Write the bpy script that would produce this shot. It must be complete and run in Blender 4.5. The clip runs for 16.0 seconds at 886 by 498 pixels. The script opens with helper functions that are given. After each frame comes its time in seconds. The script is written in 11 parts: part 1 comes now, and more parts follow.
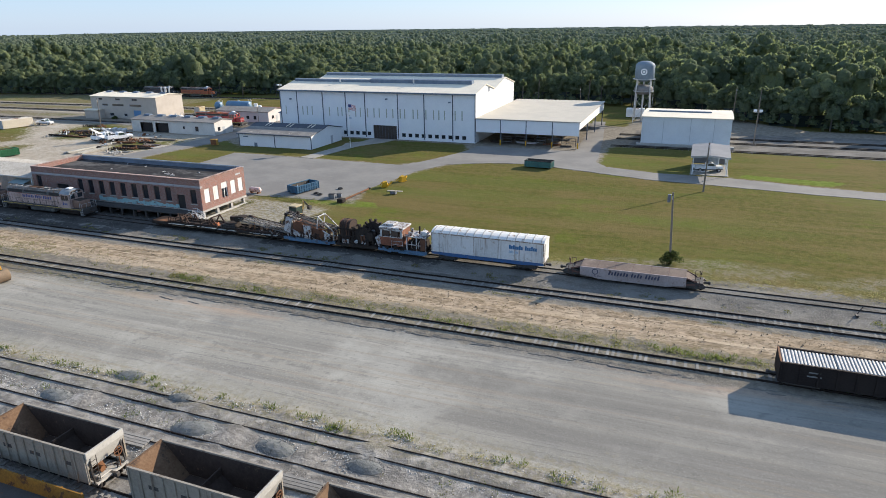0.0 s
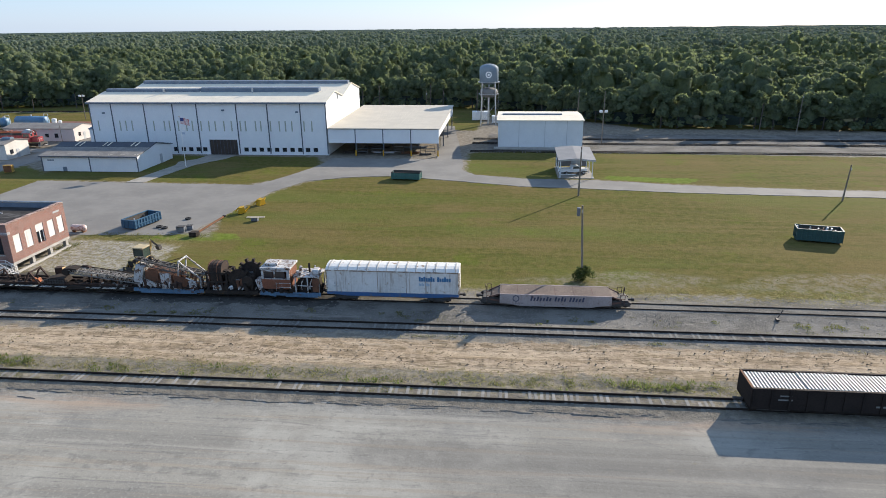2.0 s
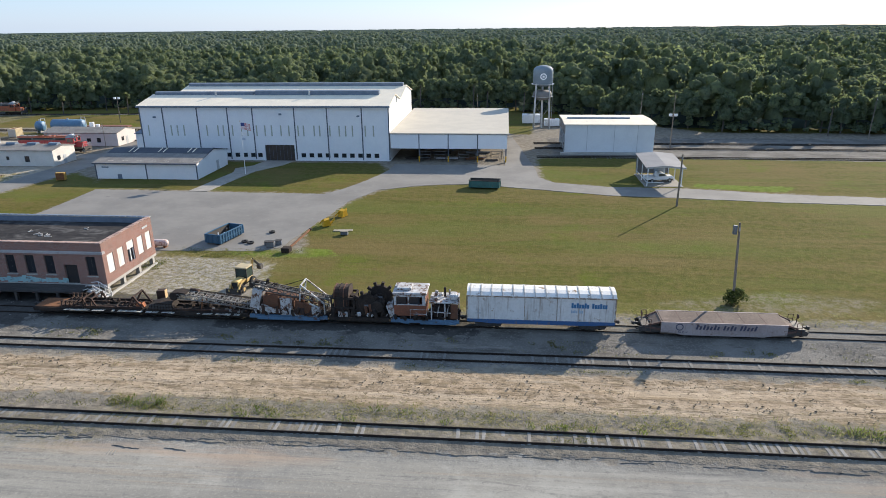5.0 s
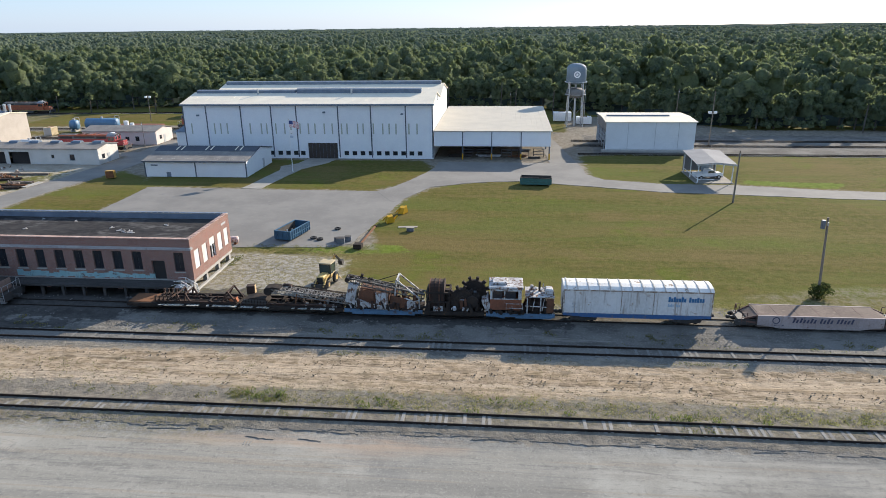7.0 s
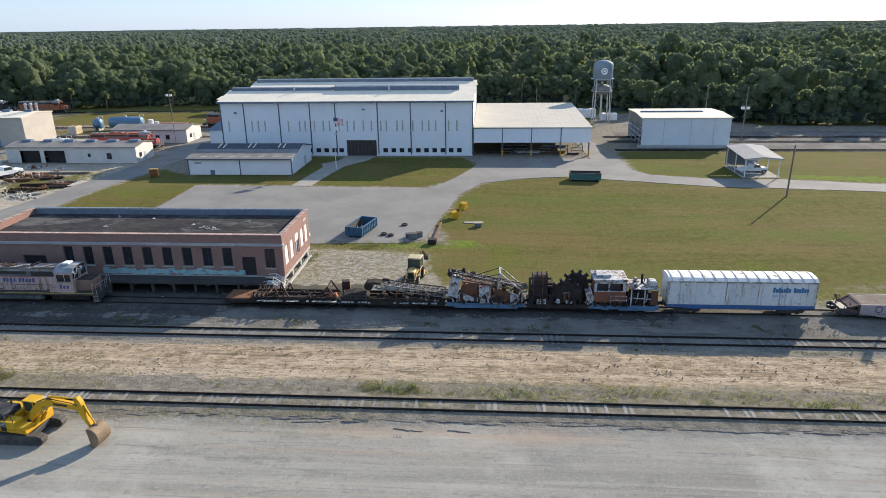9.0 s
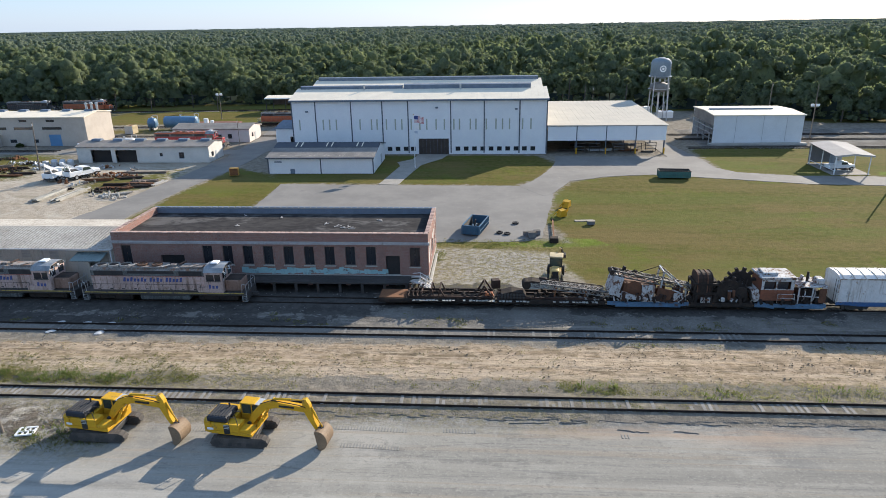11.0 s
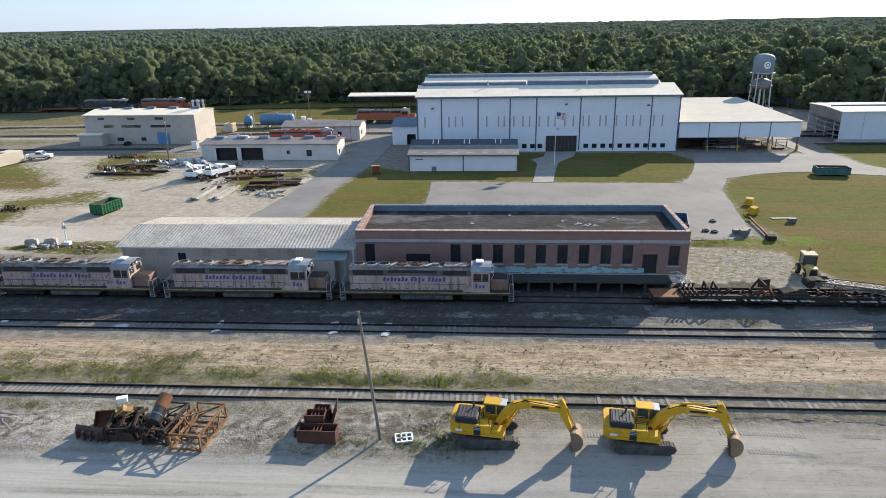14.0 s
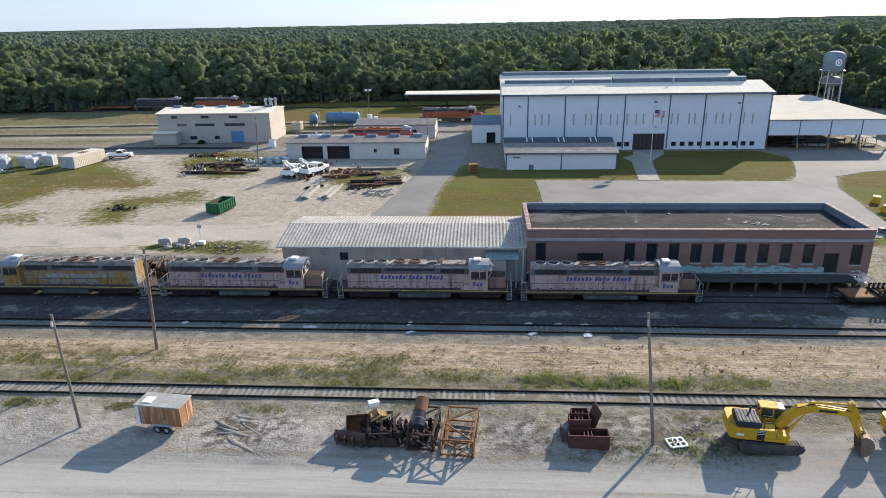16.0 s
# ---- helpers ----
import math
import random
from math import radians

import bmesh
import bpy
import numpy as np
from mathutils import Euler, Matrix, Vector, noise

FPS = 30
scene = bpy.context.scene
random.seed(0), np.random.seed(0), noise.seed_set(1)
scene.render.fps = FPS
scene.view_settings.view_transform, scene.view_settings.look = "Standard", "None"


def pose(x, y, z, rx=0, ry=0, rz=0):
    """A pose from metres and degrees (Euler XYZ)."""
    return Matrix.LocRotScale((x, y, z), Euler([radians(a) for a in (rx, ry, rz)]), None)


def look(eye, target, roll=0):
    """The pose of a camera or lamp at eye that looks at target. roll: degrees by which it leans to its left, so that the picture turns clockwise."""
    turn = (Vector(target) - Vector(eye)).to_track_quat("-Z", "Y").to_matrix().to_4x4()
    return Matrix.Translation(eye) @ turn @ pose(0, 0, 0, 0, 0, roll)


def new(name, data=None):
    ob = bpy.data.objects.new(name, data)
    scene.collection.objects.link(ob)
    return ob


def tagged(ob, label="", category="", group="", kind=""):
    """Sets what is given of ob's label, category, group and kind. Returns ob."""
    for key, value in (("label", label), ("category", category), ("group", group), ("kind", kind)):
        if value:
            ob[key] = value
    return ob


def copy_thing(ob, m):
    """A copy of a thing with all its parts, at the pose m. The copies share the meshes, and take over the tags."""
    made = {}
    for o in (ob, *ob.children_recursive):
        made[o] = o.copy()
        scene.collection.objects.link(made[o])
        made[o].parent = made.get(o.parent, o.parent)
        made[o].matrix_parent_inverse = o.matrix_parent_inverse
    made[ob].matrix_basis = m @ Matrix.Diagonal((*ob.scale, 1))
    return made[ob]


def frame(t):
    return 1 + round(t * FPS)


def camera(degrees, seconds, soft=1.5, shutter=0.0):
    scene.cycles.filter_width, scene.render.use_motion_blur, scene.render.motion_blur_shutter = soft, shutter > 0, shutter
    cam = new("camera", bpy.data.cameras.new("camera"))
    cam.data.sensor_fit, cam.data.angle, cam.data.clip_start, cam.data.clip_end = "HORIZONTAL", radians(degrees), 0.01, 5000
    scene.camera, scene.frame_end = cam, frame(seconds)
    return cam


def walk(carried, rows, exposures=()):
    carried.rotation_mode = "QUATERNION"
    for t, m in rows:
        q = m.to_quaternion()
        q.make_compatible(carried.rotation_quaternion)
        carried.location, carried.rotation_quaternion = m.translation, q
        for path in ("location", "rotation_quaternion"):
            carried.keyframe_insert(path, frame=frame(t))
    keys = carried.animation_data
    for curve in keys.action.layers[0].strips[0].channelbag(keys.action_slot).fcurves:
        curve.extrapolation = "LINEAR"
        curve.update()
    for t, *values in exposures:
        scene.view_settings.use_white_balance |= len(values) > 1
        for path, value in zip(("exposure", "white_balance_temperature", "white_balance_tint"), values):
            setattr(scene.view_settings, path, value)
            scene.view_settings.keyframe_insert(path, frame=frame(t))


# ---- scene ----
cam = camera(68.4, 16.0, soft=0.88)
METRES, EYE, TILT, LEAN, TURN = 121.46, 30.0, -0.773, 0.3015, 21.3
ROWS = [
    (0.0, 0.0, 0.0, 0.0, -0.18, -18.36, 0.54),
    (0.5, -0.0164, 0.0204, 0.0004, -4.99, -18.36, 0.55),
    (1.0, -0.0315, 0.0447, 0.0008, -10.59, -18.35, 0.55),
    (1.5, -0.0467, 0.072, 0.0018, -15.66, -18.35, 0.54),
    (2.0, -0.0612, 0.0982, 0.0028, -15.9, -18.35, 0.51),
    (2.5, -0.0766, 0.1226, 0.0035, -15.92, -18.35, 0.5),
    (3.0, -0.0923, 0.1436, 0.0043, -15.93, -18.34, 0.49),
    (3.5, -0.1103, 0.1622, 0.0051, -15.94, -18.35, 0.48),
    (4.0, -0.1296, 0.1764, 0.0052, -15.96, -18.35, 0.48),
    (6.5, -0.2289, 0.2043, 0.0043, -16.0, -18.41, 0.61),
    (7.0, -0.2506, 0.2071, 0.0042, -16.02, -18.44, 0.63),
    (7.5, -0.2731, 0.2112, 0.0039, -16.43, -18.48, 0.67),
    (8.0, -0.2965, 0.2168, 0.0034, -16.64, -18.52, 0.69),
    (8.5, -0.3217, 0.224, 0.0028, -16.97, -18.54, 0.7),
    (9.0, -0.3496, 0.2328, 0.002, -17.26, -18.56, 0.73),
    (11.5, -0.5203, 0.2963, 0.0001, -17.41, -18.63, 0.9),
    (12.0, -0.5578, 0.3107, -0.0006, -17.43, -18.66, 0.92),
    (12.5, -0.5956, 0.3256, -0.001, -17.44, -18.69, 0.95),
    (13.0, -0.6343, 0.3405, -0.001, -17.45, -18.68, 0.94),
    (13.5, -0.6731, 0.3559, -0.0013, -17.47, -18.7, 0.96),
    (14.0, -0.7112, 0.3707, -0.0015, -17.49, -18.7, 0.96),
    (14.5, -0.749, 0.386, -0.0019, -17.52, -18.72, 0.98),
    (15.0, -0.787, 0.4012, -0.0023, -17.54, -18.75, 1.01),
    (15.5, -0.8251, 0.4165, -0.0027, -17.54, -18.76, 1.04),
    (16.0, -0.8637, 0.4314, -0.003, -17.57, -18.75, 1.01),
]
walk(cam, [(t, pose(0, 0, EYE, TILT, LEAN, TURN) @ pose(METRES * x, METRES * y, METRES * z, 90 + pitch, roll, yaw)) for t, x, y, z, yaw, pitch, roll in ROWS],
     [(0.0, 0.96, 6500, 10), (16.0, 1.03, 6500, 10)])

# ---- world and sun ----
SUN_EL, SUN_AZ = 22.5, 36.0   # degrees; azimuth from +y towards +x
world = bpy.data.worlds.new("sky")
scene.world = world
world.use_nodes = True
wn = world.node_tree.nodes
sky = wn.new("ShaderNodeTexSky")
sky.sky_type = "NISHITA"
sky.sun_disc = False
sky.sun_elevation = radians(SUN_EL)
sky.sun_rotation = radians(SUN_AZ)
sky.air_density, sky.dust_density, sky.ozone_density = 1.0, 0.2, 2.0
wn["Background"].inputs["Strength"].default_value = 0.12
cool = wn.new("ShaderNodeMix")
cool.data_type, cool.blend_type = "RGBA", "MULTIPLY"
cool.inputs["Factor"].default_value = 1.0
cool.inputs[7].default_value = (.94, .98, 1.05, 1)
world.node_tree.links.new(sky.outputs[0], cool.inputs[6])
hazy = wn.new("ShaderNodeMix")
hazy.data_type = "RGBA"
hazy.inputs["Factor"].default_value = 0.72
hazy.inputs[7].default_value = (1.66, 2.50, 3.95, 1)
world.node_tree.links.new(cool.outputs[2], hazy.inputs[6])
world.node_tree.links.new(hazy.outputs[2], wn["Background"].inputs["Color"])
sun = new("sun", bpy.data.lights.new("sun", "SUN"))
sun.data.energy, sun.data.angle, sun.data.color = 4.6, radians(0.55), (1.0, 0.895, 0.755)
_s = Vector((math.sin(radians(SUN_AZ)) * math.cos(radians(SUN_EL)), math.cos(radians(SUN_AZ)) * math.cos(radians(SUN_EL)), math.sin(radians(SUN_EL))))
sun.matrix_world = look(_s * 100, (0, 0, 0))

# ---- geometry helpers ----
class Geo:
    """Collects the faces of one mesh."""

    def __init__(self):
        self.v, self.f, self.weld = [], [], False

    def add(self, verts, faces):
        n = len(self.v)
        self.v += [tuple(p) for p in verts]
        self.f += [tuple(i + n for i in f) for f in faces]
        return self

    def box(self, x0, x1, y0, y1, z0, z1, b=0.0):
        if b <= 0:
            return self.add([(x, y, z) for x in (x0, x1) for y in (y0, y1) for z in (z0, z1)],
                            [(0, 1, 3, 2), (4, 6, 7, 5), (0, 4, 5, 1), (2, 3, 7, 6), (0, 2, 6, 4), (1, 5, 7, 3)])
        b = min(b, (x1 - x0) * .49, (y1 - y0) * .49, (z1 - z0) * .49)
        vs, ix = [], {}
        for sx in (0, 1):
            for sy in (0, 1):
                for sz in (0, 1):
                    X, Y, Z = (x0, x1)[sx], (y0, y1)[sy], (z0, z1)[sz]
                    xi, yi, zi = X + b * (1 - 2 * sx), Y + b * (1 - 2 * sy), Z + b * (1 - 2 * sz)
                    for k, p in enumerate(((X, yi, zi), (xi, Y, zi), (xi, yi, Z))):
                        ix[sx, sy, sz, k] = len(vs)
                        vs.append(p)
        fs = []
        for s in (0, 1):
            fs.append([ix[s, a, c, 0] for a, c in ((0, 0), (1, 0), (1, 1), (0, 1))][::1 if s else -1])
            fs.append([ix[a, s, c, 1] for a, c in ((0, 0), (1, 0), (1, 1), (0, 1))][::-1 if s else 1])
            fs.append([ix[a, c, s, 2] for a, c in ((0, 0), (1, 0), (1, 1), (0, 1))][::1 if s else -1])
        for a in (0, 1):
            for c in (0, 1):
                fs.append([ix[a, c, 0, 0], ix[a, c, 1, 0], ix[a, c, 1, 1], ix[a, c, 0, 1]])
                fs.append([ix[a, 0, c, 0], ix[a, 1, c, 0], ix[a, 1, c, 2], ix[a, 0, c, 2]])
                fs.append([ix[0, a, c, 1], ix[1, a, c, 1], ix[1, a, c, 2], ix[0, a, c, 2]])
                for d in (0, 1):
                    fs.append([ix[a, c, d, 0], ix[a, c, d, 1], ix[a, c, d, 2]])
        return self.add(vs, fs)

    def beam(self, p, q, w, h=None, up=(0, 0, 1)):
        """A square bar from p to q."""
        h = h or w
        p, q = Vector(p), Vector(q)
        d = (q - p).normalized()
        u = Vector(up)
        if abs(d.dot(u)) > .98:
            u = Vector((1, 0, 0))
        s = d.cross(u).normalized() * (w / 2)
        t = s.cross(d).normalized() * (h / 2)
        return self.add([a + i * s + j * t for a in (p, q) for i, j in ((-1, -1), (1, -1), (1, 1), (-1, 1))],
                        [(3, 2, 1, 0), (4, 5, 6, 7), (0, 1, 5, 4), (1, 2, 6, 5), (2, 3, 7, 6), (3, 0, 4, 7)])

    def cyl(self, p, q, r, n=12, r2=None, cap=True):
        r2 = r if r2 is None else r2
        p, q = Vector(p), Vector(q)
        d = (q - p).normalized()
        u = Vector((0, 0, 1)) if abs(d.z) < .9 else Vector((1, 0, 0))
        s = d.cross(u).normalized()
        t = s.cross(d)
        ring = [(math.cos(2 * math.pi * i / n), math.sin(2 * math.pi * i / n)) for i in range(n)]
        vs = [p + r * (a * s + b * t) for a, b in ring] + [q + r2 * (a * s + b * t) for a, b in ring]
        fs = [(i, i + n, (i + 1) % n + n, (i + 1) % n) for i in range(n)]
        if cap:
            fs += [tuple(range(n)), tuple(range(2 * n - 1, n - 1, -1))]
        return self.add(vs, fs)

    def lathe(self, c, prof, n=16, axis="z"):
        """prof: rows of radius, height; turned about a line through c."""
        vs = []
        for r, h in prof:
            for i in range(n):
                a, b = r * math.cos(2 * math.pi * i / n), r * math.sin(2 * math.pi * i / n)
                vs.append({"z": (c[0] + a, c[1] + b, c[2] + h), "x": (c[0] + h, c[1] + a, c[2] + b), "y": (c[0] + a, c[1] + h, c[2] + b)}[axis])
        fs = [(k * n + i, k * n + (i + 1) % n, (k + 1) * n + (i + 1) % n, (k + 1) * n + i) for k in range(len(prof) - 1) for i in range(n)]
        return self.add(vs, fs)

    def prism(self, pts, axis, a, b):
        """A closed outline pushed from a to b along an axis; outline in the other two axes in order."""
        n = len(pts)
        put = {"x": lambda p, h: (h, p[0], p[1]), "y": lambda p, h: (p[0], h, p[1]), "z": lambda p, h: (p[0], p[1], h)}[axis]
        vs = [put(p, a) for p in pts] + [put(p, b) for p in pts]
        return self.add(vs, [(i, (i + 1) % n, (i + 1) % n + n, i + n) for i in range(n)] + [tuple(range(n - 1, -1, -1)), tuple(range(n, 2 * n))])

    def path(self, pts, w, h=None):
        for p, q in zip(pts, pts[1:]):
            self.beam(p, q, w, h)
        return self

    def moved(self, m):
        self.v = [tuple(m @ Vector(p)) for p in self.v]
        return self

    def join(self, other, m=None):
        return self.add([m @ Vector(p) for p in other.v] if m else other.v, other.f)

    def mesh(self, name, material, smooth=False):
        me = bpy.data.meshes.new(name)
        me.from_pydata(self.v, [], self.f)
        bm = bmesh.new()
        bm.from_mesh(me)
        if self.weld:
            bmesh.ops.remove_doubles(bm, verts=bm.verts, dist=.0005)
        bmesh.ops.recalc_face_normals(bm, faces=bm.faces)
        bm.to_mesh(me)
        bm.free()
        if material:
            me.materials.append(material)
        if smooth:
            me.shade_smooth()
        return me


def part(name, geo, material, parent=None, label="", smooth=False):
    """One mesh object, under a thing or a part."""
    ob = new(name, geo.mesh(name, material, smooth))
    ob.parent = parent
    return tagged(ob, label)


def thing(name, x, y, z=0.0, rz=0.0, label="", category="", group="", kind=""):
    ob = new(name)
    ob.matrix_basis = pose(x, y, z, 0, 0, rz)
    return tagged(ob, label, category, group, kind)


# ---- materials ----
def _tree(name):
    m = bpy.data.materials.new(name)
    m.use_nodes = True
    return m, m.node_tree.nodes, m.node_tree.links, m.node_tree.nodes["Principled BSDF"]


def _val(nd, ln, sock, v):
    if isinstance(v, (int, float)):
        sock.default_value = v
    else:
        ln.new(v, sock)


def maths(nd, ln, op, a, b=0.0, clamp=False):
    n = nd.new("ShaderNodeMath")
    n.operation, n.use_clamp = op, clamp
    _val(nd, ln, n.inputs[0], a)
    _val(nd, ln, n.inputs[1], b)
    return n.outputs[0]


def mixc(nd, ln, fac, a, b, mode="MIX"):
    n = nd.new("ShaderNodeMix")
    n.data_type, n.blend_type = "RGBA", mode
    _val(nd, ln, n.inputs["Factor"], fac)
    for sock, v in ((n.inputs[6], a), (n.inputs[7], b)):
        if isinstance(v, tuple):
            sock.default_value = (*v[:3], 1)
        else:
            ln.new(v, sock)
    return n.outputs[2]


def ramp(nd, ln, fac, lo, hi):
    n = nd.new("ShaderNodeMapRange")
    n.interpolation_type = "SMOOTHSTEP"
    ln.new(fac, n.inputs["Value"])
    n.inputs["From Min"].default_value, n.inputs["From Max"].default_value = lo, hi
    return n.outputs["Result"]


def coords(nd, ln, stretch=(1, 1, 1), shuffle=True):
    tc = nd.new("ShaderNodeTexCoord")
    out = tc.outputs["Object"]
    if shuffle:
        oi = nd.new("ShaderNodeObjectInfo")
        ad = nd.new("ShaderNodeVectorMath")
        ad.operation = "ADD"
        ln.new(out, ad.inputs[0])
        ln.new(maths(nd, ln, "MULTIPLY", oi.outputs["Random"], 60.0), ad.inputs[1])
        out = ad.outputs[0]
    mp = nd.new("ShaderNodeMapping")
    mp.inputs["Scale"].default_value = stretch
    ln.new(out, mp.inputs["Vector"])
    return mp.outputs[0]


def noise_tex(nd, ln, vec, scale, detail=5.0, rough=.6):
    n = nd.new("ShaderNodeTexNoise")
    n.inputs["Scale"].default_value, n.inputs["Detail"].default_value, n.inputs["Roughness"].default_value = scale, detail, rough
    ln.new(vec, n.inputs["Vector"])
    return n.outputs["Fac"]


def surf(name, c1, c2=None, scale=2.0, rough=.7, metal=0.0, bump=.15, stretch=(1, 1, 1), rust=None, rust_at=.62, rust_scale=1.2,
         streak=None, streak_at=.6, vary=0.0, spec=.4, shuffle=True):
    """Painted or bare surface: two tones of grain, patches of rust or dirt, streaks that run down."""
    m, nd, ln, bs = _tree(name)
    c2 = c2 or tuple(v * .72 for v in c1)
    co = coords(nd, ln, stretch, shuffle)
    fine = noise_tex(nd, ln, co, scale * 6, 4)
    wide = noise_tex(nd, ln, co, scale * .45, 3)
    f = ramp(nd, ln, maths(nd, ln, "ADD", maths(nd, ln, "MULTIPLY", fine, .5), maths(nd, ln, "MULTIPLY", wide, .5)), .36, .64)
    col = mixc(nd, ln, f, c1, c2)
    rg = None
    if streak:
        sc = coords(nd, ln, (1, 1, .07), shuffle)
        s = ramp(nd, ln, noise_tex(nd, ln, sc, 2.4, 5, .7), streak_at, streak_at + .16)
        col = mixc(nd, ln, maths(nd, ln, "MULTIPLY", s, .75), col, streak)
    if rust:
        r = ramp(nd, ln, noise_tex(nd, ln, co, rust_scale, 7, .72), rust_at, rust_at + .09)
        col = mixc(nd, ln, r, col, rust)
        rg = maths(nd, ln, "ADD", maths(nd, ln, "MULTIPLY", r, max(0, .9 - rough)), rough)
        if metal:
            ln.new(maths(nd, ln, "MULTIPLY", maths(nd, ln, "SUBTRACT", 1.0, r), metal), bs.inputs["Metallic"])
    if vary:
        oi = nd.new("ShaderNodeObjectInfo")
        k = maths(nd, ln, "ADD", maths(nd, ln, "MULTIPLY", oi.outputs["Random"], vary), 1 - vary / 2)
        hs = nd.new("ShaderNodeHueSaturation")
        ln.new(col, hs.inputs["Color"])
        ln.new(k, hs.inputs["Value"])
        col = hs.outputs[0]
    ln.new(col, bs.inputs["Base Color"])
    if rg:
        ln.new(rg, bs.inputs["Roughness"])
    else:
        bs.inputs["Roughness"].default_value = rough
    if not (rust and metal):
        bs.inputs["Metallic"].default_value = metal
    bs.inputs["Specular IOR Level"].default_value = spec
    if bump:
        bp = nd.new("ShaderNodeBump")
        bp.inputs["Strength"].default_value, bp.inputs["Distance"].default_value = bump, .05
        ln.new(fine, bp.inputs["Height"])
        ln.new(bp.outputs[0], bs.inputs["Normal"])
    return m


M = dict(
    rail=surf("rail_steel", (.022, .017, .015), (.035, .027, .022), 3, .85, .1, rust=(.05, .03, .022), spec=.15),
    tie=surf("weathered_tie", (.235, .224, .205), (.165, .155, .142), 4, .95, bump=.4, vary=.45),
    white_panel=surf("white_metal_panel", (.73, .745, .755), (.67, .69, .71), .8, .55, bump=.03, streak=(.62, .64, .64), streak_at=.66),
    white_roof=surf("white_metal_roof", (.76, .68, .54), (.67, .60, .48), .7, .85, bump=.05, rust=(.42, .39, .34), rust_at=.64, spec=.12),
    roof_grey=surf("grey_metal_roof", (.25, .235, .215), (.16, .15, .14), .8, .85, bump=.1, streak=(.12, .115, .11), spec=.12),
    roof_dark=surf("dark_bitumen_roof", (.026, .025, .026), (.062, .058, .055), .22, .95, bump=.2, rust=(.105, .10, .095), rust_at=.5, rust_scale=.13, stretch=(.55, 1, 1), spec=.08),
    dark_trim=surf("dark_trim", (.10, .12, .15), (.07, .08, .10), 2, .5),
    blue_grey=surf("blue_grey_metal", (.17, .21, .26), (.12, .15, .19), 1.5, .8, spec=.15),
    dark_glass=surf("dark_window_glass", (.03, .035, .04), (.02, .02, .025), 1, .12, spec=.6, bump=0),
    # Near-black colour for panels that stand for shade inside openings.
    opening_shade=surf("opening_shade_panel", (.035, .03, .028), (.02, .02, .02), 1, .9),
    brown_door=surf("dark_brown_door", (.06, .045, .035), (.04, .03, .025), 2, .6),
    frame=surf("grey_frame", (.42, .44, .45), (.33, .35, .36), 2, .6),
    concrete=surf("concrete", (.42, .40, .36), (.30, .29, .27), 1.2, .9, bump=.2),
    tan_wall=surf("tan_block_wall", (.46, .41, .355), (.39, .345, .295), .9, .85, bump=.1, streak=(.34, .30, .255), streak_at=.62),
    cream_wall=surf("cream_block_wall", (.60, .575, .53), (.50, .48, .44), .9, .85, bump=.1, streak=(.45, .42, .38), streak_at=.64),
    pinkish_wall=surf("pale_stucco_wall", (.62, .56, .53), (.55, .50, .47), .9, .85, bump=.1, streak=(.42, .38, .36), streak_at=.66),
    galv=surf("galvanised_steel", (.50, .51, .51), (.38, .39, .40), 2, .45, .5, rust=(.30, .22, .17), rust_at=.68),
    steel_dark=surf("dark_grimy_steel", (.045, .042, .04), (.075, .066, .06), 2, .7, .2, rust=(.11, .06, .035), rust_at=.6),
    burnt=surf("burnt_steel", (.022, .019, .018), (.05, .038, .03), 2.5, .9, rust=(.12, .055, .028), rust_at=.62, spec=.15),
    rusty=surf("rusty_steel", (.20, .085, .035), (.11, .05, .025), 2, .9, bump=.3, rust=(.26, .14, .06), rust_at=.6),
    wood_pole=surf("grey_wood_pole", (.24, .20, .16), (.15, .125, .10), 2, .9, stretch=(1, 1, .08), bump=.3),
    machine_grey=surf("machine_grey", (.16, .17, .19), (.11, .12, .13), 2, .5),
    black=surf("black_rubber", (.02, .02, .02), (.03, .03, .03), 3, .8),
    white_paint=surf("white_paint", (.78, .79, .79), (.68, .69, .69), 1.5, .45, bump=.03),
    yellow=surf("yellow_machine_paint", (.60, .34, .020), (.50, .27, .018), 1.5, .6, bump=.03, rust=(.26, .165, .06), rust_at=.58, spec=.2),
    dirty_yellow=surf("dirty_yellow_paint", (.58, .40, .14), (.42, .28, .11), 1.5, .6, rust=(.16, .10, .06), rust_at=.6),
)

# ---- ground ----
def inside_depth(px, py, poly):
    """Metres inside an outline, negative outside."""
    best = np.full(px.shape, 1e9)
    ins = np.zeros(px.shape, bool)
    n = len(poly)
    for i in range(n):
        (ax, ay), (bx, by) = poly[i], poly[(i + 1) % n]
        dx, dy = bx - ax, by - ay
        t = np.clip(((px - ax) * dx + (py - ay) * dy) / (dx * dx + dy * dy), 0, 1)
        best = np.minimum(best, np.hypot(px - ax - t * dx, py - ay - t * dy))
        if dy:
            ins ^= ((ay > py) != (by > py)) & (px < dx * (py - ay) / dy + ax)
    return np.where(ins, best, -best)


def zone(px, py, polys, soft=1.6):
    d = np.full(px.shape, -1e9)
    for p in polys:
        d = np.maximum(d, inside_depth(px, py, p))
    return np.clip(.5 + d / (2 * soft), 0, 1)


def rect(x0, x1, y0, y1):
    return [(x0, y0), (x1, y0), (x1, y1), (x0, y1)]


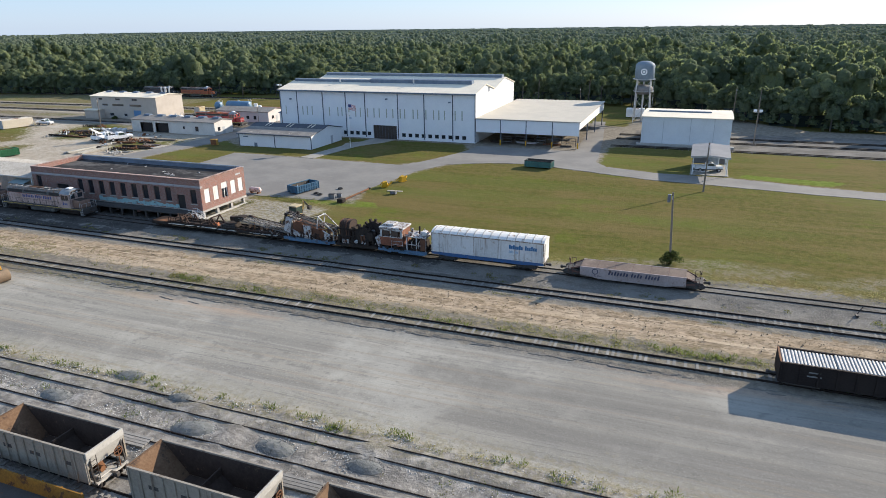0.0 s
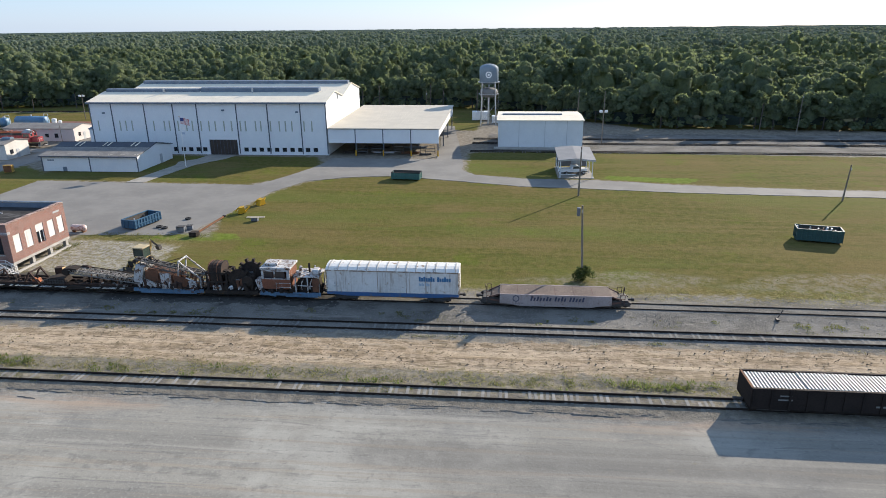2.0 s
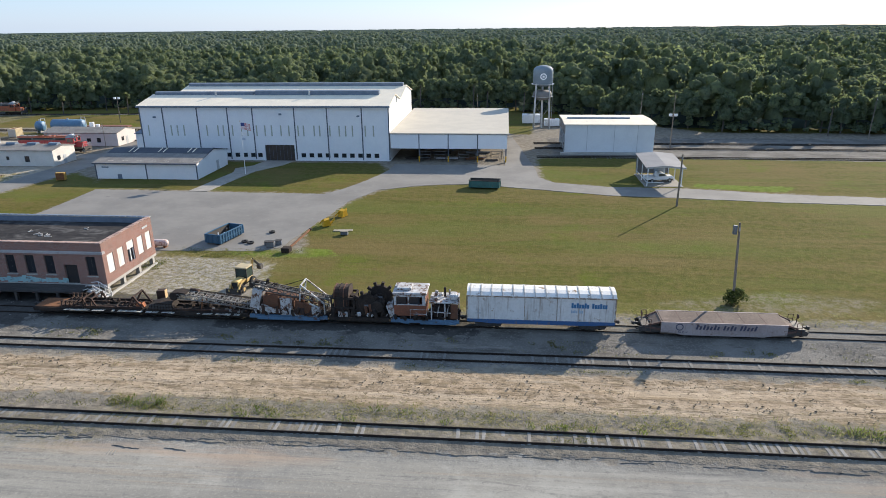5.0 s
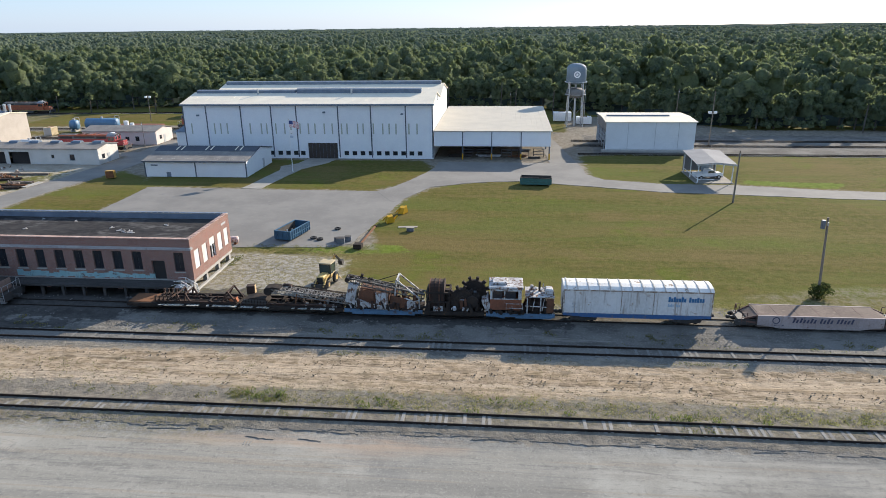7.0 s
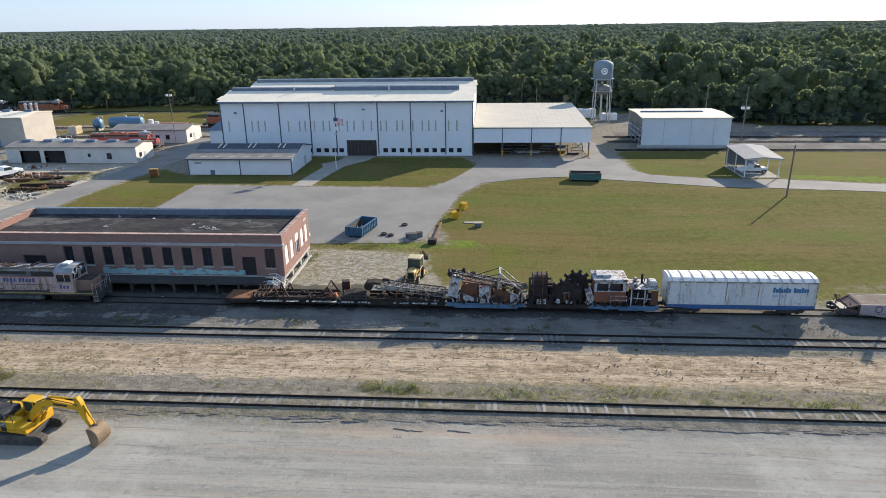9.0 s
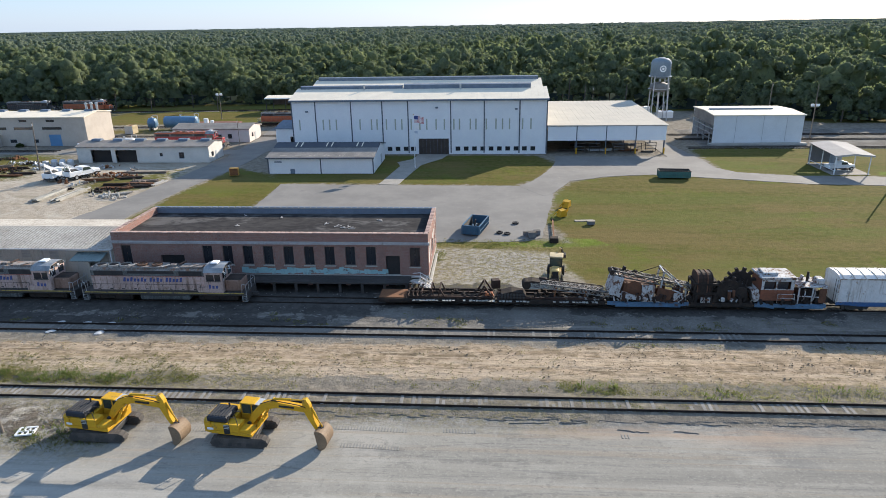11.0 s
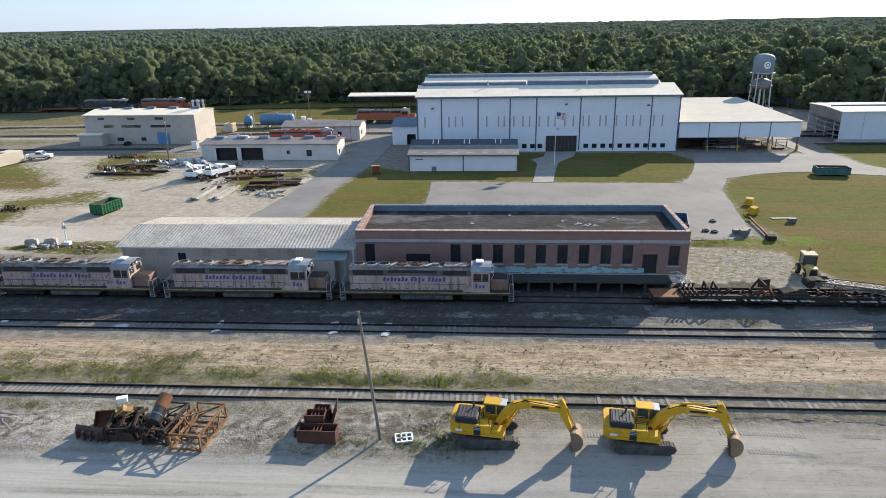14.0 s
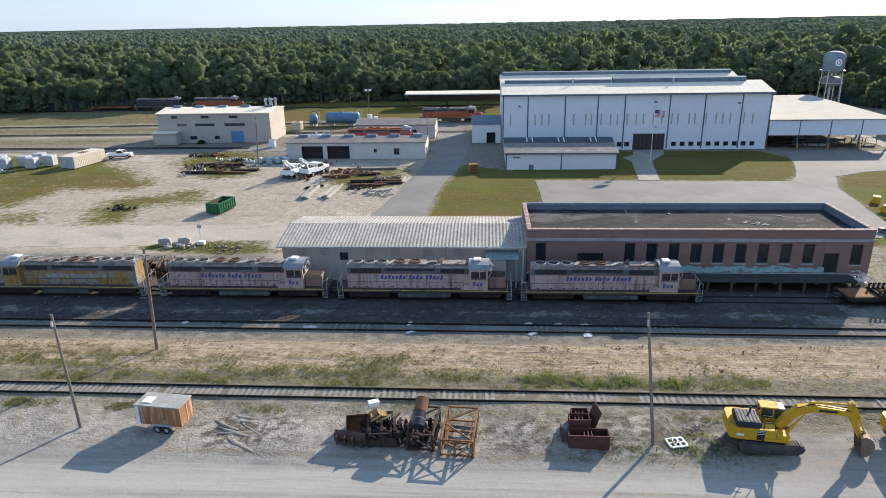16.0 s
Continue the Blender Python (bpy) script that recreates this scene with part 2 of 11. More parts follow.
LAWN = [
    [(-55, 98), (-58.5, 108), (-56.5, 117), (-55, 126), (-51, 135), (-43, 139.5), (-34, 140.8), (-23, 137.8), (-8, 133.2), (5, 131.8), (21, 129.6), (46, 128.3), (400, 116), (400, 79.5), (44, 79.6), (33, 80.2), (12, 80.6), (2, 80.4), (-14, 80.4), (-35, 80.6), (-48, 81.5), (-55, 83), (-57.5, 88), (-58.5, 93.5), (-64, 95.5), (-76, 95.8), (-76, 99), (-62, 99.3)],
]
VERGES = [
    [(-20, 148), (-18.5, 143), (-8, 139.8), (7, 139), (23, 135.6), (48, 133), (400, 122), (400, 163), (75, 165), (10, 168.5), (-12, 169), (-20, 167)],
    [(-112, 133.3), (-62, 131.5), (-58, 136), (-54, 146), (-53, 152), (-56, 160), (-112, 161)],
    [(-126, 108.8), (-107.5, 108.8), (-107, 132), (-112.5, 141), (-121.5, 147), (-125, 128)],
]
FAR_GRASS = [
    [(-300, 206), (-185, 210), (-115, 215), (-50, 215), (-20, 200), (-18, 230), (0, 235), (30, 206), (400, 196), (400, 6000), (-400, 6000), (-400, 206)],
    [(-150, 95), (-144, 92), (-152, 91), (-165, 93), (-166, 96), (-158, 97)],
]
ROUGH_GRASS = [
    [(-300, 171), (-217, 173), (-208, 180), (-300, 182)],
    [(-300, 189), (-150, 193), (-150, 204), (-300, 198)],
]
WILD_GRASS = [[(-300, 150), (-219, 160), (-207, 157), (-198, 149), (-188, 139), (-180, 131), (-183, 126), (-195, 125), (-199, 112), (-300, 108)],
              [(-183, 107), (-185, 118), (-180, 123), (-169, 127), (-165, 117), (-174, 114), (-173, 104), (-181, 104)], [(-260, 111), (-190, 111), (-188, 104), (-260, 103)],
              [(-188, 150), (-187, 163), (-177, 164), (-167, 160), (-168, 147), (-163, 138), (-171, 133), (-180, 139)],
              [(-149, 130), (-148, 140), (-141, 143), (-133, 147), (-132, 140), (-133, 128), (-137, 125), (-143, 125)]]
WILD_GRASS += ROUGH_GRASS
GRASS = LAWN + VERGES + FAR_GRASS
TAN = [[(-400, 60.3), (-120, 60.8), (60, 61.2), (400, 60), (400, 67.2), (60, 67.0), (-60, 67.4), (-120, 66.6), (-400, 66)]]
ROADBED = [[(-400, 37.8), (400, 38.4), (400, 55.0), (-70, 54.8), (-98, 53), (-101, 49.6), (-128, 48.9), (-152, 49.6), (-400, 48)]]
SAND = [[(-300, 91.5), (-146, 91), (-146, 88), (-113, 88), (-113, 108.5), (-126, 108.5), (-133, 121), (-131, 140), (-129, 158), (-165, 152), (-176, 160), (-300, 164)],
        rect(-300, -130, 182.5, 188), rect(-300, -190, 199, 205)]
RUBBLE = [[(-400, 19), (400, 19), (400, 38.2), (-400, 38)]]
BALLAST = [[(-400, 67.8), (400, 67.8), (400, 80), (44, 80), (30, 80.4), (10, 80.6), (2, 80.6), (-14, 80.4), (-60, 80), (-113, 92), (-400, 90)], rect(-16, 200, 169, 196)]
STRIP = [[(-78, 80), (-60, 80.5), (-56, 85), (-57, 94), (-78, 96.5)], [(-400, 49.5), (-100, 49.5), (-96, 54.5), (-100, 56), (-400, 56)]]
WORN = [[(14, 83), (22, 87.5), (34, 89), (60, 85.5), (60, 81), (30, 81)], [(-10, 84), (4, 88), (16, 86), (10, 82), (-4, 81.5)], [(70, 88), (120, 96), (130, 90), (90, 84)], rect(-320, -196, 166, 244)]
PALE = [[(-400, 38), (-78, 38.6), (-84, 44), (-98, 48), (-400, 47.5)]]
CLAY = [[(-64, 53.6), (-46, 52.6), (-40, 53.6), (-44, 54.9), (-60, 55.1)], [(-4, 53.4), (14, 53.6), (14, 55.6), (-8, 55.4)], [(-96, 54.2), (-84, 53.8), (-80, 54.6), (-94, 55.2)]]
DUG = [[(-116, 50.2), (-111, 49.8), (-104, 50.0), (-97.5, 50.6), (-96.5, 53), (-100, 55.2), (-112, 55), (-116.5, 53)], [(-127, 50.6), (-117, 50.2), (-116, 53.6), (-127, 54)], [(-139, 49.4), (-131, 49.2), (-131, 54), (-139, 54)]]
DUSTY = [[(-14, 39), (400, 39), (400, 56), (2, 56), (-22, 52)]]
# Ground mixed darker along the standing stock and the freight house.
DARK_GROUND = [rect(-200, -80, 73.6, 83.4), rect(-82, -64, 75.6, 83), rect(-58, -30, 74.4, 78.4), rect(-200, -84, 70.5, 73)]
BRIGHT = [[(-66, 96.8), (-57, 96.2), (-50, 97.5), (-52, 100), (-58, 100.8), (-66, 99)], [(8, 139.5), (24, 136.5), (28, 141), (10, 143)]]
WEEDY = [rect(-400, -92, 58.0, 61.0), rect(-60, 400, 58.0, 60.6), rect(-400, -90, 60.5, 62.8), rect(-400, -85, 57.6, 62.0), [(-400, 60), (-112, 60), (-118, 62), (-126, 63.4), (-400, 63.4)], [(-165, 62.6), (-146.5, 63.2), (-146, 65.2), (-156, 65.8), (-165, 65.4)], rect(-400, -60, 54.6, 56.2), rect(-80, 60, 37.0, 38.8), rect(-114, -97, 49.6, 51.0), rect(-104, -97, 50.4, 52), rect(-76, -57, 82, 99), rect(-60, 60, 78.6, 82.5), rect(-160, -148, 91, 97.5)]


def grid_ground():
    def axis(marks):
        out = []
        for (a, b, step) in marks:
            out += list(np.arange(a, b, step))
        return np.array(out + [marks[-1][1]])
    xs = axis([(-2600, -1000, 320), (-1000, -400, 60), (-400, -200, 4), (-200, 50, .8), (50, 130, 2), (130, 400, 15), (400, 1000, 60), (1000, 2600, 320)])
    ys = axis([(-1500, -100, 200), (-100, 12, 8), (12, 112, .8), (112, 172, 1.5), (172, 260, 3), (260, 500, 40), (500, 1000, 100), (1000, 2600, 320)])
    X, Y = np.meshgrid(xs, ys)
    wob = np.array([noise.noise((x * .11, y * .16, 0)) for x, y in zip(X.ravel(), Y.ravel())]).reshape(X.shape)
    fine = np.array([noise.noise((x * .6, y * .6, 3)) for x, y in zip(X.ravel(), Y.ravel())]).reshape(X.shape)
    rough = np.clip(zone(X, Y, TAN, 1) + zone(X, Y, RUBBLE, 2) * .7 + zone(X, Y, STRIP, 1) * 1.2, 0, 1.5)
    Z = -.03 + .02 * wob + rough * (.07 * wob + .06 * fine) - .02
    for ty in (69.45, 57.1, 36.0, 31.9, 26.6):
        Z += .17 * np.exp(-((Y - ty) / 1.7) ** 4)
    Z += .15 * np.exp(-((Y - 76.5 + .006 * (X - 10)) / 1.9) ** 4)
    for hx, hy, hr, hh in ((-31.5, 33.9, 1.0, .45), (-24.2, 33.8, .9, .4), (-46.5, 34.0, 1.0, .4), (-28.6, 38.2, .9, .3), (-36.5, 36.0, .9, .2), (-20, 36.0, 1.2, .22),
                           (-112.5, 52.5, 3.0, .35), (-106, 53, 2.4, .3), (-150, 53, 2.5, .25), (-131.5, 51.5, 2.2, .2)):
        Z += hh * np.exp(-((X - hx) ** 2 + (Y - hy) ** 2) / hr ** 2)
    ny, nx = X.shape
    me = bpy.data.meshes.new("ground")
    i = np.arange(nx * ny).reshape(ny, nx)
    q = np.stack([i[:-1, :-1], i[:-1, 1:], i[1:, 1:], i[1:, :-1]], -1).reshape(-1, 4)
    me.vertices.add(nx * ny)
    me.vertices.foreach_set("co", np.stack([X, Y, Z], -1).astype(np.float32).ravel())
    me.loops.add(q.size)
    me.loops.foreach_set("vertex_index", q.ravel().astype(np.int32))
    me.polygons.add(len(q))
    me.polygons.foreach_set("loop_start", np.arange(0, q.size, 4, dtype=np.int32))
    me.update()
    me.shade_smooth()
    for nm, zs in (("zone_a", (GRASS, TAN, ROADBED, SAND)), ("zone_b", (RUBBLE, BALLAST, STRIP, WEEDY)), ("zone_d", (PALE, DUSTY, CLAY, DUG)), ("zone_c", (DARK_GROUND, BRIGHT, WORN, [rect(-400, 400, 55.4, 60.4), [(-115, 50.8), (-97, 50.6), (-95, 56), (-116, 56)]]))):
        at = me.attributes.new(nm, "FLOAT_COLOR", "POINT")
        cols = [zone(X, Y, z, s) if z else np.zeros(X.shape) for z, s in zip(zs, (5, 9, 1.6, 1) if nm == "zone_d" else (1.6, 1.2, 1.2, 2.4))]
        if nm == "zone_a":
            cols[0] = np.maximum(zone(X, Y, GRASS, 1.6), zone(X, Y, WILD_GRASS, 4.5) * .78)
        at.data.foreach_set("color", np.stack(cols, -1).astype(np.float32).ravel())
    return me


def ground_material():
    m, nd, ln, bs = _tree("yard_ground")
    co = coords(nd, ln, (1, 1, 1), False)
    n = lambda s, d=5.0, r=.6: noise_tex(nd, ln, co, s, d, r)
    sx = coords(nd, ln, (.035, 1, 1), False)
    long1, long2 = noise_tex(nd, ln, sx, .9, 6, .65), noise_tex(nd, ln, sx, .22, 4, .6)
    fine, mid, big, huge = n(5.0, 4), n(.9, 6, .65), n(.16, 5), n(.035, 4)
    grit = n(14.0, 3, .7)
    za, zb = nd.new("ShaderNodeAttribute"), nd.new("ShaderNodeAttribute")
    za.attribute_name, zb.attribute_name = "zone_a", "zone_b"
    sa, sb = nd.new("ShaderNodeSeparateColor"), nd.new("ShaderNodeSeparateColor")
    ln.new(za.outputs["Color"], sa.inputs[0])
    ln.new(zb.outputs["Color"], sb.inputs[0])
    edge = maths(nd, ln, "MULTIPLY", maths(nd, ln, "SUBTRACT", maths(nd, ln, "ADD", maths(nd, ln, "MULTIPLY", mid, .6), maths(nd, ln, "MULTIPLY", big, .4)), .5), 2.2)

    def weight(sock, lo=.42, hi=.58):
        return ramp(nd, ln, maths(nd, ln, "ADD", sock, edge), lo, hi)

    def two(a, b, f, lo=.38, hi=.62):
        return mixc(nd, ln, ramp(nd, ln, f, lo, hi), a, b)

    dirt = two((.25, .22, .175), (.17, .15, .12), mid)
    ballast = mixc(nd, ln, maths(nd, ln, "MULTIPLY", ramp(nd, ln, fine, .5, .7), .6), two((.19, .178, .158), (.125, .117, .104), big), (.28, .262, .235))
    ballast = mixc(nd, ln, maths(nd, ln, "MULTIPLY", ramp(nd, ln, noise_tex(nd, ln, coords(nd, ln, (.3, 1, 1), False), .55, 7, .72), .54, .62), .6), ballast, (.085, .078, .066))
    ballast = mixc(nd, ln, maths(nd, ln, "MULTIPLY", ramp(nd, ln, noise_tex(nd, ln, coords(nd, ln, (.2, 1, 1), False), .4, 6, .7), .56, .66), .5), ballast, (.30, .275, .235))
    tan = two((.38, .295, .205), (.25, .19, .125), mid)
    tan = mixc(nd, ln, maths(nd, ln, "MULTIPLY", ramp(nd, ln, long2, .46, .6), .6), tan, (.44, .36, .265))
    tan = mixc(nd, ln, maths(nd, ln, "MULTIPLY", ramp(nd, ln, long1, .52, .66), .45), tan, (.43, .345, .245))
    tan = mixc(nd, ln, maths(nd, ln, "MULTIPLY", ramp(nd, ln, noise_tex(nd, ln, coords(nd, ln, (.16, 1, 1), False), 2.4, 6, .75), .56, .66), .45), tan, (.19, .145, .092))
    tan = mixc(nd, ln, maths(nd, ln, "MULTIPLY", ramp(nd, ln, noise_tex(nd, ln, coords(nd, ln, (.03, .6, 1), False), 1.4, 4, .6), .5, .62), .5), tan, (.46, .37, .265))
    tan = mixc(nd, ln, maths(nd, ln, "MULTIPLY", ramp(nd, ln, noise_tex(nd, ln, coords(nd, ln, (.35, 1, 1), False), .7, 7, .7), .55, .66), .6), tan, (.15, .115, .066))
    tan = mixc(nd, ln, maths(nd, ln, "MULTIPLY", maths(nd, ln, "MULTIPLY", ramp(nd, ln, n(3.0, 4, .65), .57, .63), ramp(nd, ln, n(.25, 4, .6), .40, .54)), .85), tan, (.12, .092, .058))
    for sc_, w_ in (((.10, 1.1, 1), .7), ((.05, 1.2, 1), 1.1)):
        nn = noise_tex(nd, ln, coords(nd, ln, sc_, False), w_, 2, .4)
        line = ramp(nd, ln, maths(nd, ln, "ABSOLUTE", maths(nd, ln, "SUBTRACT", nn, .5)), .016, .003)
        tan = mixc(nd, ln, maths(nd, ln, "MULTIPLY", maths(nd, ln, "MULTIPLY", line, ramp(nd, ln, mid, .38, .56)), .75), tan, (.14, .105, .068))
    gravel = two((.278, .262, .225), (.208, .196, .172), long2)
    gravel = mixc(nd, ln, maths(nd, ln, "MULTIPLY", ramp(nd, ln, long1, .5, .72), .7), gravel, (.35, .328, .285))
    gravel = mixc(nd, ln, maths(nd, ln, "MULTIPLY", ramp(nd, ln, noise_tex(nd, ln, sx, 2.6, 5, .7), .55, .66), .62), gravel, (.155, .15, .14))
    gravel = mixc(nd, ln, maths(nd, ln, "MULTIPLY", ramp(nd, ln, n(.055, 6, .65), .48, .62), .6), gravel, (.40, .383, .335))
    gravel = mixc(nd, ln, maths(nd, ln, "MULTIPLY", ramp(nd, ln, n(.08, 6, .7), .47, .34), .55), gravel, (.188, .183, .170))
    gravel = mixc(nd, ln, maths(nd, ln, "MULTIPLY", ramp(nd, ln, n(.11, 6, .7), .56, .72), .6), gravel, (.33, .295, .25))
    gravel = mixc(nd, ln, maths(nd, ln, "MULTIPLY", ramp(nd, ln, noise_tex(nd, ln, coords(nd, ln, (.016, 1, 1), False), 1.6, 5, .65), .54, .62), .55), gravel, (.29, .245, .19))
    gravel = mixc(nd, ln, maths(nd, ln, "MULTIPLY", ramp(nd, ln, n(1.7, 7, .8), .54, .66), .5), gravel, (.14, .134, .122))
    for sc_, w_, k_ in (((.10, .8, 1), .30, .5), ((.22, .6, 1), .55, .35), ((.06, .9, 1), .6, .4)):
        nn = noise_tex(nd, ln, coords(nd, ln, sc_, False), w_, 2, .4)
        line = ramp(nd, ln, maths(nd, ln, "ABSOLUTE", maths(nd, ln, "SUBTRACT", nn, .5)), .012, .002)
        gravel = mixc(nd, ln, maths(nd, ln, "MULTIPLY", maths(nd, ln, "MULTIPLY", line, ramp(nd, ln, mid, .42, .6)), k_), gravel, (.15, .143, .13))
    gravel = mixc(nd, ln, maths(nd, ln, "MULTIPLY", ramp(nd, ln, fine, .52, .7), .4), gravel, (.375, .358, .312))
    rubble = two((.27, .252, .225), (.165, .152, .135), mid)
    rubble = mixc(nd, ln, maths(nd, ln, "MULTIPLY", ramp(nd, ln, noise_tex(nd, ln, coords(nd, ln, (.3, 1, 1), False), .6, 7, .75), .5, .6), .6), rubble, (.105, .098, .09))
    rubble = mixc(nd, ln, maths(nd, ln, "MULTIPLY", ramp(nd, ln, n(.35, 6, .7), .54, .64), .6), rubble, (.40, .375, .335))
    rubble = mixc(nd, ln, maths(nd, ln, "MULTIPLY", ramp(nd, ln, n(3.2, 5, .75), .58, .68), .7), rubble, (.44, .425, .40))
    sand = two((.395, .345, .275), (.31, .265, .205), mid)
    sand = mixc(nd, ln, maths(nd, ln, "MULTIPLY", ramp(nd, ln, big, .5, .66), .6), sand, (.47, .425, .355))
    tracks_w = noise_tex(nd, ln, coords(nd, ln, (.25, .9, 1), False), .35, 5, .6)
    sand = mixc(nd, ln, maths(nd, ln, "MULTIPLY", ramp(nd, ln, tracks_w, .54, .66), .45), sand, (.22, .19, .13))
    grass = two((.080, .080, .017), (.125, .106, .030), mid)
    grass = mixc(nd, ln, maths(nd, ln, "MULTIPLY", ramp(nd, ln, huge, .46, .62), .65), grass, (.155, .112, .045))
    grass = mixc(nd, ln, maths(nd, ln, "MULTIPLY", ramp(nd, ln, n(.09, 5, .65), .54, .68), .65), grass, (.098, .125, .014))
    grass = mixc(nd, ln, maths(nd, ln, "MULTIPLY", ramp(nd, ln, long1, .53, .68), .5), grass, (.155, .118, .046))
    grass = mixc(nd, ln, maths(nd, ln, "MULTIPLY", ramp(nd, ln, n(.4, 6, .75), .5, .62), .5), grass, (.145, .105, .04))
    grass = mixc(nd, ln, maths(nd, ln, "MULTIPLY", ramp(nd, ln, noise_tex(nd, ln, coords(nd, ln, (.12, 1, 1), False), .5, 6, .7), .54, .64), .45), grass, (.06, .068, .014))
    bands = noise_tex(nd, ln, coords(nd, ln, (.10, 1, 1), False), .16, 6, .68)
    grass = mixc(nd, ln, maths(nd, ln, "MULTIPLY", ramp(nd, ln, bands, .47, .66), .45), grass, (.165, .122, .052))
    grass = mixc(nd, ln, maths(nd, ln, "MULTIPLY", ramp(nd, ln, bands, .52, .34), .5), grass, (.098, .117, .026))
    swathe = noise_tex(nd, ln, coords(nd, ln, (.45, 1, 1), False), .045, 4, .55)
    grass = mixc(nd, ln, maths(nd, ln, "MULTIPLY", ramp(nd, ln, swathe, .48, .66), .5), grass, (.112, .128, .030))
    grass = mixc(nd, ln, maths(nd, ln, "MULTIPLY", ramp(nd, ln, fine, .48, .68), .42), grass, (.050, .056, .018))
    col = dirt
    col = mixc(nd, ln, weight(sb.outputs[0]), col, rubble)
    col = mixc(nd, ln, weight(sb.outputs[1]), col, ballast)
    col = mixc(nd, ln, weight(sb.outputs[2]), col, two((.335, .31, .268), (.24, .218, .185), mid))
    col = mixc(nd, ln, weight(sa.outputs[1]), col, tan)
    zd, sd = nd.new("ShaderNodeAttribute"), nd.new("ShaderNodeSeparateColor")
    zd.attribute_name = "zone_d"
    ln.new(zd.outputs["Color"], sd.inputs[0])
    gravel = mixc(nd, ln, maths(nd, ln, "MULTIPLY", maths(nd, ln, "MULTIPLY", ramp(nd, ln, sd.outputs[0], 0, 1), ramp(nd, ln, long1, .3, .55)), .6), gravel, (.44, .425, .385))
    gravel = mixc(nd, ln, maths(nd, ln, "MULTIPLY", maths(nd, ln, "MULTIPLY", ramp(nd, ln, sd.outputs[1], 0, 1), ramp(nd, ln, long2, .3, .6)), .6), gravel, (.165, .155, .138))
    gravel = mixc(nd, ln, maths(nd, ln, "MULTIPLY", maths(nd, ln, "MULTIPLY", ramp(nd, ln, sd.outputs[2], .1, .9), ramp(nd, ln, noise_tex(nd, ln, coords(nd, ln, (.12, 1, 1), False), .8, 6, .7), .38, .6)), .75), gravel, (.36, .265, .19))
    col = mixc(nd, ln, weight(sa.outputs[2]), col, gravel)
    col = mixc(nd, ln, weight(za.outputs["Alpha"], .2, .8), col, sand)
    col = mixc(nd, ln, weight(sa.outputs[0], .24, .76), col, grass)
    zc = nd.new("ShaderNodeAttribute")
    zc.attribute_name = "zone_c"
    sc = nd.new("ShaderNodeSeparateColor")
    ln.new(zc.outputs["Color"], sc.inputs[0])
    col = mixc(nd, ln, maths(nd, ln, "MULTIPLY", weight(sc.outputs[0]), .85), col, two((.036, .034, .032), (.066, .062, .058), mid))
    lush = maths(nd, ln, "MULTIPLY", weight(sc.outputs[1], .35, .8), sa.outputs[0])
    col = mixc(nd, ln, maths(nd, ln, "MULTIPLY", lush, .75), col, two((.10, .15, .015), (.14, .19, .03), mid))
    bed = maths(nd, ln, "MULTIPLY", zc.outputs["Alpha"], ramp(nd, ln, n(.8, 7, .7), .4, .58))
    col = mixc(nd, ln, maths(nd, ln, "MULTIPLY", bed, .8), col, two((.082, .076, .069), (.148, .136, .119), fine))
    worn = two((.27, .235, .185), (.19, .165, .125), fine)
    col = mixc(nd, ln, maths(nd, ln, "MULTIPLY", maths(nd, ln, "MULTIPLY", ramp(nd, ln, sc.outputs[2], .1, .9), ramp(nd, ln, n(.7, 8, .78), .40, .60)), .6), col, worn)
    weedy = mixc(nd, ln, maths(nd, ln, "MULTIPLY", ramp(nd, ln, n(1.1, 7, .75), .5, .6), .7), two((.105, .10, .03), (.27, .22, .11), n(2.6, 6, .75)), (.075, .066, .034))
    spots = maths(nd, ln, "MULTIPLY", zb.outputs["Alpha"], ramp(nd, ln, n(1.5, 8, .8), .47, .53))
    col = mixc(nd, ln, maths(nd, ln, "MULTIPLY", spots, .75), col, weedy)
    dug = maths(nd, ln, "MULTIPLY", ramp(nd, ln, zd.outputs["Alpha"], .1, .9), ramp(nd, ln, n(.45, 7, .72), .47, .57))
    col = mixc(nd, ln, maths(nd, ln, "MULTIPLY", dug, .85), col, two((.13, .108, .083), (.066, .055, .043), n(2.2, 6, .7)))
    col = mixc(nd, ln, maths(nd, ln, "MULTIPLY", ramp(nd, ln, grit, .5, .75), .35), col, (.12, .11, .10))
    ln.new(col, bs.inputs["Base Color"])
    bs.inputs["Roughness"].default_value = .95
    bs.inputs["Specular IOR Level"].default_value = .02
    bp = nd.new("ShaderNodeBump")
    bp.inputs["Strength"].default_value, bp.inputs["Distance"].default_value = .7, .22
    calm = maths(nd, ln, "SUBTRACT", 1.0, maths(nd, ln, "ADD", maths(nd, ln, "MULTIPLY", sa.outputs[2], .88), maths(nd, ln, "ADD", maths(nd, ln, "MULTIPLY", sa.outputs[1], .5), maths(nd, ln, "MULTIPLY", sa.outputs[0], .45))), True)
    scuff = maths(nd, ln, "MULTIPLY", noise_tex(nd, ln, coords(nd, ln, (.25, 1, 1), False), .9, 4, .6), maths(nd, ln, "ADD", maths(nd, ln, "MULTIPLY", sa.outputs[1], 2.2), .2))
    lumps = maths(nd, ln, "ADD", mid, maths(nd, ln, "ADD", maths(nd, ln, "MULTIPLY", fine, .6), scuff))
    ln.new(maths(nd, ln, "MULTIPLY", calm, lumps), bp.inputs["Height"])
    ln.new(bp.outputs[0], bs.inputs["Normal"])
    return m


ground = tagged(new("ground", grid_ground()), "yard ground of grey gravel, tan dirt, sand and mown grass", "ground", kind="structure")
M["ground"] = ground_material()
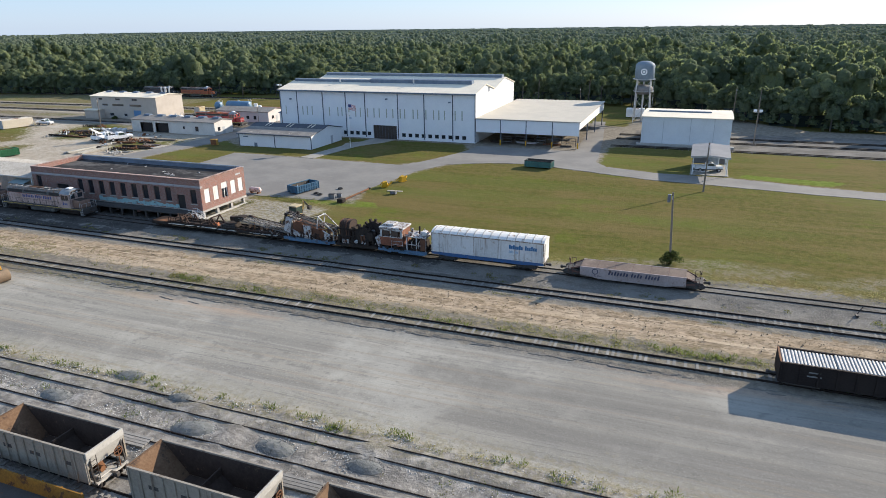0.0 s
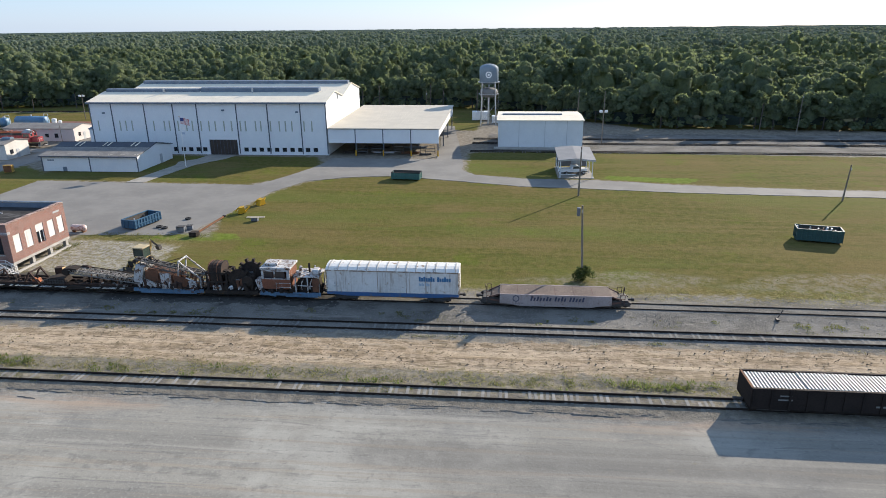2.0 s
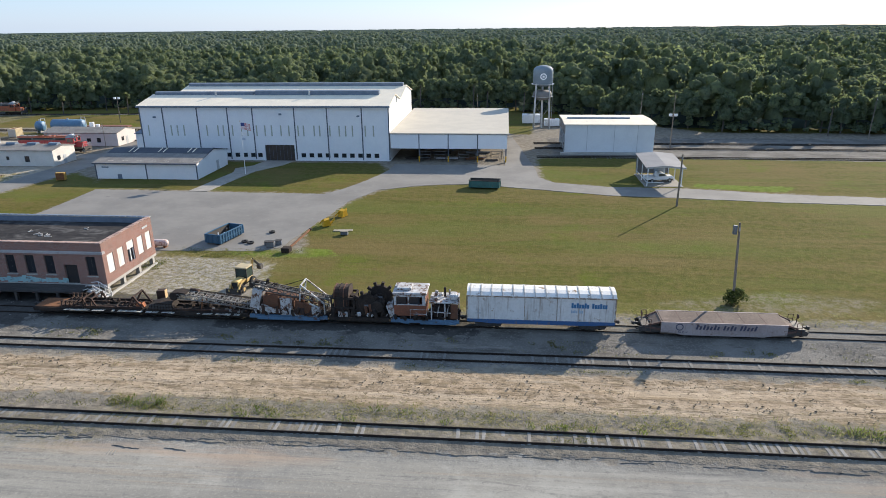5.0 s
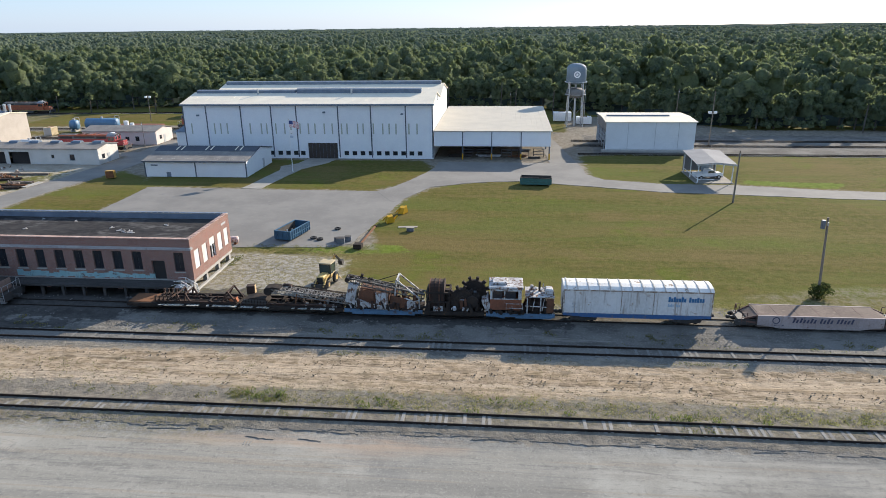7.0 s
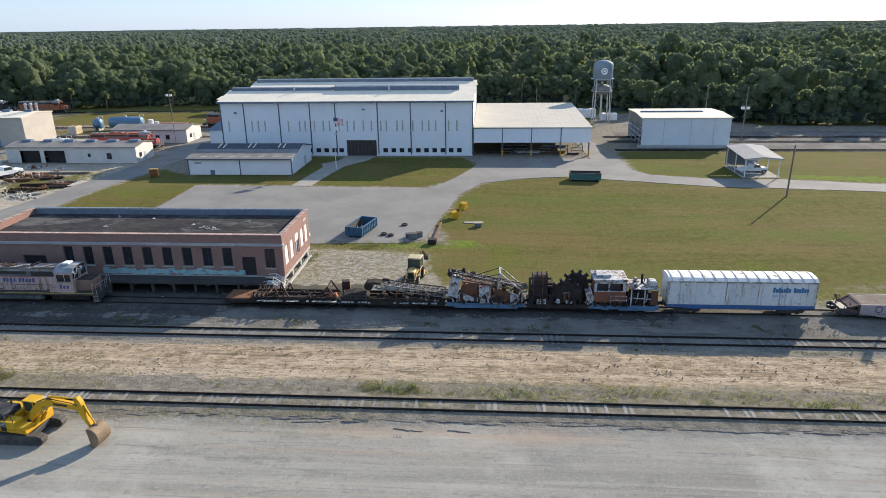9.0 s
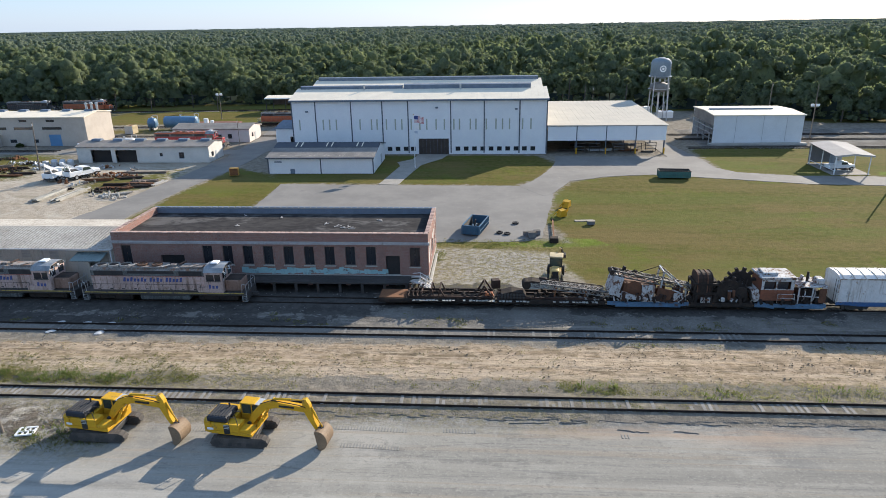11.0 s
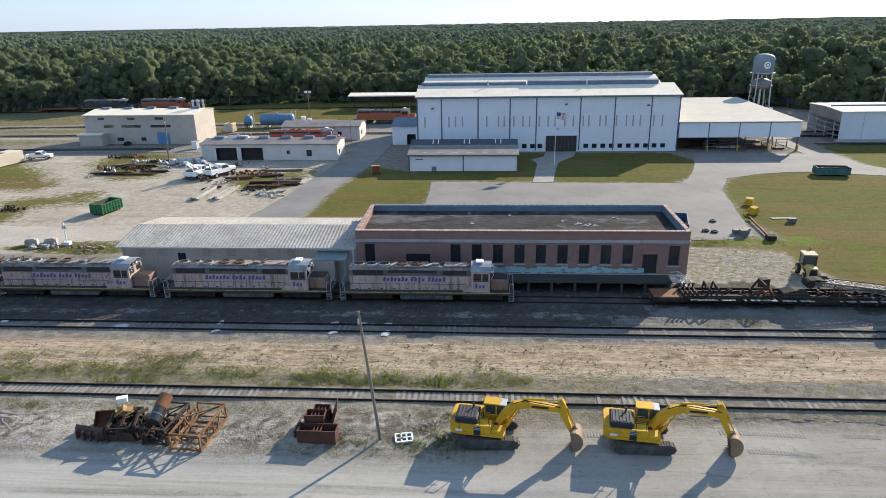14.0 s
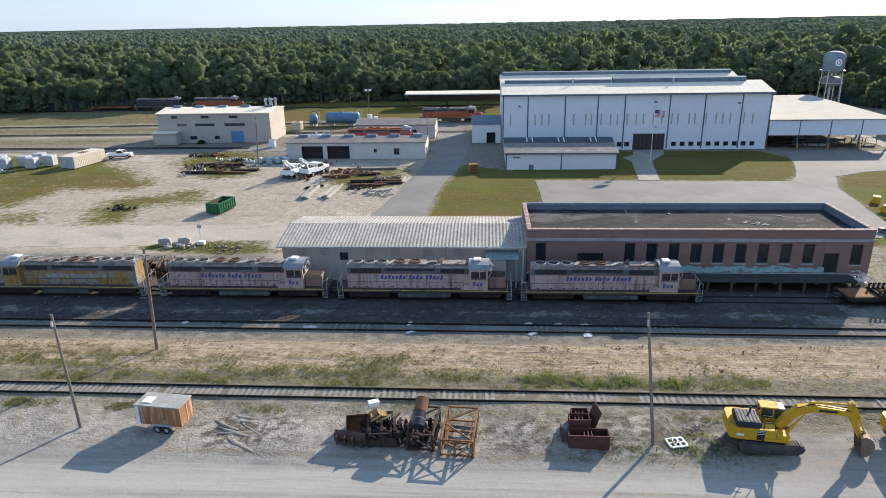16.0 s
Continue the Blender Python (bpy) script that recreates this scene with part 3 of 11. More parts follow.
ground.data.materials.append(M["ground"])


# ---- roads and paved lot ----
def asphalt_material():
    m, nd, ln, bs = _tree("worn_asphalt")
    co = coords(nd, ln, (1, 1, 1), False)
    a, b, c = noise_tex(nd, ln, co, .12, 6, .65), noise_tex(nd, ln, co, 1.1, 6, .7), noise_tex(nd, ln, co, 9, 3)
    col = mixc(nd, ln, ramp(nd, ln, a, .36, .64), (.175, .165, .15), (.225, .212, .19))
    col = mixc(nd, ln, maths(nd, ln, "MULTIPLY", ramp(nd, ln, b, .56, .72), .6), col, (.28, .262, .232))
    col = mixc(nd, ln, maths(nd, ln, "MULTIPLY", ramp(nd, ln, noise_tex(nd, ln, co, .3, 7, .75), .62, .68), .55), col, (.10, .10, .10))
    col = mixc(nd, ln, maths(nd, ln, "MULTIPLY", c, .25), col, (.12, .12, .12))
    ln.new(col, bs.inputs["Base Color"])
    bs.inputs["Roughness"].default_value = .9
    bs.inputs["Specular IOR Level"].default_value = .2
    bp = nd.new("ShaderNodeBump")
    bp.inputs["Strength"].default_value, bp.inputs["Distance"].default_value = .2, .05
    ln.new(b, bp.inputs["Height"])
    ln.new(bp.outputs[0], bs.inputs["Normal"])
    return m


M["asphalt"] = asphalt_material()


def paving(name, outline, z, label, material, ragged=.35, category="road"):
    """A thin slab with a slightly ragged edge."""
    pts = []
    n = len(outline)
    for i in range(n):
        a, b = Vector(outline[i]), Vector(outline[(i + 1) % n])
        k = max(1, int((b - a).length / 1.3))
        side = Vector((a.y - b.y, b.x - a.x)).normalized()
        for j in range(k):
            p = a.lerp(b, j / k)
            p += side * ragged * noise.noise((p.x * .5, p.y * .5, 7))
            pts.append((p.x, p.y))
    g = Geo().prism(pts, "z", -.1, z)
    return tagged(part(name, g, material), label, category, kind="structure")


paving("pavement", [(-74.5, 98), (-62, 98.6), (-59.5, 100.2), (-58.3, 107.5), (-56.8, 116.5), (-55.5, 126), (-57.5, 130), (-60, 131.2), (-84, 131.6), (-107.8, 132.6), (-107.4, 124),
                    (-107.6, 114), (-107.8, 98)], .0, "worn grey asphalt car park with cracks and patches", M["asphalt"], .25, "car park")
paving("road", [(-61.5, 131.1), (-57.2, 123.5), (-55.4, 126.0), (-51.6, 134.8), (-43.4, 139), (-34.5, 140.4), (-23.1, 137.3), (-8.4, 132.8), (4.7, 131.5), (20.8, 129.3), (45.5, 127.8), (300, 117),
                (300, 122), (47.9, 132.6), (22.8, 135.2), (7.1, 138.6), (-7.8, 139.4), (-17.5, 142.5), (-20.5, 147), (-21, 156), (-23, 175), (-27, 210), (-31, 210), (-28, 175),
                (-27.3, 158.4), (-52.3, 158.8), (-52.6, 152.5), (-54.5, 145.7), (-58.7, 135)], .012, "grey asphalt service road curving past the lawn", M["asphalt"])
paving("road", [(-135.5, 108), (-126.5, 108), (-126.4, 114.6), (-125.3, 128), (-122.3, 146.5), (-121.4, 158), (-121, 176), (-126, 210), (-132, 210), (-129.5, 176), (-129, 160), (-130.8, 139.7), (-133, 122)],
       .012, "grey asphalt yard road beside a mown verge", M["asphalt"])
paving("road", [(-300, 160.5), (-205, 164.5), (-152, 162), (-128, 163), (-128, 168), (-152, 168), (-300, 168.5)], .0, "grey asphalt road along the low buildings", M["asphalt"], .5)
paving("road", [(-300, 93), (-170, 93.6), (-152, 97), (-138, 96.5), (-113.5, 99), (-113.5, 107), (-150, 104), (-300, 102.5)], -.034, "pale limerock road over sandy ground",
       surf("limerock", (.41, .36, .295), (.32, .275, .22), .35, .95, shuffle=False, rust=(.27, .235, .19), rust_at=.54, rust_scale=.16), 1.6)
# Shadow before the hall is put into the walk's darker colour.
paving("path", [(-84.6, 132), (-88.4, 132.2), (-86.3, 149), (-87.5, 152.8), (-84.5, 156), (-83.5, 161.9), (-76.6, 161.9), (-77.6, 157), (-81.8, 150), (-82.5, 146)], .022,
       "pale concrete walk from the car park to the hall door", surf("shaded_walk", (.30, .28, .245), (.22, .205, .18), 1.2, .95, shuffle=False), .1, "path")


# ---- railway tracks ----
RAIL = [(-.07, 0), (.07, 0), (.07, .03), (.02, .05), (.02, .11), (.037, .12), (.037, .165), (-.037, .165), (-.037, .11), (-.02, .11), (-.02, .05), (-.07, .03)]
RAIL_Z = .13


def track_y(x):
    return 76.5 - .006 * (x - 10)


def track(x0, x1, y0, y1, label, ties_near=None, step=.56, seed=1, sunk=0.0, half=1.3, bury=.03, wide=.12, bare=None):
    """A railway track from (x0, y0) to (x1, y1); the ties inside ties_near are pieces of their own."""
    L = math.hypot(x1 - x0, y1 - y0)
    tr = thing("railway_track", x0, y0, -sunk, math.degrees(math.atan2(y1 - y0, x1 - x0)), label, "railway track", "tracks of the yard", "structure")
    for s in (-.76, .76):
        part("rail", Geo().prism([(p[0] + s, p[1] + RAIL_Z) for p in RAIL], "x", 0, L), M["rail"], tr)
    rnd = random.Random(seed)
    rest = Geo()
    base = Geo().box(-wide, wide, -half, half, -.06, .15, .015).mesh("tie", M["tie"])
    k = int(L / step)
    for i in range(k):
        x = (i + .5) * step
        sn = rnd.uniform(-.08, .08)
        deep = .022 if bare and bare[0] <= x0 + x <= bare[1] and rnd.random() < .86 else bury
        if ties_near and ties_near[0] <= x0 + x <= ties_near[1]:
            ob = new("tie", base)
            ob.parent = tr
            ob.matrix_basis = pose(x, sn, rnd.uniform(-deep, .012), rnd.uniform(-1.5, 1.5), 0, rnd.uniform(-2, 2))
        elif rnd.random() > .06:
            z = rnd.uniform(-deep, .012)
            rest.box(x - wide, x + wide, -half + sn, half + sn, -.06 + z, .15 + z)
    if rest.v:
        tagged(part("ties", rest, M["tie"], tr), kind="stuff")
    return tr


track(-330, 260, track_y(-330), track_y(260), "railway track with worn rails on grey ballast", None, seed=2, sunk=.085, bury=.08)
track(-330, 260, 69.45, 69.45, "railway track half sunk in grey ballast and weeds", None, seed=3, sunk=.0, half=1.05, bury=.09)
track(-330, 260, 57.1, 57.1, "railway track with bleached wooden ties along the gravel road", (-128, 10), .5, seed=4, sunk=.004, half=.88, bury=.075, wide=.14, bare=(-180, -93))
track(-200, 160, 36.0, 36.0, "railway track buried in pale rubble", None, seed=5, sunk=.10, bury=.1)
track(-200, 160, 31.9, 31.9, "railway track in pale rubble", None, seed=6, sunk=.09, bury=.1)
track(-200, 160, 26.6, 26.6, "railway track under the hopper wagons", None, seed=7)
track(-200, 160, 21.9, 21.9, "railway track under a yellow wagon", None, seed=8)
track(-20, 300, 168.6, 166, "far railway track beside the warehouse", None, .7, seed=9, sunk=.13, bury=.09)
track(-20, 300, 180, 177, "far railway track before the woods", None, .7, seed=10, sunk=.13, bury=.09)
track(-20, 300, 187, 185, "far railway track at the edge of the woods", None, .7, seed=11, sunk=.13, bury=.09)
track(-400, -175, 166.5, 166.5, "far railway track beside a pale road", None, .7, seed=12, sunk=.05)
track(-400, -115, 185, 188, "far railway track through grass", None, .7, seed=13)
track(-400, -100, 196, 207, "far railway track through grass", None, .7, seed=14)
track(-400, -60, 232, 246, "far railway track under parked locomotives", None, .7, seed=15)

# ---- buildings ----
def wall_x(x0, x1, y0, y1, z0, z1, holes=()):
    """A wall along x with openings (xa, xb, za, zb) that go through it."""
    g = Geo()
    cuts = sorted({x0, x1, *[h[0] for h in holes], *[h[1] for h in holes]})
    for a, b in zip(cuts, cuts[1:]):
        inner = sorted([h for h in holes if h[0] < (a + b) / 2 < h[1]], key=lambda h: h[2])
        z = z0
        for h in inner:
            if h[2] > z:
                g.box(a, b, y0, y1, z, h[2])
            z = h[3]
        if z < z1:
            g.box(a, b, y0, y1, z, z1)
    g.weld = True
    return g


def turn_xy(g):
    """Swap x and y of a wall, for walls along y."""
    g.v = [(p[1], p[0], p[2]) for p in g.v]
    return g


def window(parent, x0, x1, y, z0, z1, face=-1, frame_w=.06, panes=1, material=None, name="window", sash=None):
    """A framed window in a wall along x; face: the way that it looks along y."""
    g = Geo()
    d0, d1 = sorted((y + face * .02, y - face * .09))
    g.box(x0, x1, d0, d1, z0, z0 + frame_w).box(x0, x1, d0, d1, z1 - frame_w, z1)
    g.box(x0, x0 + frame_w, d0, d1, z0 + frame_w, z1 - frame_w).box(x1 - frame_w, x1, d0, d1, z0 + frame_w, z1 - frame_w)
    w = part(name, g, sash or M["frame"], parent)
    k = (x1 - x0 - 2 * frame_w) / panes
    for i in range(panes):
        part("pane", Geo().box(x0 + frame_w + i * k, x0 + frame_w + (i + 1) * k - .02, min(y - face * .04, y - face * .06), max(y - face * .04, y - face * .06), z0 + frame_w, z1 - frame_w),
             material or M["dark_glass"], w)
    return w


def sheet(profile, ya, za, yb, zb, thick=.06):
    """A sheet with a ribbed profile (x, rise), laid from (ya, za) to (yb, zb)."""
    n = len(profile) - 1
    m = n + 1
    vs = [(x, y, z + d - t) for t in (0, thick) for y, z in ((ya, za), (yb, zb)) for x, d in profile]
    vs = [(x, y, z) for (x, y, z) in vs]
    fs = []
    for i in range(n):
        fs += [(i, i + 1, m + i + 1, m + i), (2 * m + i, 3 * m + i, 3 * m + i + 1, 2 * m + i + 1), (i, 2 * m + i, 2 * m + i + 1, i + 1), (m + i, m + i + 1, 3 * m + i + 1, 3 * m + i)]
    fs += [(0, m, 3 * m, 2 * m), (n, 2 * m + n, 3 * m + n, m + n)]
    return vs, fs


def seams(g, x0, x1, ya, za, yb, zb, step=.9, h=.018):
    """Turn a plain roof slope into one with standing seams from eave to ridge."""
    lo, hi = min(p[0] for p in g.v), max(p[0] for p in g.v)
    n = max(1, int((hi - lo) / step))
    prof = [(lo, 0)]
    for i in range(n):
        x = lo + (hi - lo) * (i + .5) / n
        prof += [(x - .03, 0), (x - .025, h), (x + .025, h), (x + .03, 0)]
    g.v, g.f = [], []
    return g.add(*sheet(prof + [(hi, 0)], ya, za, yb, zb, .18))


def main_hall():
    X0, X1, Y0, Y1, Y2, E, R = -113.3, -53.9, 162.0, 178.5, 199.0, 12.6, 14.3
    h = thing("main_hall", (X0 + X1) / 2, Y0, 0, 0, "large white metal hall with two roof ridges and dark strips", "industrial hall")
    ox, oy = (X0 + X1) / 2, Y0
    T = Matrix.Translation((-ox, -oy, 0))
    P = lambda n, g, m, par=h, lab="": part(n, g.moved(T) if par is h else g, m, par, lab)
    wins = [-94.4, -92.4, -90.4, -88.5, -86.6, -84.9] + [-74.4 + 1.93 * i for i in range(10)]
    slots = [-111.5, -105.9, -104.4, -102.8, -97.2, -94.5, -93.2, -91.0, -88.9, -87.4, -85.2, -83.2, -81.6, -79.4, -77.5, -75.3, -74.0, -71.5, -70.2, -67.8, -65.6, -64.1, -62.5, -59.5, -57.6]
    holes = [(-83.6, -76.5, 0, 3.65)] + [(x - .58, x + .58, .75, 1.8) for x in wins] + [(x - .17, x + .17, 5.7, 8.2) for x in slots]
    P("wall", wall_x(X0, X1, Y0, Y0 + .3, 0, E, holes), M["white_panel"])
    P("wall", wall_x(X0, X1, Y2 - .3, Y2, 0, E), M["white_panel"])
    gable = [(Y0 + .3, 0), (Y2 - .3, 0), (Y2 - .3, E), (189, R + .4), (Y1, E - .2), (170.3, R), (Y0 + .3, E)]
    P("wall", Geo().prism(gable, "x", X0, X0 + .3), M["white_panel"])
    P("wall", Geo().prism(gable, "x", X1 - .3, X1), M["white_panel"])
    # roof slopes, with seams
    for (ya, za, yb, zb) in ((Y0 - .5, E - .12, 170.3, R), (170.3, R, Y1, E - .2), (Y1, E - .2, 189, R + .4), (189, R + .4, Y2 + .4, E - .1)):
        g = Geo().prism([(ya, za + .02), (yb, zb + .02), (yb, zb + .22), (ya, za + .22)], "x", X0 - .3, X1 + .3)
        seams(g, X0, X1, ya, za + .22, yb, zb + .22, 1.5)
        P("roof", g, M["white_roof"])
    # ridge ventilators, in lengths of different height
    P("ridge_vent", Geo().prism([(169.5, R), (171.2, R), (171.2, R + .7), (170.4, R + .85), (169.5, R + .7)], "x", X0 + .6, -88), M["blue_grey"])
    P("ridge_vent", Geo().prism([(169.3, R), (171.4, R), (171.4, R + .95), (170.4, R + 1.15), (169.3, R + .95)], "x", -87.6, X1 - 3.5), M["blue_grey"])
    P("ridge_vent", Geo().prism([(188, R + .4), (190, R + .4), (190, R + 1.15), (189, R + 1.3), (188, R + 1.15)], "x", X0 + .4, X1 - .6), M["blue_grey"])
    for x in (-97, -74):
        P("vent_pipe", Geo().cyl((x, 168.6, R - .5), (x, 168.6, R + 1.1), .22, 8), M["galv"])
    # dark pilaster strips, eave trim, base trim
    for x in (-113.2, -107.6, -99.2, -91.9, -85.9, -76.0, -68.3, -60.2, -54.0):
        P("pilaster", Geo().box(x - .13, x + .13, Y0 - .07, Y0 - .003, .25, E - .1), M["dark_trim"])
    P("gutter", Geo().box(X0 - .35, X1 + .35, Y0 - .68, Y0 - .5, E - .3, E + .1), M["blue_grey"])
    for x0, x1 in ((X0, -83.65), (-76.45, X1)):
        P("base_trim", Geo().box(x0, x1, Y0 - .05, Y0 - .003, 0, .24), M["white_panel"])
    for x in wins:
        window(h, x - .58 - ox, x + .58 - ox, 0, .75, 1.8)
    slot = surf("grey_green_translucent_panel", (.40, .43, .36), (.32, .35, .29), 2, .5)
    for x in slots:
        P("light_panel", Geo().box(x - .165, x + .165, Y0 + .06, Y0 + .12, 5.71, 8.19), slot)
    d = P("door", Geo().box(-83.55, -76.55, Y0 + .18, Y0 + .26, 0, 3.6), M["brown_door"], lab="dark brown sliding hall door")
    dg = Geo()
    for i in range(9):
        x = -83.5 + i * .86
        dg.box(x, x + .05, Y0 + .12, Y0 + .178, .05, 3.55)
    part("rib", dg.moved(T), M["dark_trim"], d)
    for x, z in ((-109.6, 9.9), (-79.2, 10.6), (-61, 10.2)):
        P("wall_lamp", Geo().box(x - .3, x + .3, Y0 - .5, Y0 - .003, z, z + .35, .06), M["blue_grey"])
    # louvre in the east gable
    P("louvre", Geo().box(X1 + .003, X1 + .06, 173, 174, 12.2, 13.4), M["dark_trim"])
    return h


def canopy():
    X0, X1, Y0, Y1, Z = -53.8, -27.0, 162.0, 203.5, 6.4
    h = thing("open_canopy", X0, Y0, 0, 0, "white flat-roofed open canopy on yellow-footed posts beside the hall", "canopy")
    T = Matrix.Translation((-X0, -Y0, 0))
    P = lambda n, g, m, lab="": part(n, g.moved(T), m, h, lab)
    g = Geo().prism([(Y0 - .4, Z - .05), (Y1, Z + .45), (Y1, Z + .7), (Y0 - .4, Z + .2)], "x", X0 + .02, X1 + .3)
    seams(g, X0 + .5, X1, Y0 - .4, Z + .2, Y1, Z + .7, 1.2)
    P("roof", g, surf("cream_metal_roof", (.50, .46, .385), (.44, .405, .345), .6, .9, bump=.02, spec=.05))
    for i in range(4):
        a = X0 + .1 + i * (X1 - X0) / 4
        b = a + (X1 - X0) / 4 - .12
        P("fascia_panel", Geo().box(a, b, Y0 - .15, Y0, 3.05, Z - .1), M["white_panel"])
        if i:
            P("fascia_joint", Geo().box(a - .22, a - .02, Y0 - .2, Y0 - .16, 3.0, Z - .1), M["dark_trim"])
    P("fascia_panel", Geo().box(X1 - .12, X1, Y0, Y1, 4.6, Z), M["white_panel"])
    P("fascia_panel", Geo().box(X0 + .1, X1 - .12, Y1 - .12, Y1, 3.6, Z + .4), M["white_panel"])
    for x in (-47.1, -40.4, -33.7, -27.25):
        for y in (162.3, 175.5, 189, 203):
            P("post", Geo().box(x - .14, x + .14, y - .14, y + .14, 0, Z - .1), M["dark_trim"])
            if y < 164:
                P("post_guard", Geo().cyl((x, y - .5, 0), (x, y - .5, 1.35), .16, 10), M["yellow"], "yellow painted steel bollard")
    for y in (162.3, 175.5, 189):
        P("beam", Geo().box(X0, X1 - .15, y + .2, y + .4, Z - .55, Z - .06), M["dark_trim"])
    return h


def office():
    X0, X1, Y0, Y1 = -113.0, -90.9, 141.6, 157.0
    h = thing("office_annex", X0, Y0, 0, 0, "low white metal building with a dark shed roof and skylights", "building")
    T = Matrix.Translation((-X0, -Y0, 0))
    P = lambda n, g, m, lab="", par=h: part(n, g.moved(T), m, par, lab)
    P("wall", wall_x(X0, X1, Y0, Y0 + .2, 0, 3.4, [(-108.4, -107.4, 0, 1.0)]), M["white_panel"])
    side = [(Y0 + .2, 0), (Y1, 0), (Y1, 3.4), (150, 4.9), (Y0 + .2, 3.4)]
    P("wall", Geo().prism(side, "x", X0, X0 + .2), M["white_panel"])
    P("wall", Geo().prism(side, "x", X1 - .2, X1), M["white_panel"])
    P("wall", Geo().box(X0 + .2, X1 - .2, Y1 - .2, Y1, 0, 3.4), M["white_panel"])
    P("vent_grille", Geo().box(-108.4, -107.4, Y0 + .05, Y0 + .12, 0, 1.0), M["blue_grey"])
    for x in (X0 + .03, -101.9, X1 - .03):
        P("pilaster", Geo().box(x - .12, x + .12, Y0 - .06, Y0 - .003, 0, 3.3), M["dark_trim"])
    for x in (-111.6,):
        P("sign_plate", Geo().box(x, x + 1.5, Y0 - .05, Y0 - .003, 2.35, 2.6), M["blue_grey"])
    low = Geo().prism([(Y0 - .5, 3.3), (147.0, 4.25), (147.0, 4.43), (Y0 - .5, 3.48)], "x", X0 - .3, X1 + .3)
    seams(low, X0, X1, Y0 - .5, 3.48, 147.0, 4.43, 1.2)
    P("roof", low, M["roof_grey"])
    up = Geo().prism([(147.02, 4.27), (150, 4.9), (Y1 + .4, 3.4), (Y1 + .4, 3.6), (150, 5.1), (147.02, 4.47)], "x", X0 - .3, X1 + .3)
    P("roof", up, surf("dark_blue_roof", (.05, .058, .075), (.075, .085, .10), .9, .7, bump=.05, spec=.2))
    for i in range(3):
        x = -108.6 + i * 6.6
        P("skylight", Geo().prism([(147.4, 4.6), (149.6, 5.07), (149.6, 5.16), (147.4, 4.69)], "x", x, x + .22), M["white_roof"])
        P("skylight", Geo().prism([(147.4, 4.6), (149.6, 5.07), (149.6, 5.16), (147.4, 4.69)], "x", x + 1.1, x + 1.32), M["white_roof"])
    for i in range(7):
        P("roof_light", Geo().box(-110.5 + i * 3.1, -109.2 + i * 3.1, 142.4, 142.9, 3.62, 3.7), M["white_roof"])
    P("gutter", Geo().box(X0 - .3, X1 + .3, Y0 - .62, Y0 - .5, 3.2, 3.5), M["dark_trim"])
    P("door", Geo().box(X1 + .002, X1 + .06, 151.2, 152.3, 0, 2.1), M["frame"], "grey steel door")
    return h


def warehouse():
    X0, X1, Y0, Y1 = -13.2, 7.7, 172.6, 189.0
    h = thing("metal_warehouse", X0, Y0, 0, 0, "pale grey metal warehouse with an open west end", "warehouse")
    T = Matrix.Translation((-X0, -Y0, 0))
    P = lambda n, g, m, lab="": part(n, g.moved(T), m, h, lab)
    pale = surf("pale_grey_panel", (.66, .68, .69), (.58, .60, .61), .8, .55, bump=.04, streak=(.50, .51, .52), streak_at=.62)
    for a, b in ((X0, -8.0), (-7.98, -1.6), (-1.58, 3.8), (3.82, X1)):
        P("wall_panel", Geo().box(a, b, Y0, Y0 + .15, 0, 7.0), pale)
    for x in (-8.0, -1.6, 3.8):
        P("seam", Geo().box(x - .05, x + .05, Y0 - .04, Y0 - .002, .1, 6.95), M["frame"])
    P("wall", Geo().prism([(Y0 + .15, 0), (Y1, 0), (Y1, 7.0), (180.2, 7.3), (Y0 + .15, 7.0)], "x", X1 - .15, X1), pale)
    P("wall", Geo().box(X0, X1 - .15, Y1 - .15, Y1, 0, 7.0), pale)
    P("wall", Geo().prism([(Y0 + .15, 4.6), (Y1 - .15, 4.6), (Y1 - .15, 7.0), (180.2, 7.3), (Y0 + .15, 7.0)], "x", X0, X0 + .15), M["roof_grey"])
    for y in (175.5, 179.8, 184.4):
        P("post", Geo().box(X0, X0 + .25, y - .12, y + .12, 0, 4.6), M["frame"])
    for z in (1.2, 2.4, 3.6):
        P("girt", Geo().box(X0 + .02, X0 + .12, Y0 + .2, Y1 - .2, z, z + .12), M["frame"])
    for ya, za, yb, zb in ((Y0 - .3, 6.95, 180.2, 7.3), (180.2, 7.3, Y1 + .3, 6.95)):
        g = Geo().prism([(ya, za), (yb, zb), (yb, zb + .18), (ya, za + .18)], "x", X0 - .3, X1 + .3)
        seams(g, X0, X1, ya, za + .18, yb, zb + .18, 1.2)
        P("roof", g, M["white_roof"])
    P("ridge_vent", Geo().box(X0 + 1, 3.0, 179.8, 180.7, 7.44, 7.75), M["blue_grey"])
    P("loading_kerb", Geo().box(X0 - 1, X1 + 1, Y0 - 1.2, Y0 - .05, 0, .5), M["concrete"])
    return h


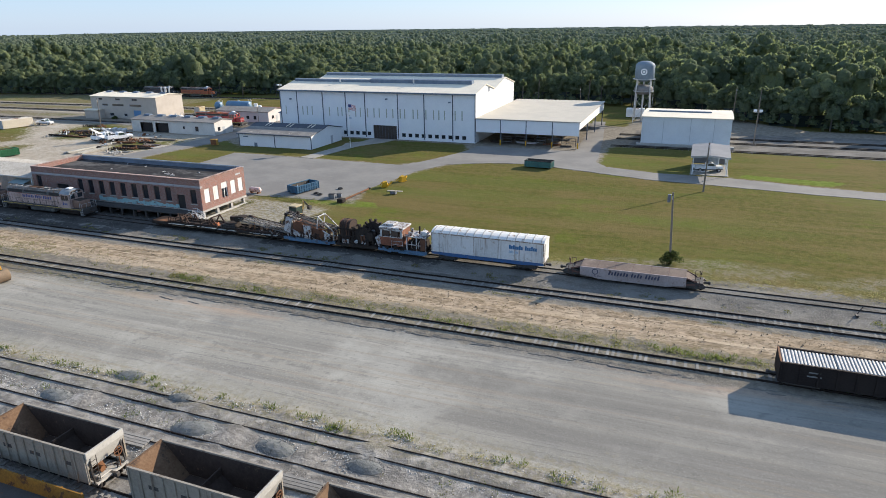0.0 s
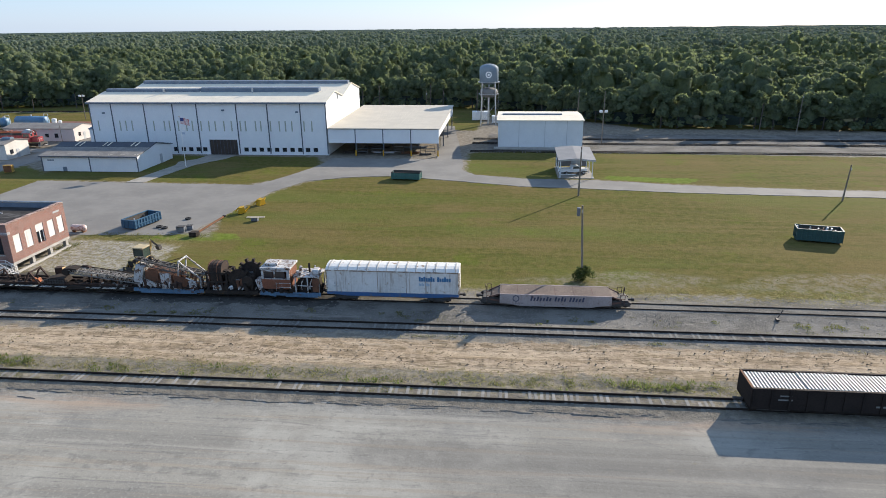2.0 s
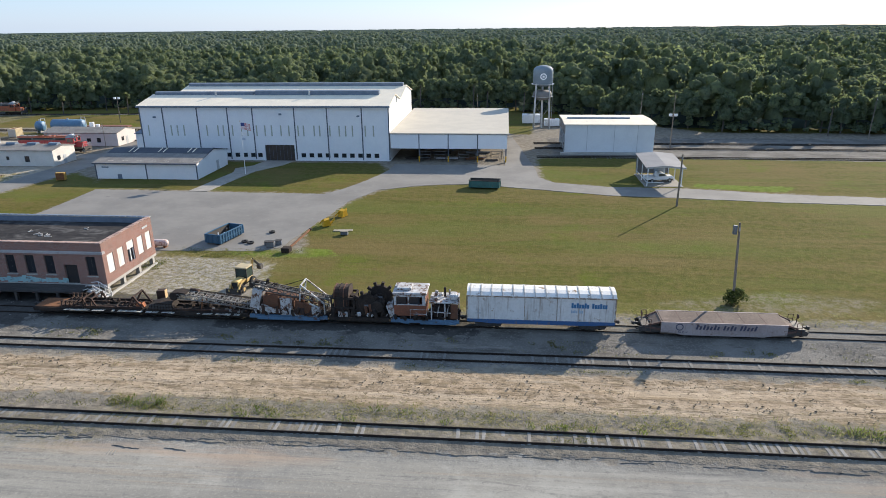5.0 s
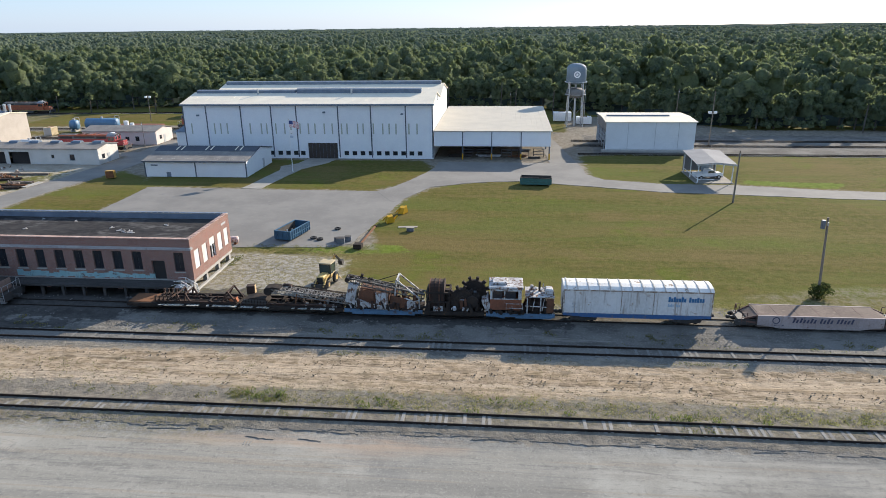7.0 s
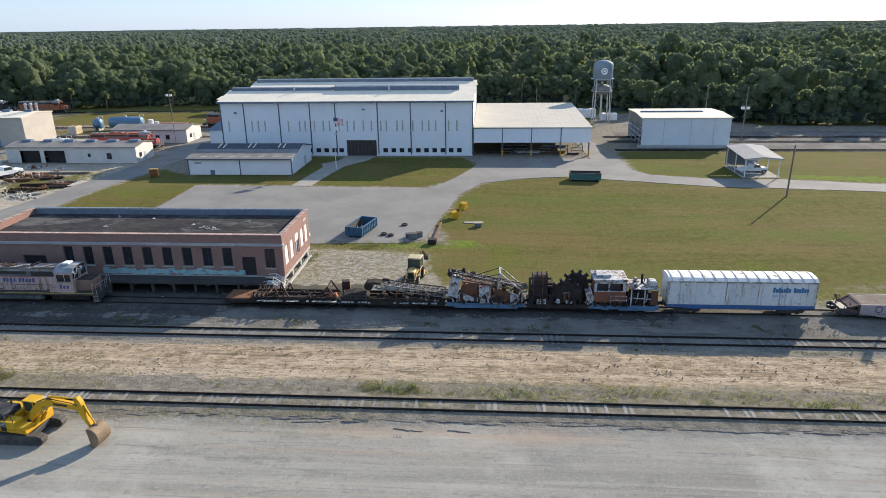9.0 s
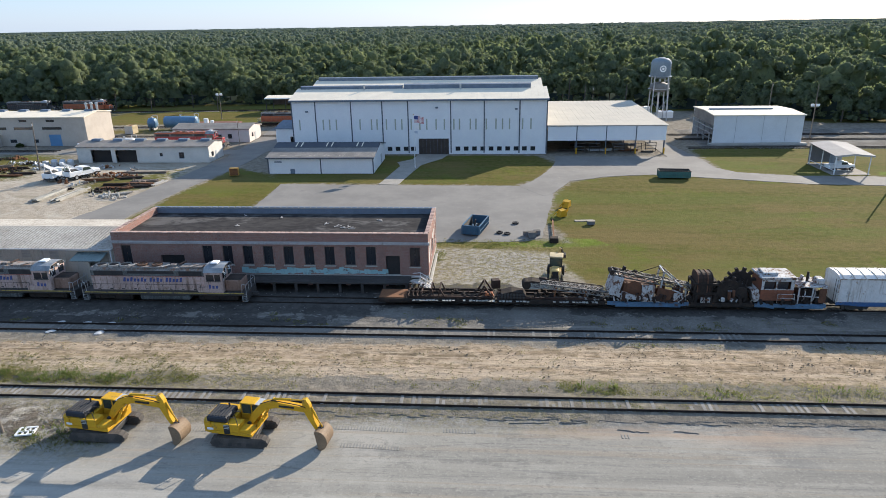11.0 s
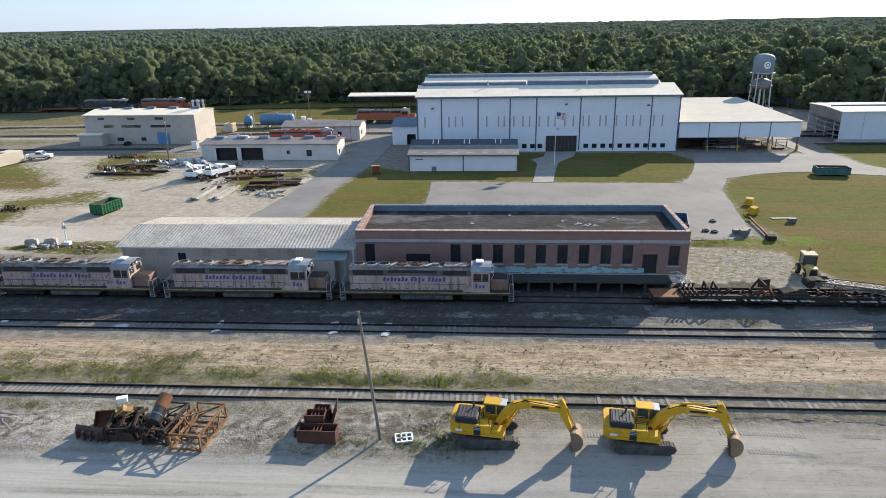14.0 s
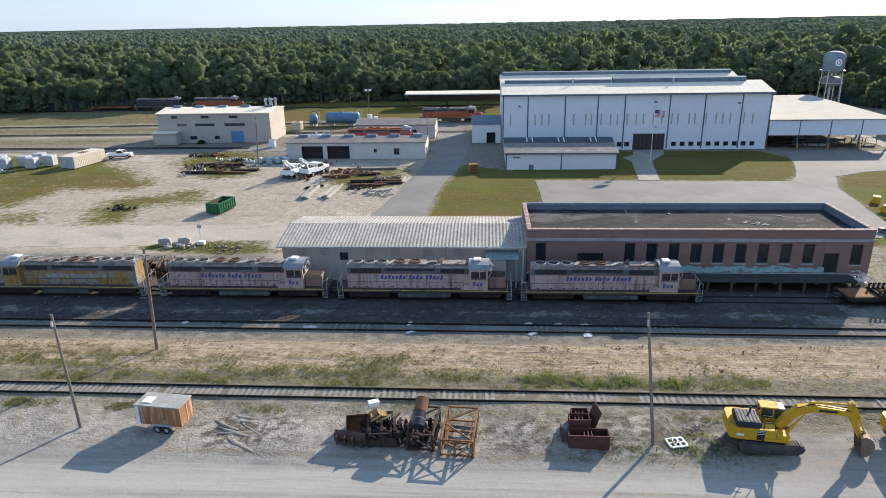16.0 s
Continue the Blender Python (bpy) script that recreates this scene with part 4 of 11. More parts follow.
def brick_material():
    m, nd, ln, bs = _tree("red_brick")
    tc = nd.new("ShaderNodeTexCoord")
    sp = nd.new("ShaderNodeSeparateXYZ")
    ln.new(tc.outputs["Object"], sp.inputs[0])
    cb = nd.new("ShaderNodeCombineXYZ")
    ln.new(maths(nd, ln, "ADD", sp.outputs[0], sp.outputs[1]), cb.inputs[0])
    ln.new(sp.outputs[2], cb.inputs[1])
    br = nd.new("ShaderNodeTexBrick")
    ln.new(cb.outputs[0], br.inputs["Vector"])
    for k, v in (("Color1", (.195, .080, .062, 1)), ("Color2", (.28, .122, .092, 1)), ("Mortar", (.26, .22, .19, 1))):
        br.inputs[k].default_value = v
    br.inputs["Scale"].default_value, br.inputs["Mortar Size"].default_value = 1.0, .012
    br.inputs["Brick Width"].default_value, br.inputs["Row Height"].default_value = .215, .075
    co = coords(nd, ln, (1, 1, 1), False)
    col = mixc(nd, ln, maths(nd, ln, "MULTIPLY", ramp(nd, ln, noise_tex(nd, ln, co, .5, 6, .7), .5, .7), .5), br.outputs["Color"], (.09, .065, .056))
    col = mixc(nd, ln, maths(nd, ln, "MULTIPLY", ramp(nd, ln, noise_tex(nd, ln, coords(nd, ln, (1, 1, .1), False), 1.6, 5, .7), .6, .75), .5), col, (.28, .225, .19))
    ln.new(col, bs.inputs["Base Color"])
    bs.inputs["Roughness"].default_value = .9
    bp = nd.new("ShaderNodeBump")
    bp.inputs["Strength"].default_value, bp.inputs["Distance"].default_value = .4, .02
    ln.new(br.outputs["Fac"], bp.inputs["Height"])
    bp.invert = True
    ln.new(bp.outputs[0], bs.inputs["Normal"])
    return m


def brick_depot():
    X0, X1, Y0, Y1, F = -112.2, -74.1, 81.7, 93.0, 1.45
    M["brick"] = brick_material()
    M["coping"] = surf("tile_coping", (.30, .20, .16), (.20, .13, .11), 2, .85)
    M["old_sash"] = surf("dark_old_sash", (.10, .08, .07), (.06, .05, .045), 2, .8)
    h = thing("brick_freight_house", X0, Y0, 0, 0, "long derelict red brick freight house on piers with a flat roof", "freight house")
    T = Matrix.Translation((-X0, -Y0, 0))
    P = lambda n, g, m, lab="", par=h: part(n, g.moved(T), m, par, lab)
    op = [(-111.2, -110.0, F + .8, 4.95), (-106.4, -103.5, F, 3.75)]
    op += [(-101.15 + 2.46 * i, -99.97 + 2.46 * i, 2.62, 4.95) for i in range(9)] + [(-79.15, -77.5, F, 3.85), (-76.3, -75.1, 2.5, 4.9)]
    S = wall_x(X0, X1, Y0, Y0 + .4, F, 5.22, op)
    P("wall", S, M["brick"])
    P("cornice", Geo().box(X0 - .12, X1 + .12, Y0 - .13, Y0 + .4, 5.22, 5.48).box(X0, X1, Y0, Y0 + .4, 5.48, 5.56), surf("pale_stone_band", (.40, .39, .385), (.27, .26, .26), 1, .85, streak=(.16, .14, .13), streak_at=.56))
    P("parapet", Geo().box(X0, X1, Y0, Y0 + .4, 5.56, 6.48), M["brick"])
    P("coping", Geo().box(X0 - .02, X1 + .02, Y0 - .03, Y0 + .43, 6.48, 6.53), M["brick"])
    M["coping_clay"] = surf("pale_clay_coping", (.42, .30, .25), (.30, .19, .155), 2, .85, vary=.3, rust=(.16, .12, .11), rust_at=.6)
    tile = Geo().box(-.25, .25, -.29, .25, 0, .11, .03).mesh("coping_tile", M["coping_clay"])
    for i in range(70):
        o = new("coping_tile", tile)
        o.parent = h
        o.matrix_basis = pose((i + .5) * (X1 - X0) / 70, .2 + .015 * math.sin(i * 5.1), 6.532, .8 * math.sin(i * 3.3), 0, 1.5 * math.sin(i * 2.1))
    for i in range(17):
        for ex in (.2, X1 - X0 - .2):
            o = new("coping_tile", tile)
            o.parent = h
            o.matrix_basis = pose(ex, .75 + i * .62, 6.532, 0, 0, 90)
    eop = [(82.5, 83.75, F + 1.1, 4.85), (84.65, 85.9, F + 1.1, 4.85), (86.75, 88.25, F + .9, 5.0), (89.1, 90.35, F + 1.1, 4.85), (91.1, 92.3, F + 1.1, 4.85)]
    ew = wall_x(Y0 + .4, Y1 - .4, X1 - .4, X1, F, 6.48, eop)
    P("wall", turn_xy(ew), M["brick"])
    P("wall", Geo().box(X0, X0 + .4, Y0 + .4, Y1 - .4, F, 6.48), M["brick"])
    for xa in (X0, X1 - .4):
        P("coping", Geo().box(xa - .02, xa + .42, Y0 + .43, Y1 - .46, 6.482, 6.53), M["coping"])
    P("wall", Geo().box(X0, X1, Y1 - .4, Y1, F, 6.48), M["brick"])
    P("coping", Geo().box(X0 - .06, X1 + .06, Y1 - .46, Y1 + .06, 6.482, 6.56), M["concrete"])
    n = 48
    for i in range(n):
        x = X0 + (i + .5) * (X1 - X0) / n
        P("coping_tile", Geo().box(x - .34, x + .34, Y1 - .44, Y1 + .02, 6.562, 6.64, .02), M["blue_grey"])
    P("flashing", Geo().box(X0 + .41, X1 - .41, Y1 - .47, Y1 - .41, 5.7, 6.45), M["blue_grey"])
    P("flashing", Geo().box(X1 - .47, X1 - .41, Y0 + .5, Y1 - .5, 5.7, 6.45), M["blue_grey"])
    P("roof", Geo().prism([(Y0 + .4, 5.3), (Y1 - .4, 5.3), (Y1 - .4, 5.78), (Y0 + .4, 5.62)], "x", X0 + .4, X1 - .4), M["roof_dark"])
    P("floor", Geo().box(X0, X1, Y0, Y1, F - .35, F - .003), M["concrete"])
    for y in (82.2, 85.6, 89.2, 92.6):
        for x in np.linspace(X0 + .5, X1 - .5, 9):
            P("pier", Geo().box(x - .25, x + .25, y - .25, y + .25, -.05, F - .36), M["concrete"] if x > X1 - 1 else M["brick"])
    P("platform", Geo().box(X0 + 6, X1 - 2.1, Y0 - 2.2, Y0 - .02, F - .3, F - .1), surf("dark_plank_deck", (.085, .08, .076), (.05, .046, .043), 2, .95, stretch=(.2, 1, 1), spec=.1), "dark decayed loading platform")
    for x in np.linspace(X0 + 7, X1 - 2.4, 12):
        P("platform_post", Geo().box(x - .15, x + .15, Y0 - 2.1, Y0 - 1.8, -.05, F - .31), M["steel_dark"])
    for i, (a, b, z0, z1) in enumerate(op):
        if z0 > F + .5:
            window(h, a - X0, b - X0, .15, z0, z1, panes=2, material=M["dark_glass"], sash=M["old_sash"])
            P("sill", Geo().box(a - .1, b + .1, Y0 - .1, Y0 + .05, z0 - .14, z0 - .002), M["concrete"])
        else:
            # No leaf here: a dark sheet gives the doorway its inner shade.
            P("door", Geo().box(a + .03, b - .03, Y0 + .25, Y0 + .3, z0, z1 - .05), M["opening_shade"], "dark panel standing for shade in an open doorway")
    # peeling turquoise paint below the windows
    flake = surf("peeling_turquoise_paint", (.21, .39, .41), (.30, .46, .46), 2.5, .85, rust=(.15, .115, .105), rust_at=.54, rust_scale=1.1, streak=(.14, .13, .125), streak_at=.55)
    rb = random.Random(23)
    lower, upper, xx = [], [], -96.6
    while xx < -79.5:
        wide = rb.uniform(.3, .9)
        near_win = min(abs(xx + wide / 2 - (-95.64 + 2.46 * i)) for i in range(7)) < .8
        a, b = rb.uniform(.0, .16), rb.uniform(.62, .92) if near_win else rb.uniform(.42, .98)
        lower += [(xx, F + a), (xx + wide * .95, F + a + rb.uniform(-.05, .1))]
        upper += [(xx, F + b), (xx + wide * .95, F + b + rb.uniform(-.06, .06))]
        xx += wide
    P("painted_band", Geo().prism(lower + upper[::-1], "y", Y0 - .012, Y0 - .004), flake, "peeling turquoise paint")
    white = surf("boarded_white_panel", (.66, .645, .62), (.54, .52, .49), 1.3, .75, streak=(.40, .35, .31), streak_at=.58)
    for j, (a, b, z0, z1) in enumerate(eop):
        if j == 2:
            P("boarding", Geo().box(X1 - .12, X1 - .05, a, b, 4.0, z1), white, "white boarded upper light")
            w = P("window", Geo().box(X1 - .2, X1 - .1, a, a + .08, z0, 4.0).box(X1 - .2, X1 - .1, b - .08, b, z0, 4.0).box(X1 - .2, X1 - .1, (a + b) / 2 - .05, (a + b) / 2 + .05, z0, 4.0), M["white_paint"])
            part("pane", Geo().box(X1 - .3, X1 - .25, a, b, z0, 4.0).moved(T), M["dark_glass"], w)
        else:
            P("boarding", Geo().box(X1 - .12, X1 - .05, a, b, z0, z1), white, "white boarded window")
    P("ground_beam", Geo().box(X1 - .15, X1 + .2, Y0 + .3, Y1 - .2, -.08, .2, .03), M["concrete"], "pale concrete ground beam")
    debris = surf("bleached_roof_debris", (.52, .50, .47), (.36, .34, .32), 3, .9)
    for k, (dx, dy, dl, an) in enumerate(((-85.9, 87.2, 1.0, 25), (-85.1, 86.6, .8, -12), (-84.5, 87.0, .7, 60), (-84.0, 86.4, .9, 8), (-87.6, 88.2, .6, 40), (-81.0, 89.6, .9, -30), (-98.8, 87.2, .6, 15), (-99.2, 91.4, .4, 70), (-94.1, 90.6, .4, 20))):
        zr = 5.62 + (dy - Y0 - .4) * .16 / 10.5
        P("roof_debris", Geo().box(-dl / 2, dl / 2, -.07, .07, .0, .06, .01).beam((-dl * .3, -.1, .06), (dl * .2, .22, .16), .09, .04).moved(pose(dx, dy, zr + .005, 0, 0, an)), debris)
    P("sign_plate", Geo().box(X1 + .003, X1 + .04, 90.6, 91.9, 5.5, 5.75), M["frame"])
    return h


def corner_steps(x, y):
    """White railed steps off the end of the loading platform, bent and rusty."""
    t = thing("platform_steps", x, y, 0, 0, "bent white steel steps with handrails at the brick corner", "steps")
    wp = surf("chipped_white_rail_paint", (.66, .65, .63), (.50, .48, .46), 2, .7, rust=(.24, .15, .10), rust_at=.62)
    for k in range(4):
        part("tread", Geo().box(-.1 + k * .3, .24 + k * .3, -.55, .55, .82 - k * .22, .87 - k * .22, .01), wp, t)
    for s in (-.58, .58):
        part("stringer", Geo().beam((-.15, s, .9), (1.3, s, .02), .07, .2), wp, t)
        part("handrail", Geo().path([(-1.0, s, 1.75), (-.1, s, 1.85), (1.25, s, 1.0), (1.35, s, .05)], .07).beam((-.1, s, .9), (-.1, s, 1.85), .06).beam((.6, s, .5), (.6, s, 1.42), .06), wp, t)
        part("lower_rail", Geo().beam((-1.0, s, 1.35), (-.1, s, 1.4), .05).beam((-.1, s, 1.4), (1.28, s, .6), .05), wp, t)
    part("landing", Geo().box(-1.1, -.12, -.6, .6, .93, 1.0, .01), wp, t)
    for px, py in ((-1.05, -.55), (-1.05, .55), (-.2, -.55), (-.2, .55)):
        part("leg", Geo().beam((px, py, -.02), (px, py, .93), .07), wp, t)
    part("fallen_rail", Geo().path([(-1.6, -.9, 1.2), (-.6, -.8, 1.5), (.5, -1.0, 1.02), (1.5, -.9, .3)], .07), wp, t)
    return t


corner_steps(-75.0, 80.95)


def corrugated(x0, x1, ya, za, yb, zb, pitch=.42, amp=.06):
    n = int((x1 - x0) / pitch * 2)
    return Geo().add(*sheet([(x0 + (x1 - x0) * i / n, amp if i % 2 else 0) for i in range(n + 1)], ya, za, yb, zb))


def metal_shed():
    X0, X1, Y0, Y1 = -141.0, -112.25, 82.1, 93.0
    h = thing("metal_shed", X0, Y0, 0, 0, "long beige metal shed with a corrugated grey roof", "shed")
    T = Matrix.Translation((-X0, -Y0, 0))
    P = lambda n, g, m, lab="", par=h: part(n, g.moved(T), m, par, lab)
    beige = surf("beige_ribbed_metal", (.50, .45, .38), (.42, .38, .32), 1.2, .6, streak=(.30, .25, .20), streak_at=.58)
    roof = surf("weathered_corrugated_iron", (.42, .395, .35), (.29, .27, .235), .7, .85, bump=.1, streak=(.19, .17, .145), streak_at=.5, rust=(.25, .19, .145), rust_at=.62, spec=.15)
    hs = [(-134.2, -133.1, 2.5, 3.6)]
    P("wall", wall_x(X0, X1, Y0, Y0 + .15, 0, 4.5, hs), beige)
    g = Geo()
    for i in range(60):
        x = X0 + .3 + i * .5
        if not any(a - .1 < x < b + .1 for a, b, *_ in hs):
            g.box(x, x + .06, Y0 - .04, Y0 - .001, .05, 4.45)
    P("wall_ribs", g, beige)
    P("wall", Geo().prism([(Y0 + .15, 0), (Y1, 0), (Y1, 4.5), (87.5, 5.42), (Y0 + .15, 4.5)], "x", X0, X0 + .15), beige)
    P("wall", Geo().prism([(Y0 + .15, 0), (Y1, 0), (Y1, 4.5), (87.5, 5.42), (Y0 + .15, 4.5)], "x", X1 - .15, X1), beige)
    P("wall", Geo().box(X0 + .15, X1 - .15, Y1 - .15, Y1, 0, 4.5), beige)
    P("roof", corrugated(X0 - .5, X1 + .03, Y0 - .6, 4.5, 87.5, 5.46), roof)
    P("roof", corrugated(X0 - .5, X1 + .03, 87.5, 5.46, Y1 + .5, 4.55), roof)
    P("gutter", Geo().box(X0 - .5, X1, Y0 - .74, Y0 - .6, 4.34, 4.52), M["galv"])
    window(h, -134.2 - X0, -133.1 - X0, .05, 2.5, 3.6, panes=2)
    lv = surf("grey_louvre", (.38, .36, .33), (.30, .28, .26), 3, .6)
    for x in (-139.2, -136.4, -131.0, -128.0, -124.2, -120.6):
        v = Geo()
        for k in range(5):
            v.box(x, x + 1.1, Y0 - .06, Y0 - .041, 3.2 + k * .2, 3.33 + k * .2)
        P("louvre", v, lv)
    # lean-to porch at the east end
    P("porch_roof", corrugated(-117.0, -113.2, Y0 - 2.0, 3.45, Y0 - .05, 3.9, .4, .05), surf("blue_green_sheet", (.22, .28, .28), (.16, .21, .21), 1, .8, spec=.15))
    P("porch_wall", Geo().box(-116.9, -114.6, Y0 - 1.85, Y0 - 1.75, 0, 3.42), beige)
    P("porch_wall", Geo().box(-116.9, -116.8, Y0 - 1.75, Y0 - .05, 0, 3.42), beige)
    P("porch_post", Geo().box(-113.5, -113.35, Y0 - 1.85, Y0 - 1.7, 0, 3.45), M["frame"])
    P("downpipe", Geo().cyl((-112.6, Y0 - .5, .3), (-112.6, Y0 - .5, 4.4), .07, 8), M["white_paint"])
    return h


def low_block(name, X0, X1, Y0, Y1, eave, ridge, wall_m, roof_m, label, doors=(), wins=(), east_door=False, lights=0, category="building"):
    """A low gabled or flat block: doors and windows (xa, xb, za, zb) on its south wall."""
    h = thing(name, X0, Y0, 0, 0, label, category)
    T = Matrix.Translation((-X0, -Y0, 0))
    P = lambda n, g, m, lab="", par=h: part(n, g.moved(T), m, par, lab)
    P("wall", wall_x(X0, X1, Y0, Y0 + .2, 0, eave, [*doors, *wins]), wall_m)
    ym = (Y0 + Y1) / 2
    for x0, x1 in ((X0, X0 + .2), (X1 - .2, X1)):
        P("wall", Geo().prism([(Y0 + .2, 0), (Y1 - .2, 0), (Y1 - .2, eave), (ym, ridge), (Y0 + .2, eave)], "x", x0, x1), wall_m)
    P("wall", Geo().box(X0, X1, Y1 - .2, Y1, 0, eave), wall_m)
    for ya, za, yb, zb in ((Y0 - .35, eave - .03, ym, ridge), (ym, ridge, Y1 + .35, eave - .03)):
        g = Geo().prism([(ya, za + .02), (yb, zb + .02), (yb, zb + .18), (ya, za + .18)], "x", X0 - .2, X1 + .2)
        seams(g, X0, X1, ya, za + .18, yb, zb + .18, 1.1)
        P("roof", g, roof_m)
    for a, b, z0, z1 in doors:
        # Open bays get a recessed dark sheet as their interior shade.
        P("door", Geo().box(a + .02, b - .02, Y0 + .9, Y0 + .95, z0, z1 - .03), M["opening_shade"], "dark panel standing for shade in an open bay") if z1 < 3 or z1 > 3.05 else P("door", Geo().box(a + .02, b - .02, Y0 + .05, Y0 + .12, z0, z1 - .03), surf("blue_door_paint", (.10, .24, .42), (.08, .20, .36), 1, .6), "blue roller door")
    for a, b, z0, z1 in wins:
        window(h, a - X0, b - X0, 0, z0, z1, panes=2)
    if east_door:
        P("door", Geo().box(X1 + .002, X1 + .06, ym - .5, ym + .5, 0, 2.1), M["frame"], "grey steel door")
        P("window", Geo().box(X1 + .002, X1 + .07, ym - 2.6, ym - 1.6, 1.2, 2.2), M["dark_glass"])
    for i in range(lights):
        x = X0 + 3 + i * (X1 - X0 - 5) / max(1, lights - 1)
        P("roof_vent", Geo().prism([(ym - .75, ridge - .1), (ym + .75, ridge - .1), (ym + .75, ridge + .25), (ym + .45, ridge + .55), (ym - .45, ridge + .55), (ym - .75, ridge + .25)], "x", x - 1.1, x + 1.1), M["blue_grey"], "blue-grey ridge ventilator")
    return h


def carport():
    h = thing("carport_shelter", 2.4, 140.0, 0, 0, "grey metal carport shelter on white posts over a pickup", "carport")
    roof = surf("carport_metal", (.24, .24, .24), (.19, .19, .195), 1, .8, spec=.15)
    X0, X1, Y1 = -2.9, 4.3, 10.9
    xm = (X0 + X1) / 2
    for a, b in ((X0 - .15, xm), (X1 + .15, xm)):
        lo, hi = (a, 3.75), (b, 4.1)
        part("roof", Geo().add([(lo[0], -.4, lo[1]), (hi[0], -.4, hi[1]), (hi[0], Y1, hi[1] + .6), (lo[0], Y1, lo[1] + .6), (lo[0], -.4, lo[1] + .07), (hi[0], -.4, hi[1] + .07), (hi[0], Y1, hi[1] + .67), (lo[0], Y1, lo[1] + .67)],
                               [(0, 1, 2, 3), (7, 6, 5, 4), (0, 4, 5, 1), (1, 5, 6, 2), (2, 6, 7, 3), (3, 7, 4, 0)]), roof, h)
        part("fascia", Geo().prism([(lo[0], 3.5), (hi[0], 3.82), (hi[0], 4.09), (lo[0], 3.74)], "y", -.36, -.28), M["galv"], h)
    part("tank", Geo().lathe((1.5, 8.2, .05), [(.02, 0), (1.1, 0), (1.1, 2.5), (.7, 2.8), (.02, 2.85)], 18), surf("blue_grey_tank", (.28, .33, .37), (.22, .26, .30), 1, .6), h, "blue-grey upright tank")
    for x in (X0 + .4, X1 - .4):
        for y in (.1, 5.5, 10.6):
            part("post", Geo().box(x - .08, x + .08, y - .08, y + .08, 0, 3.72 + .055 * y), M["white_paint"], h)
    part("rail", Geo().box(X0 + .3, .6, .06, .14, .75, .85), M["white_paint"], h)
    part("rail", Geo().box(X0 + .3, X0 + .4, .1, 10.5, .75, .85), M["white_paint"], h)
    part("back_panel", Geo().box(X0 + .2, X1 - .2, 10.8, 10.86, .3, 4.2), roof, h)
    # Slab reuses the darkened walk colour for the shade under the roof.
    part("slab", Geo().box(X0, X1 + .1, .0, 11.0, -.02, .06), bpy.data.materials["shaded_walk"], h)
    return h


def car_shed():
    """Long open shed: white roof on posts, brown sheeting along the upper back."""
    x0, x1, d = -144.8, -110.0, 8.0
    h = thing("car_shed", x0, 236.0, 0, 0, "open-sided car shed with a white roof on steel posts", "shed")
    L = x1 - x0
    for ya, za, yb, zb in ((-.5, 4.95, d / 2, 5.5), (d / 2, 5.5, d + .5, 4.95)):
        g = Geo().prism([(ya, za), (yb, zb), (yb, zb + .14), (ya, za + .14)], "x", 0, L)
        seams(g, 0, L, ya, za + .14, yb, zb + .14, 1.6)
        part("roof", g, M["white_roof"], h)
    part("fascia", Geo().box(0, L, -.56, -.5, 4.75, 5.1), M["white_paint"], h)
    part("back_sheeting", Geo().box(.2, L - .2, d - .05, d, 1.9, 4.9), M["brown_door"], h, "brown sheeting along the back")
    for k in range(6):
        xx = .4 + k * (L - .8) / 5
        for yy in (0, d - .2):
            part("post", Geo().box(xx - .11, xx + .11, yy - .11, yy + .11, 0, 4.93), M["steel_dark"], h)
    return h


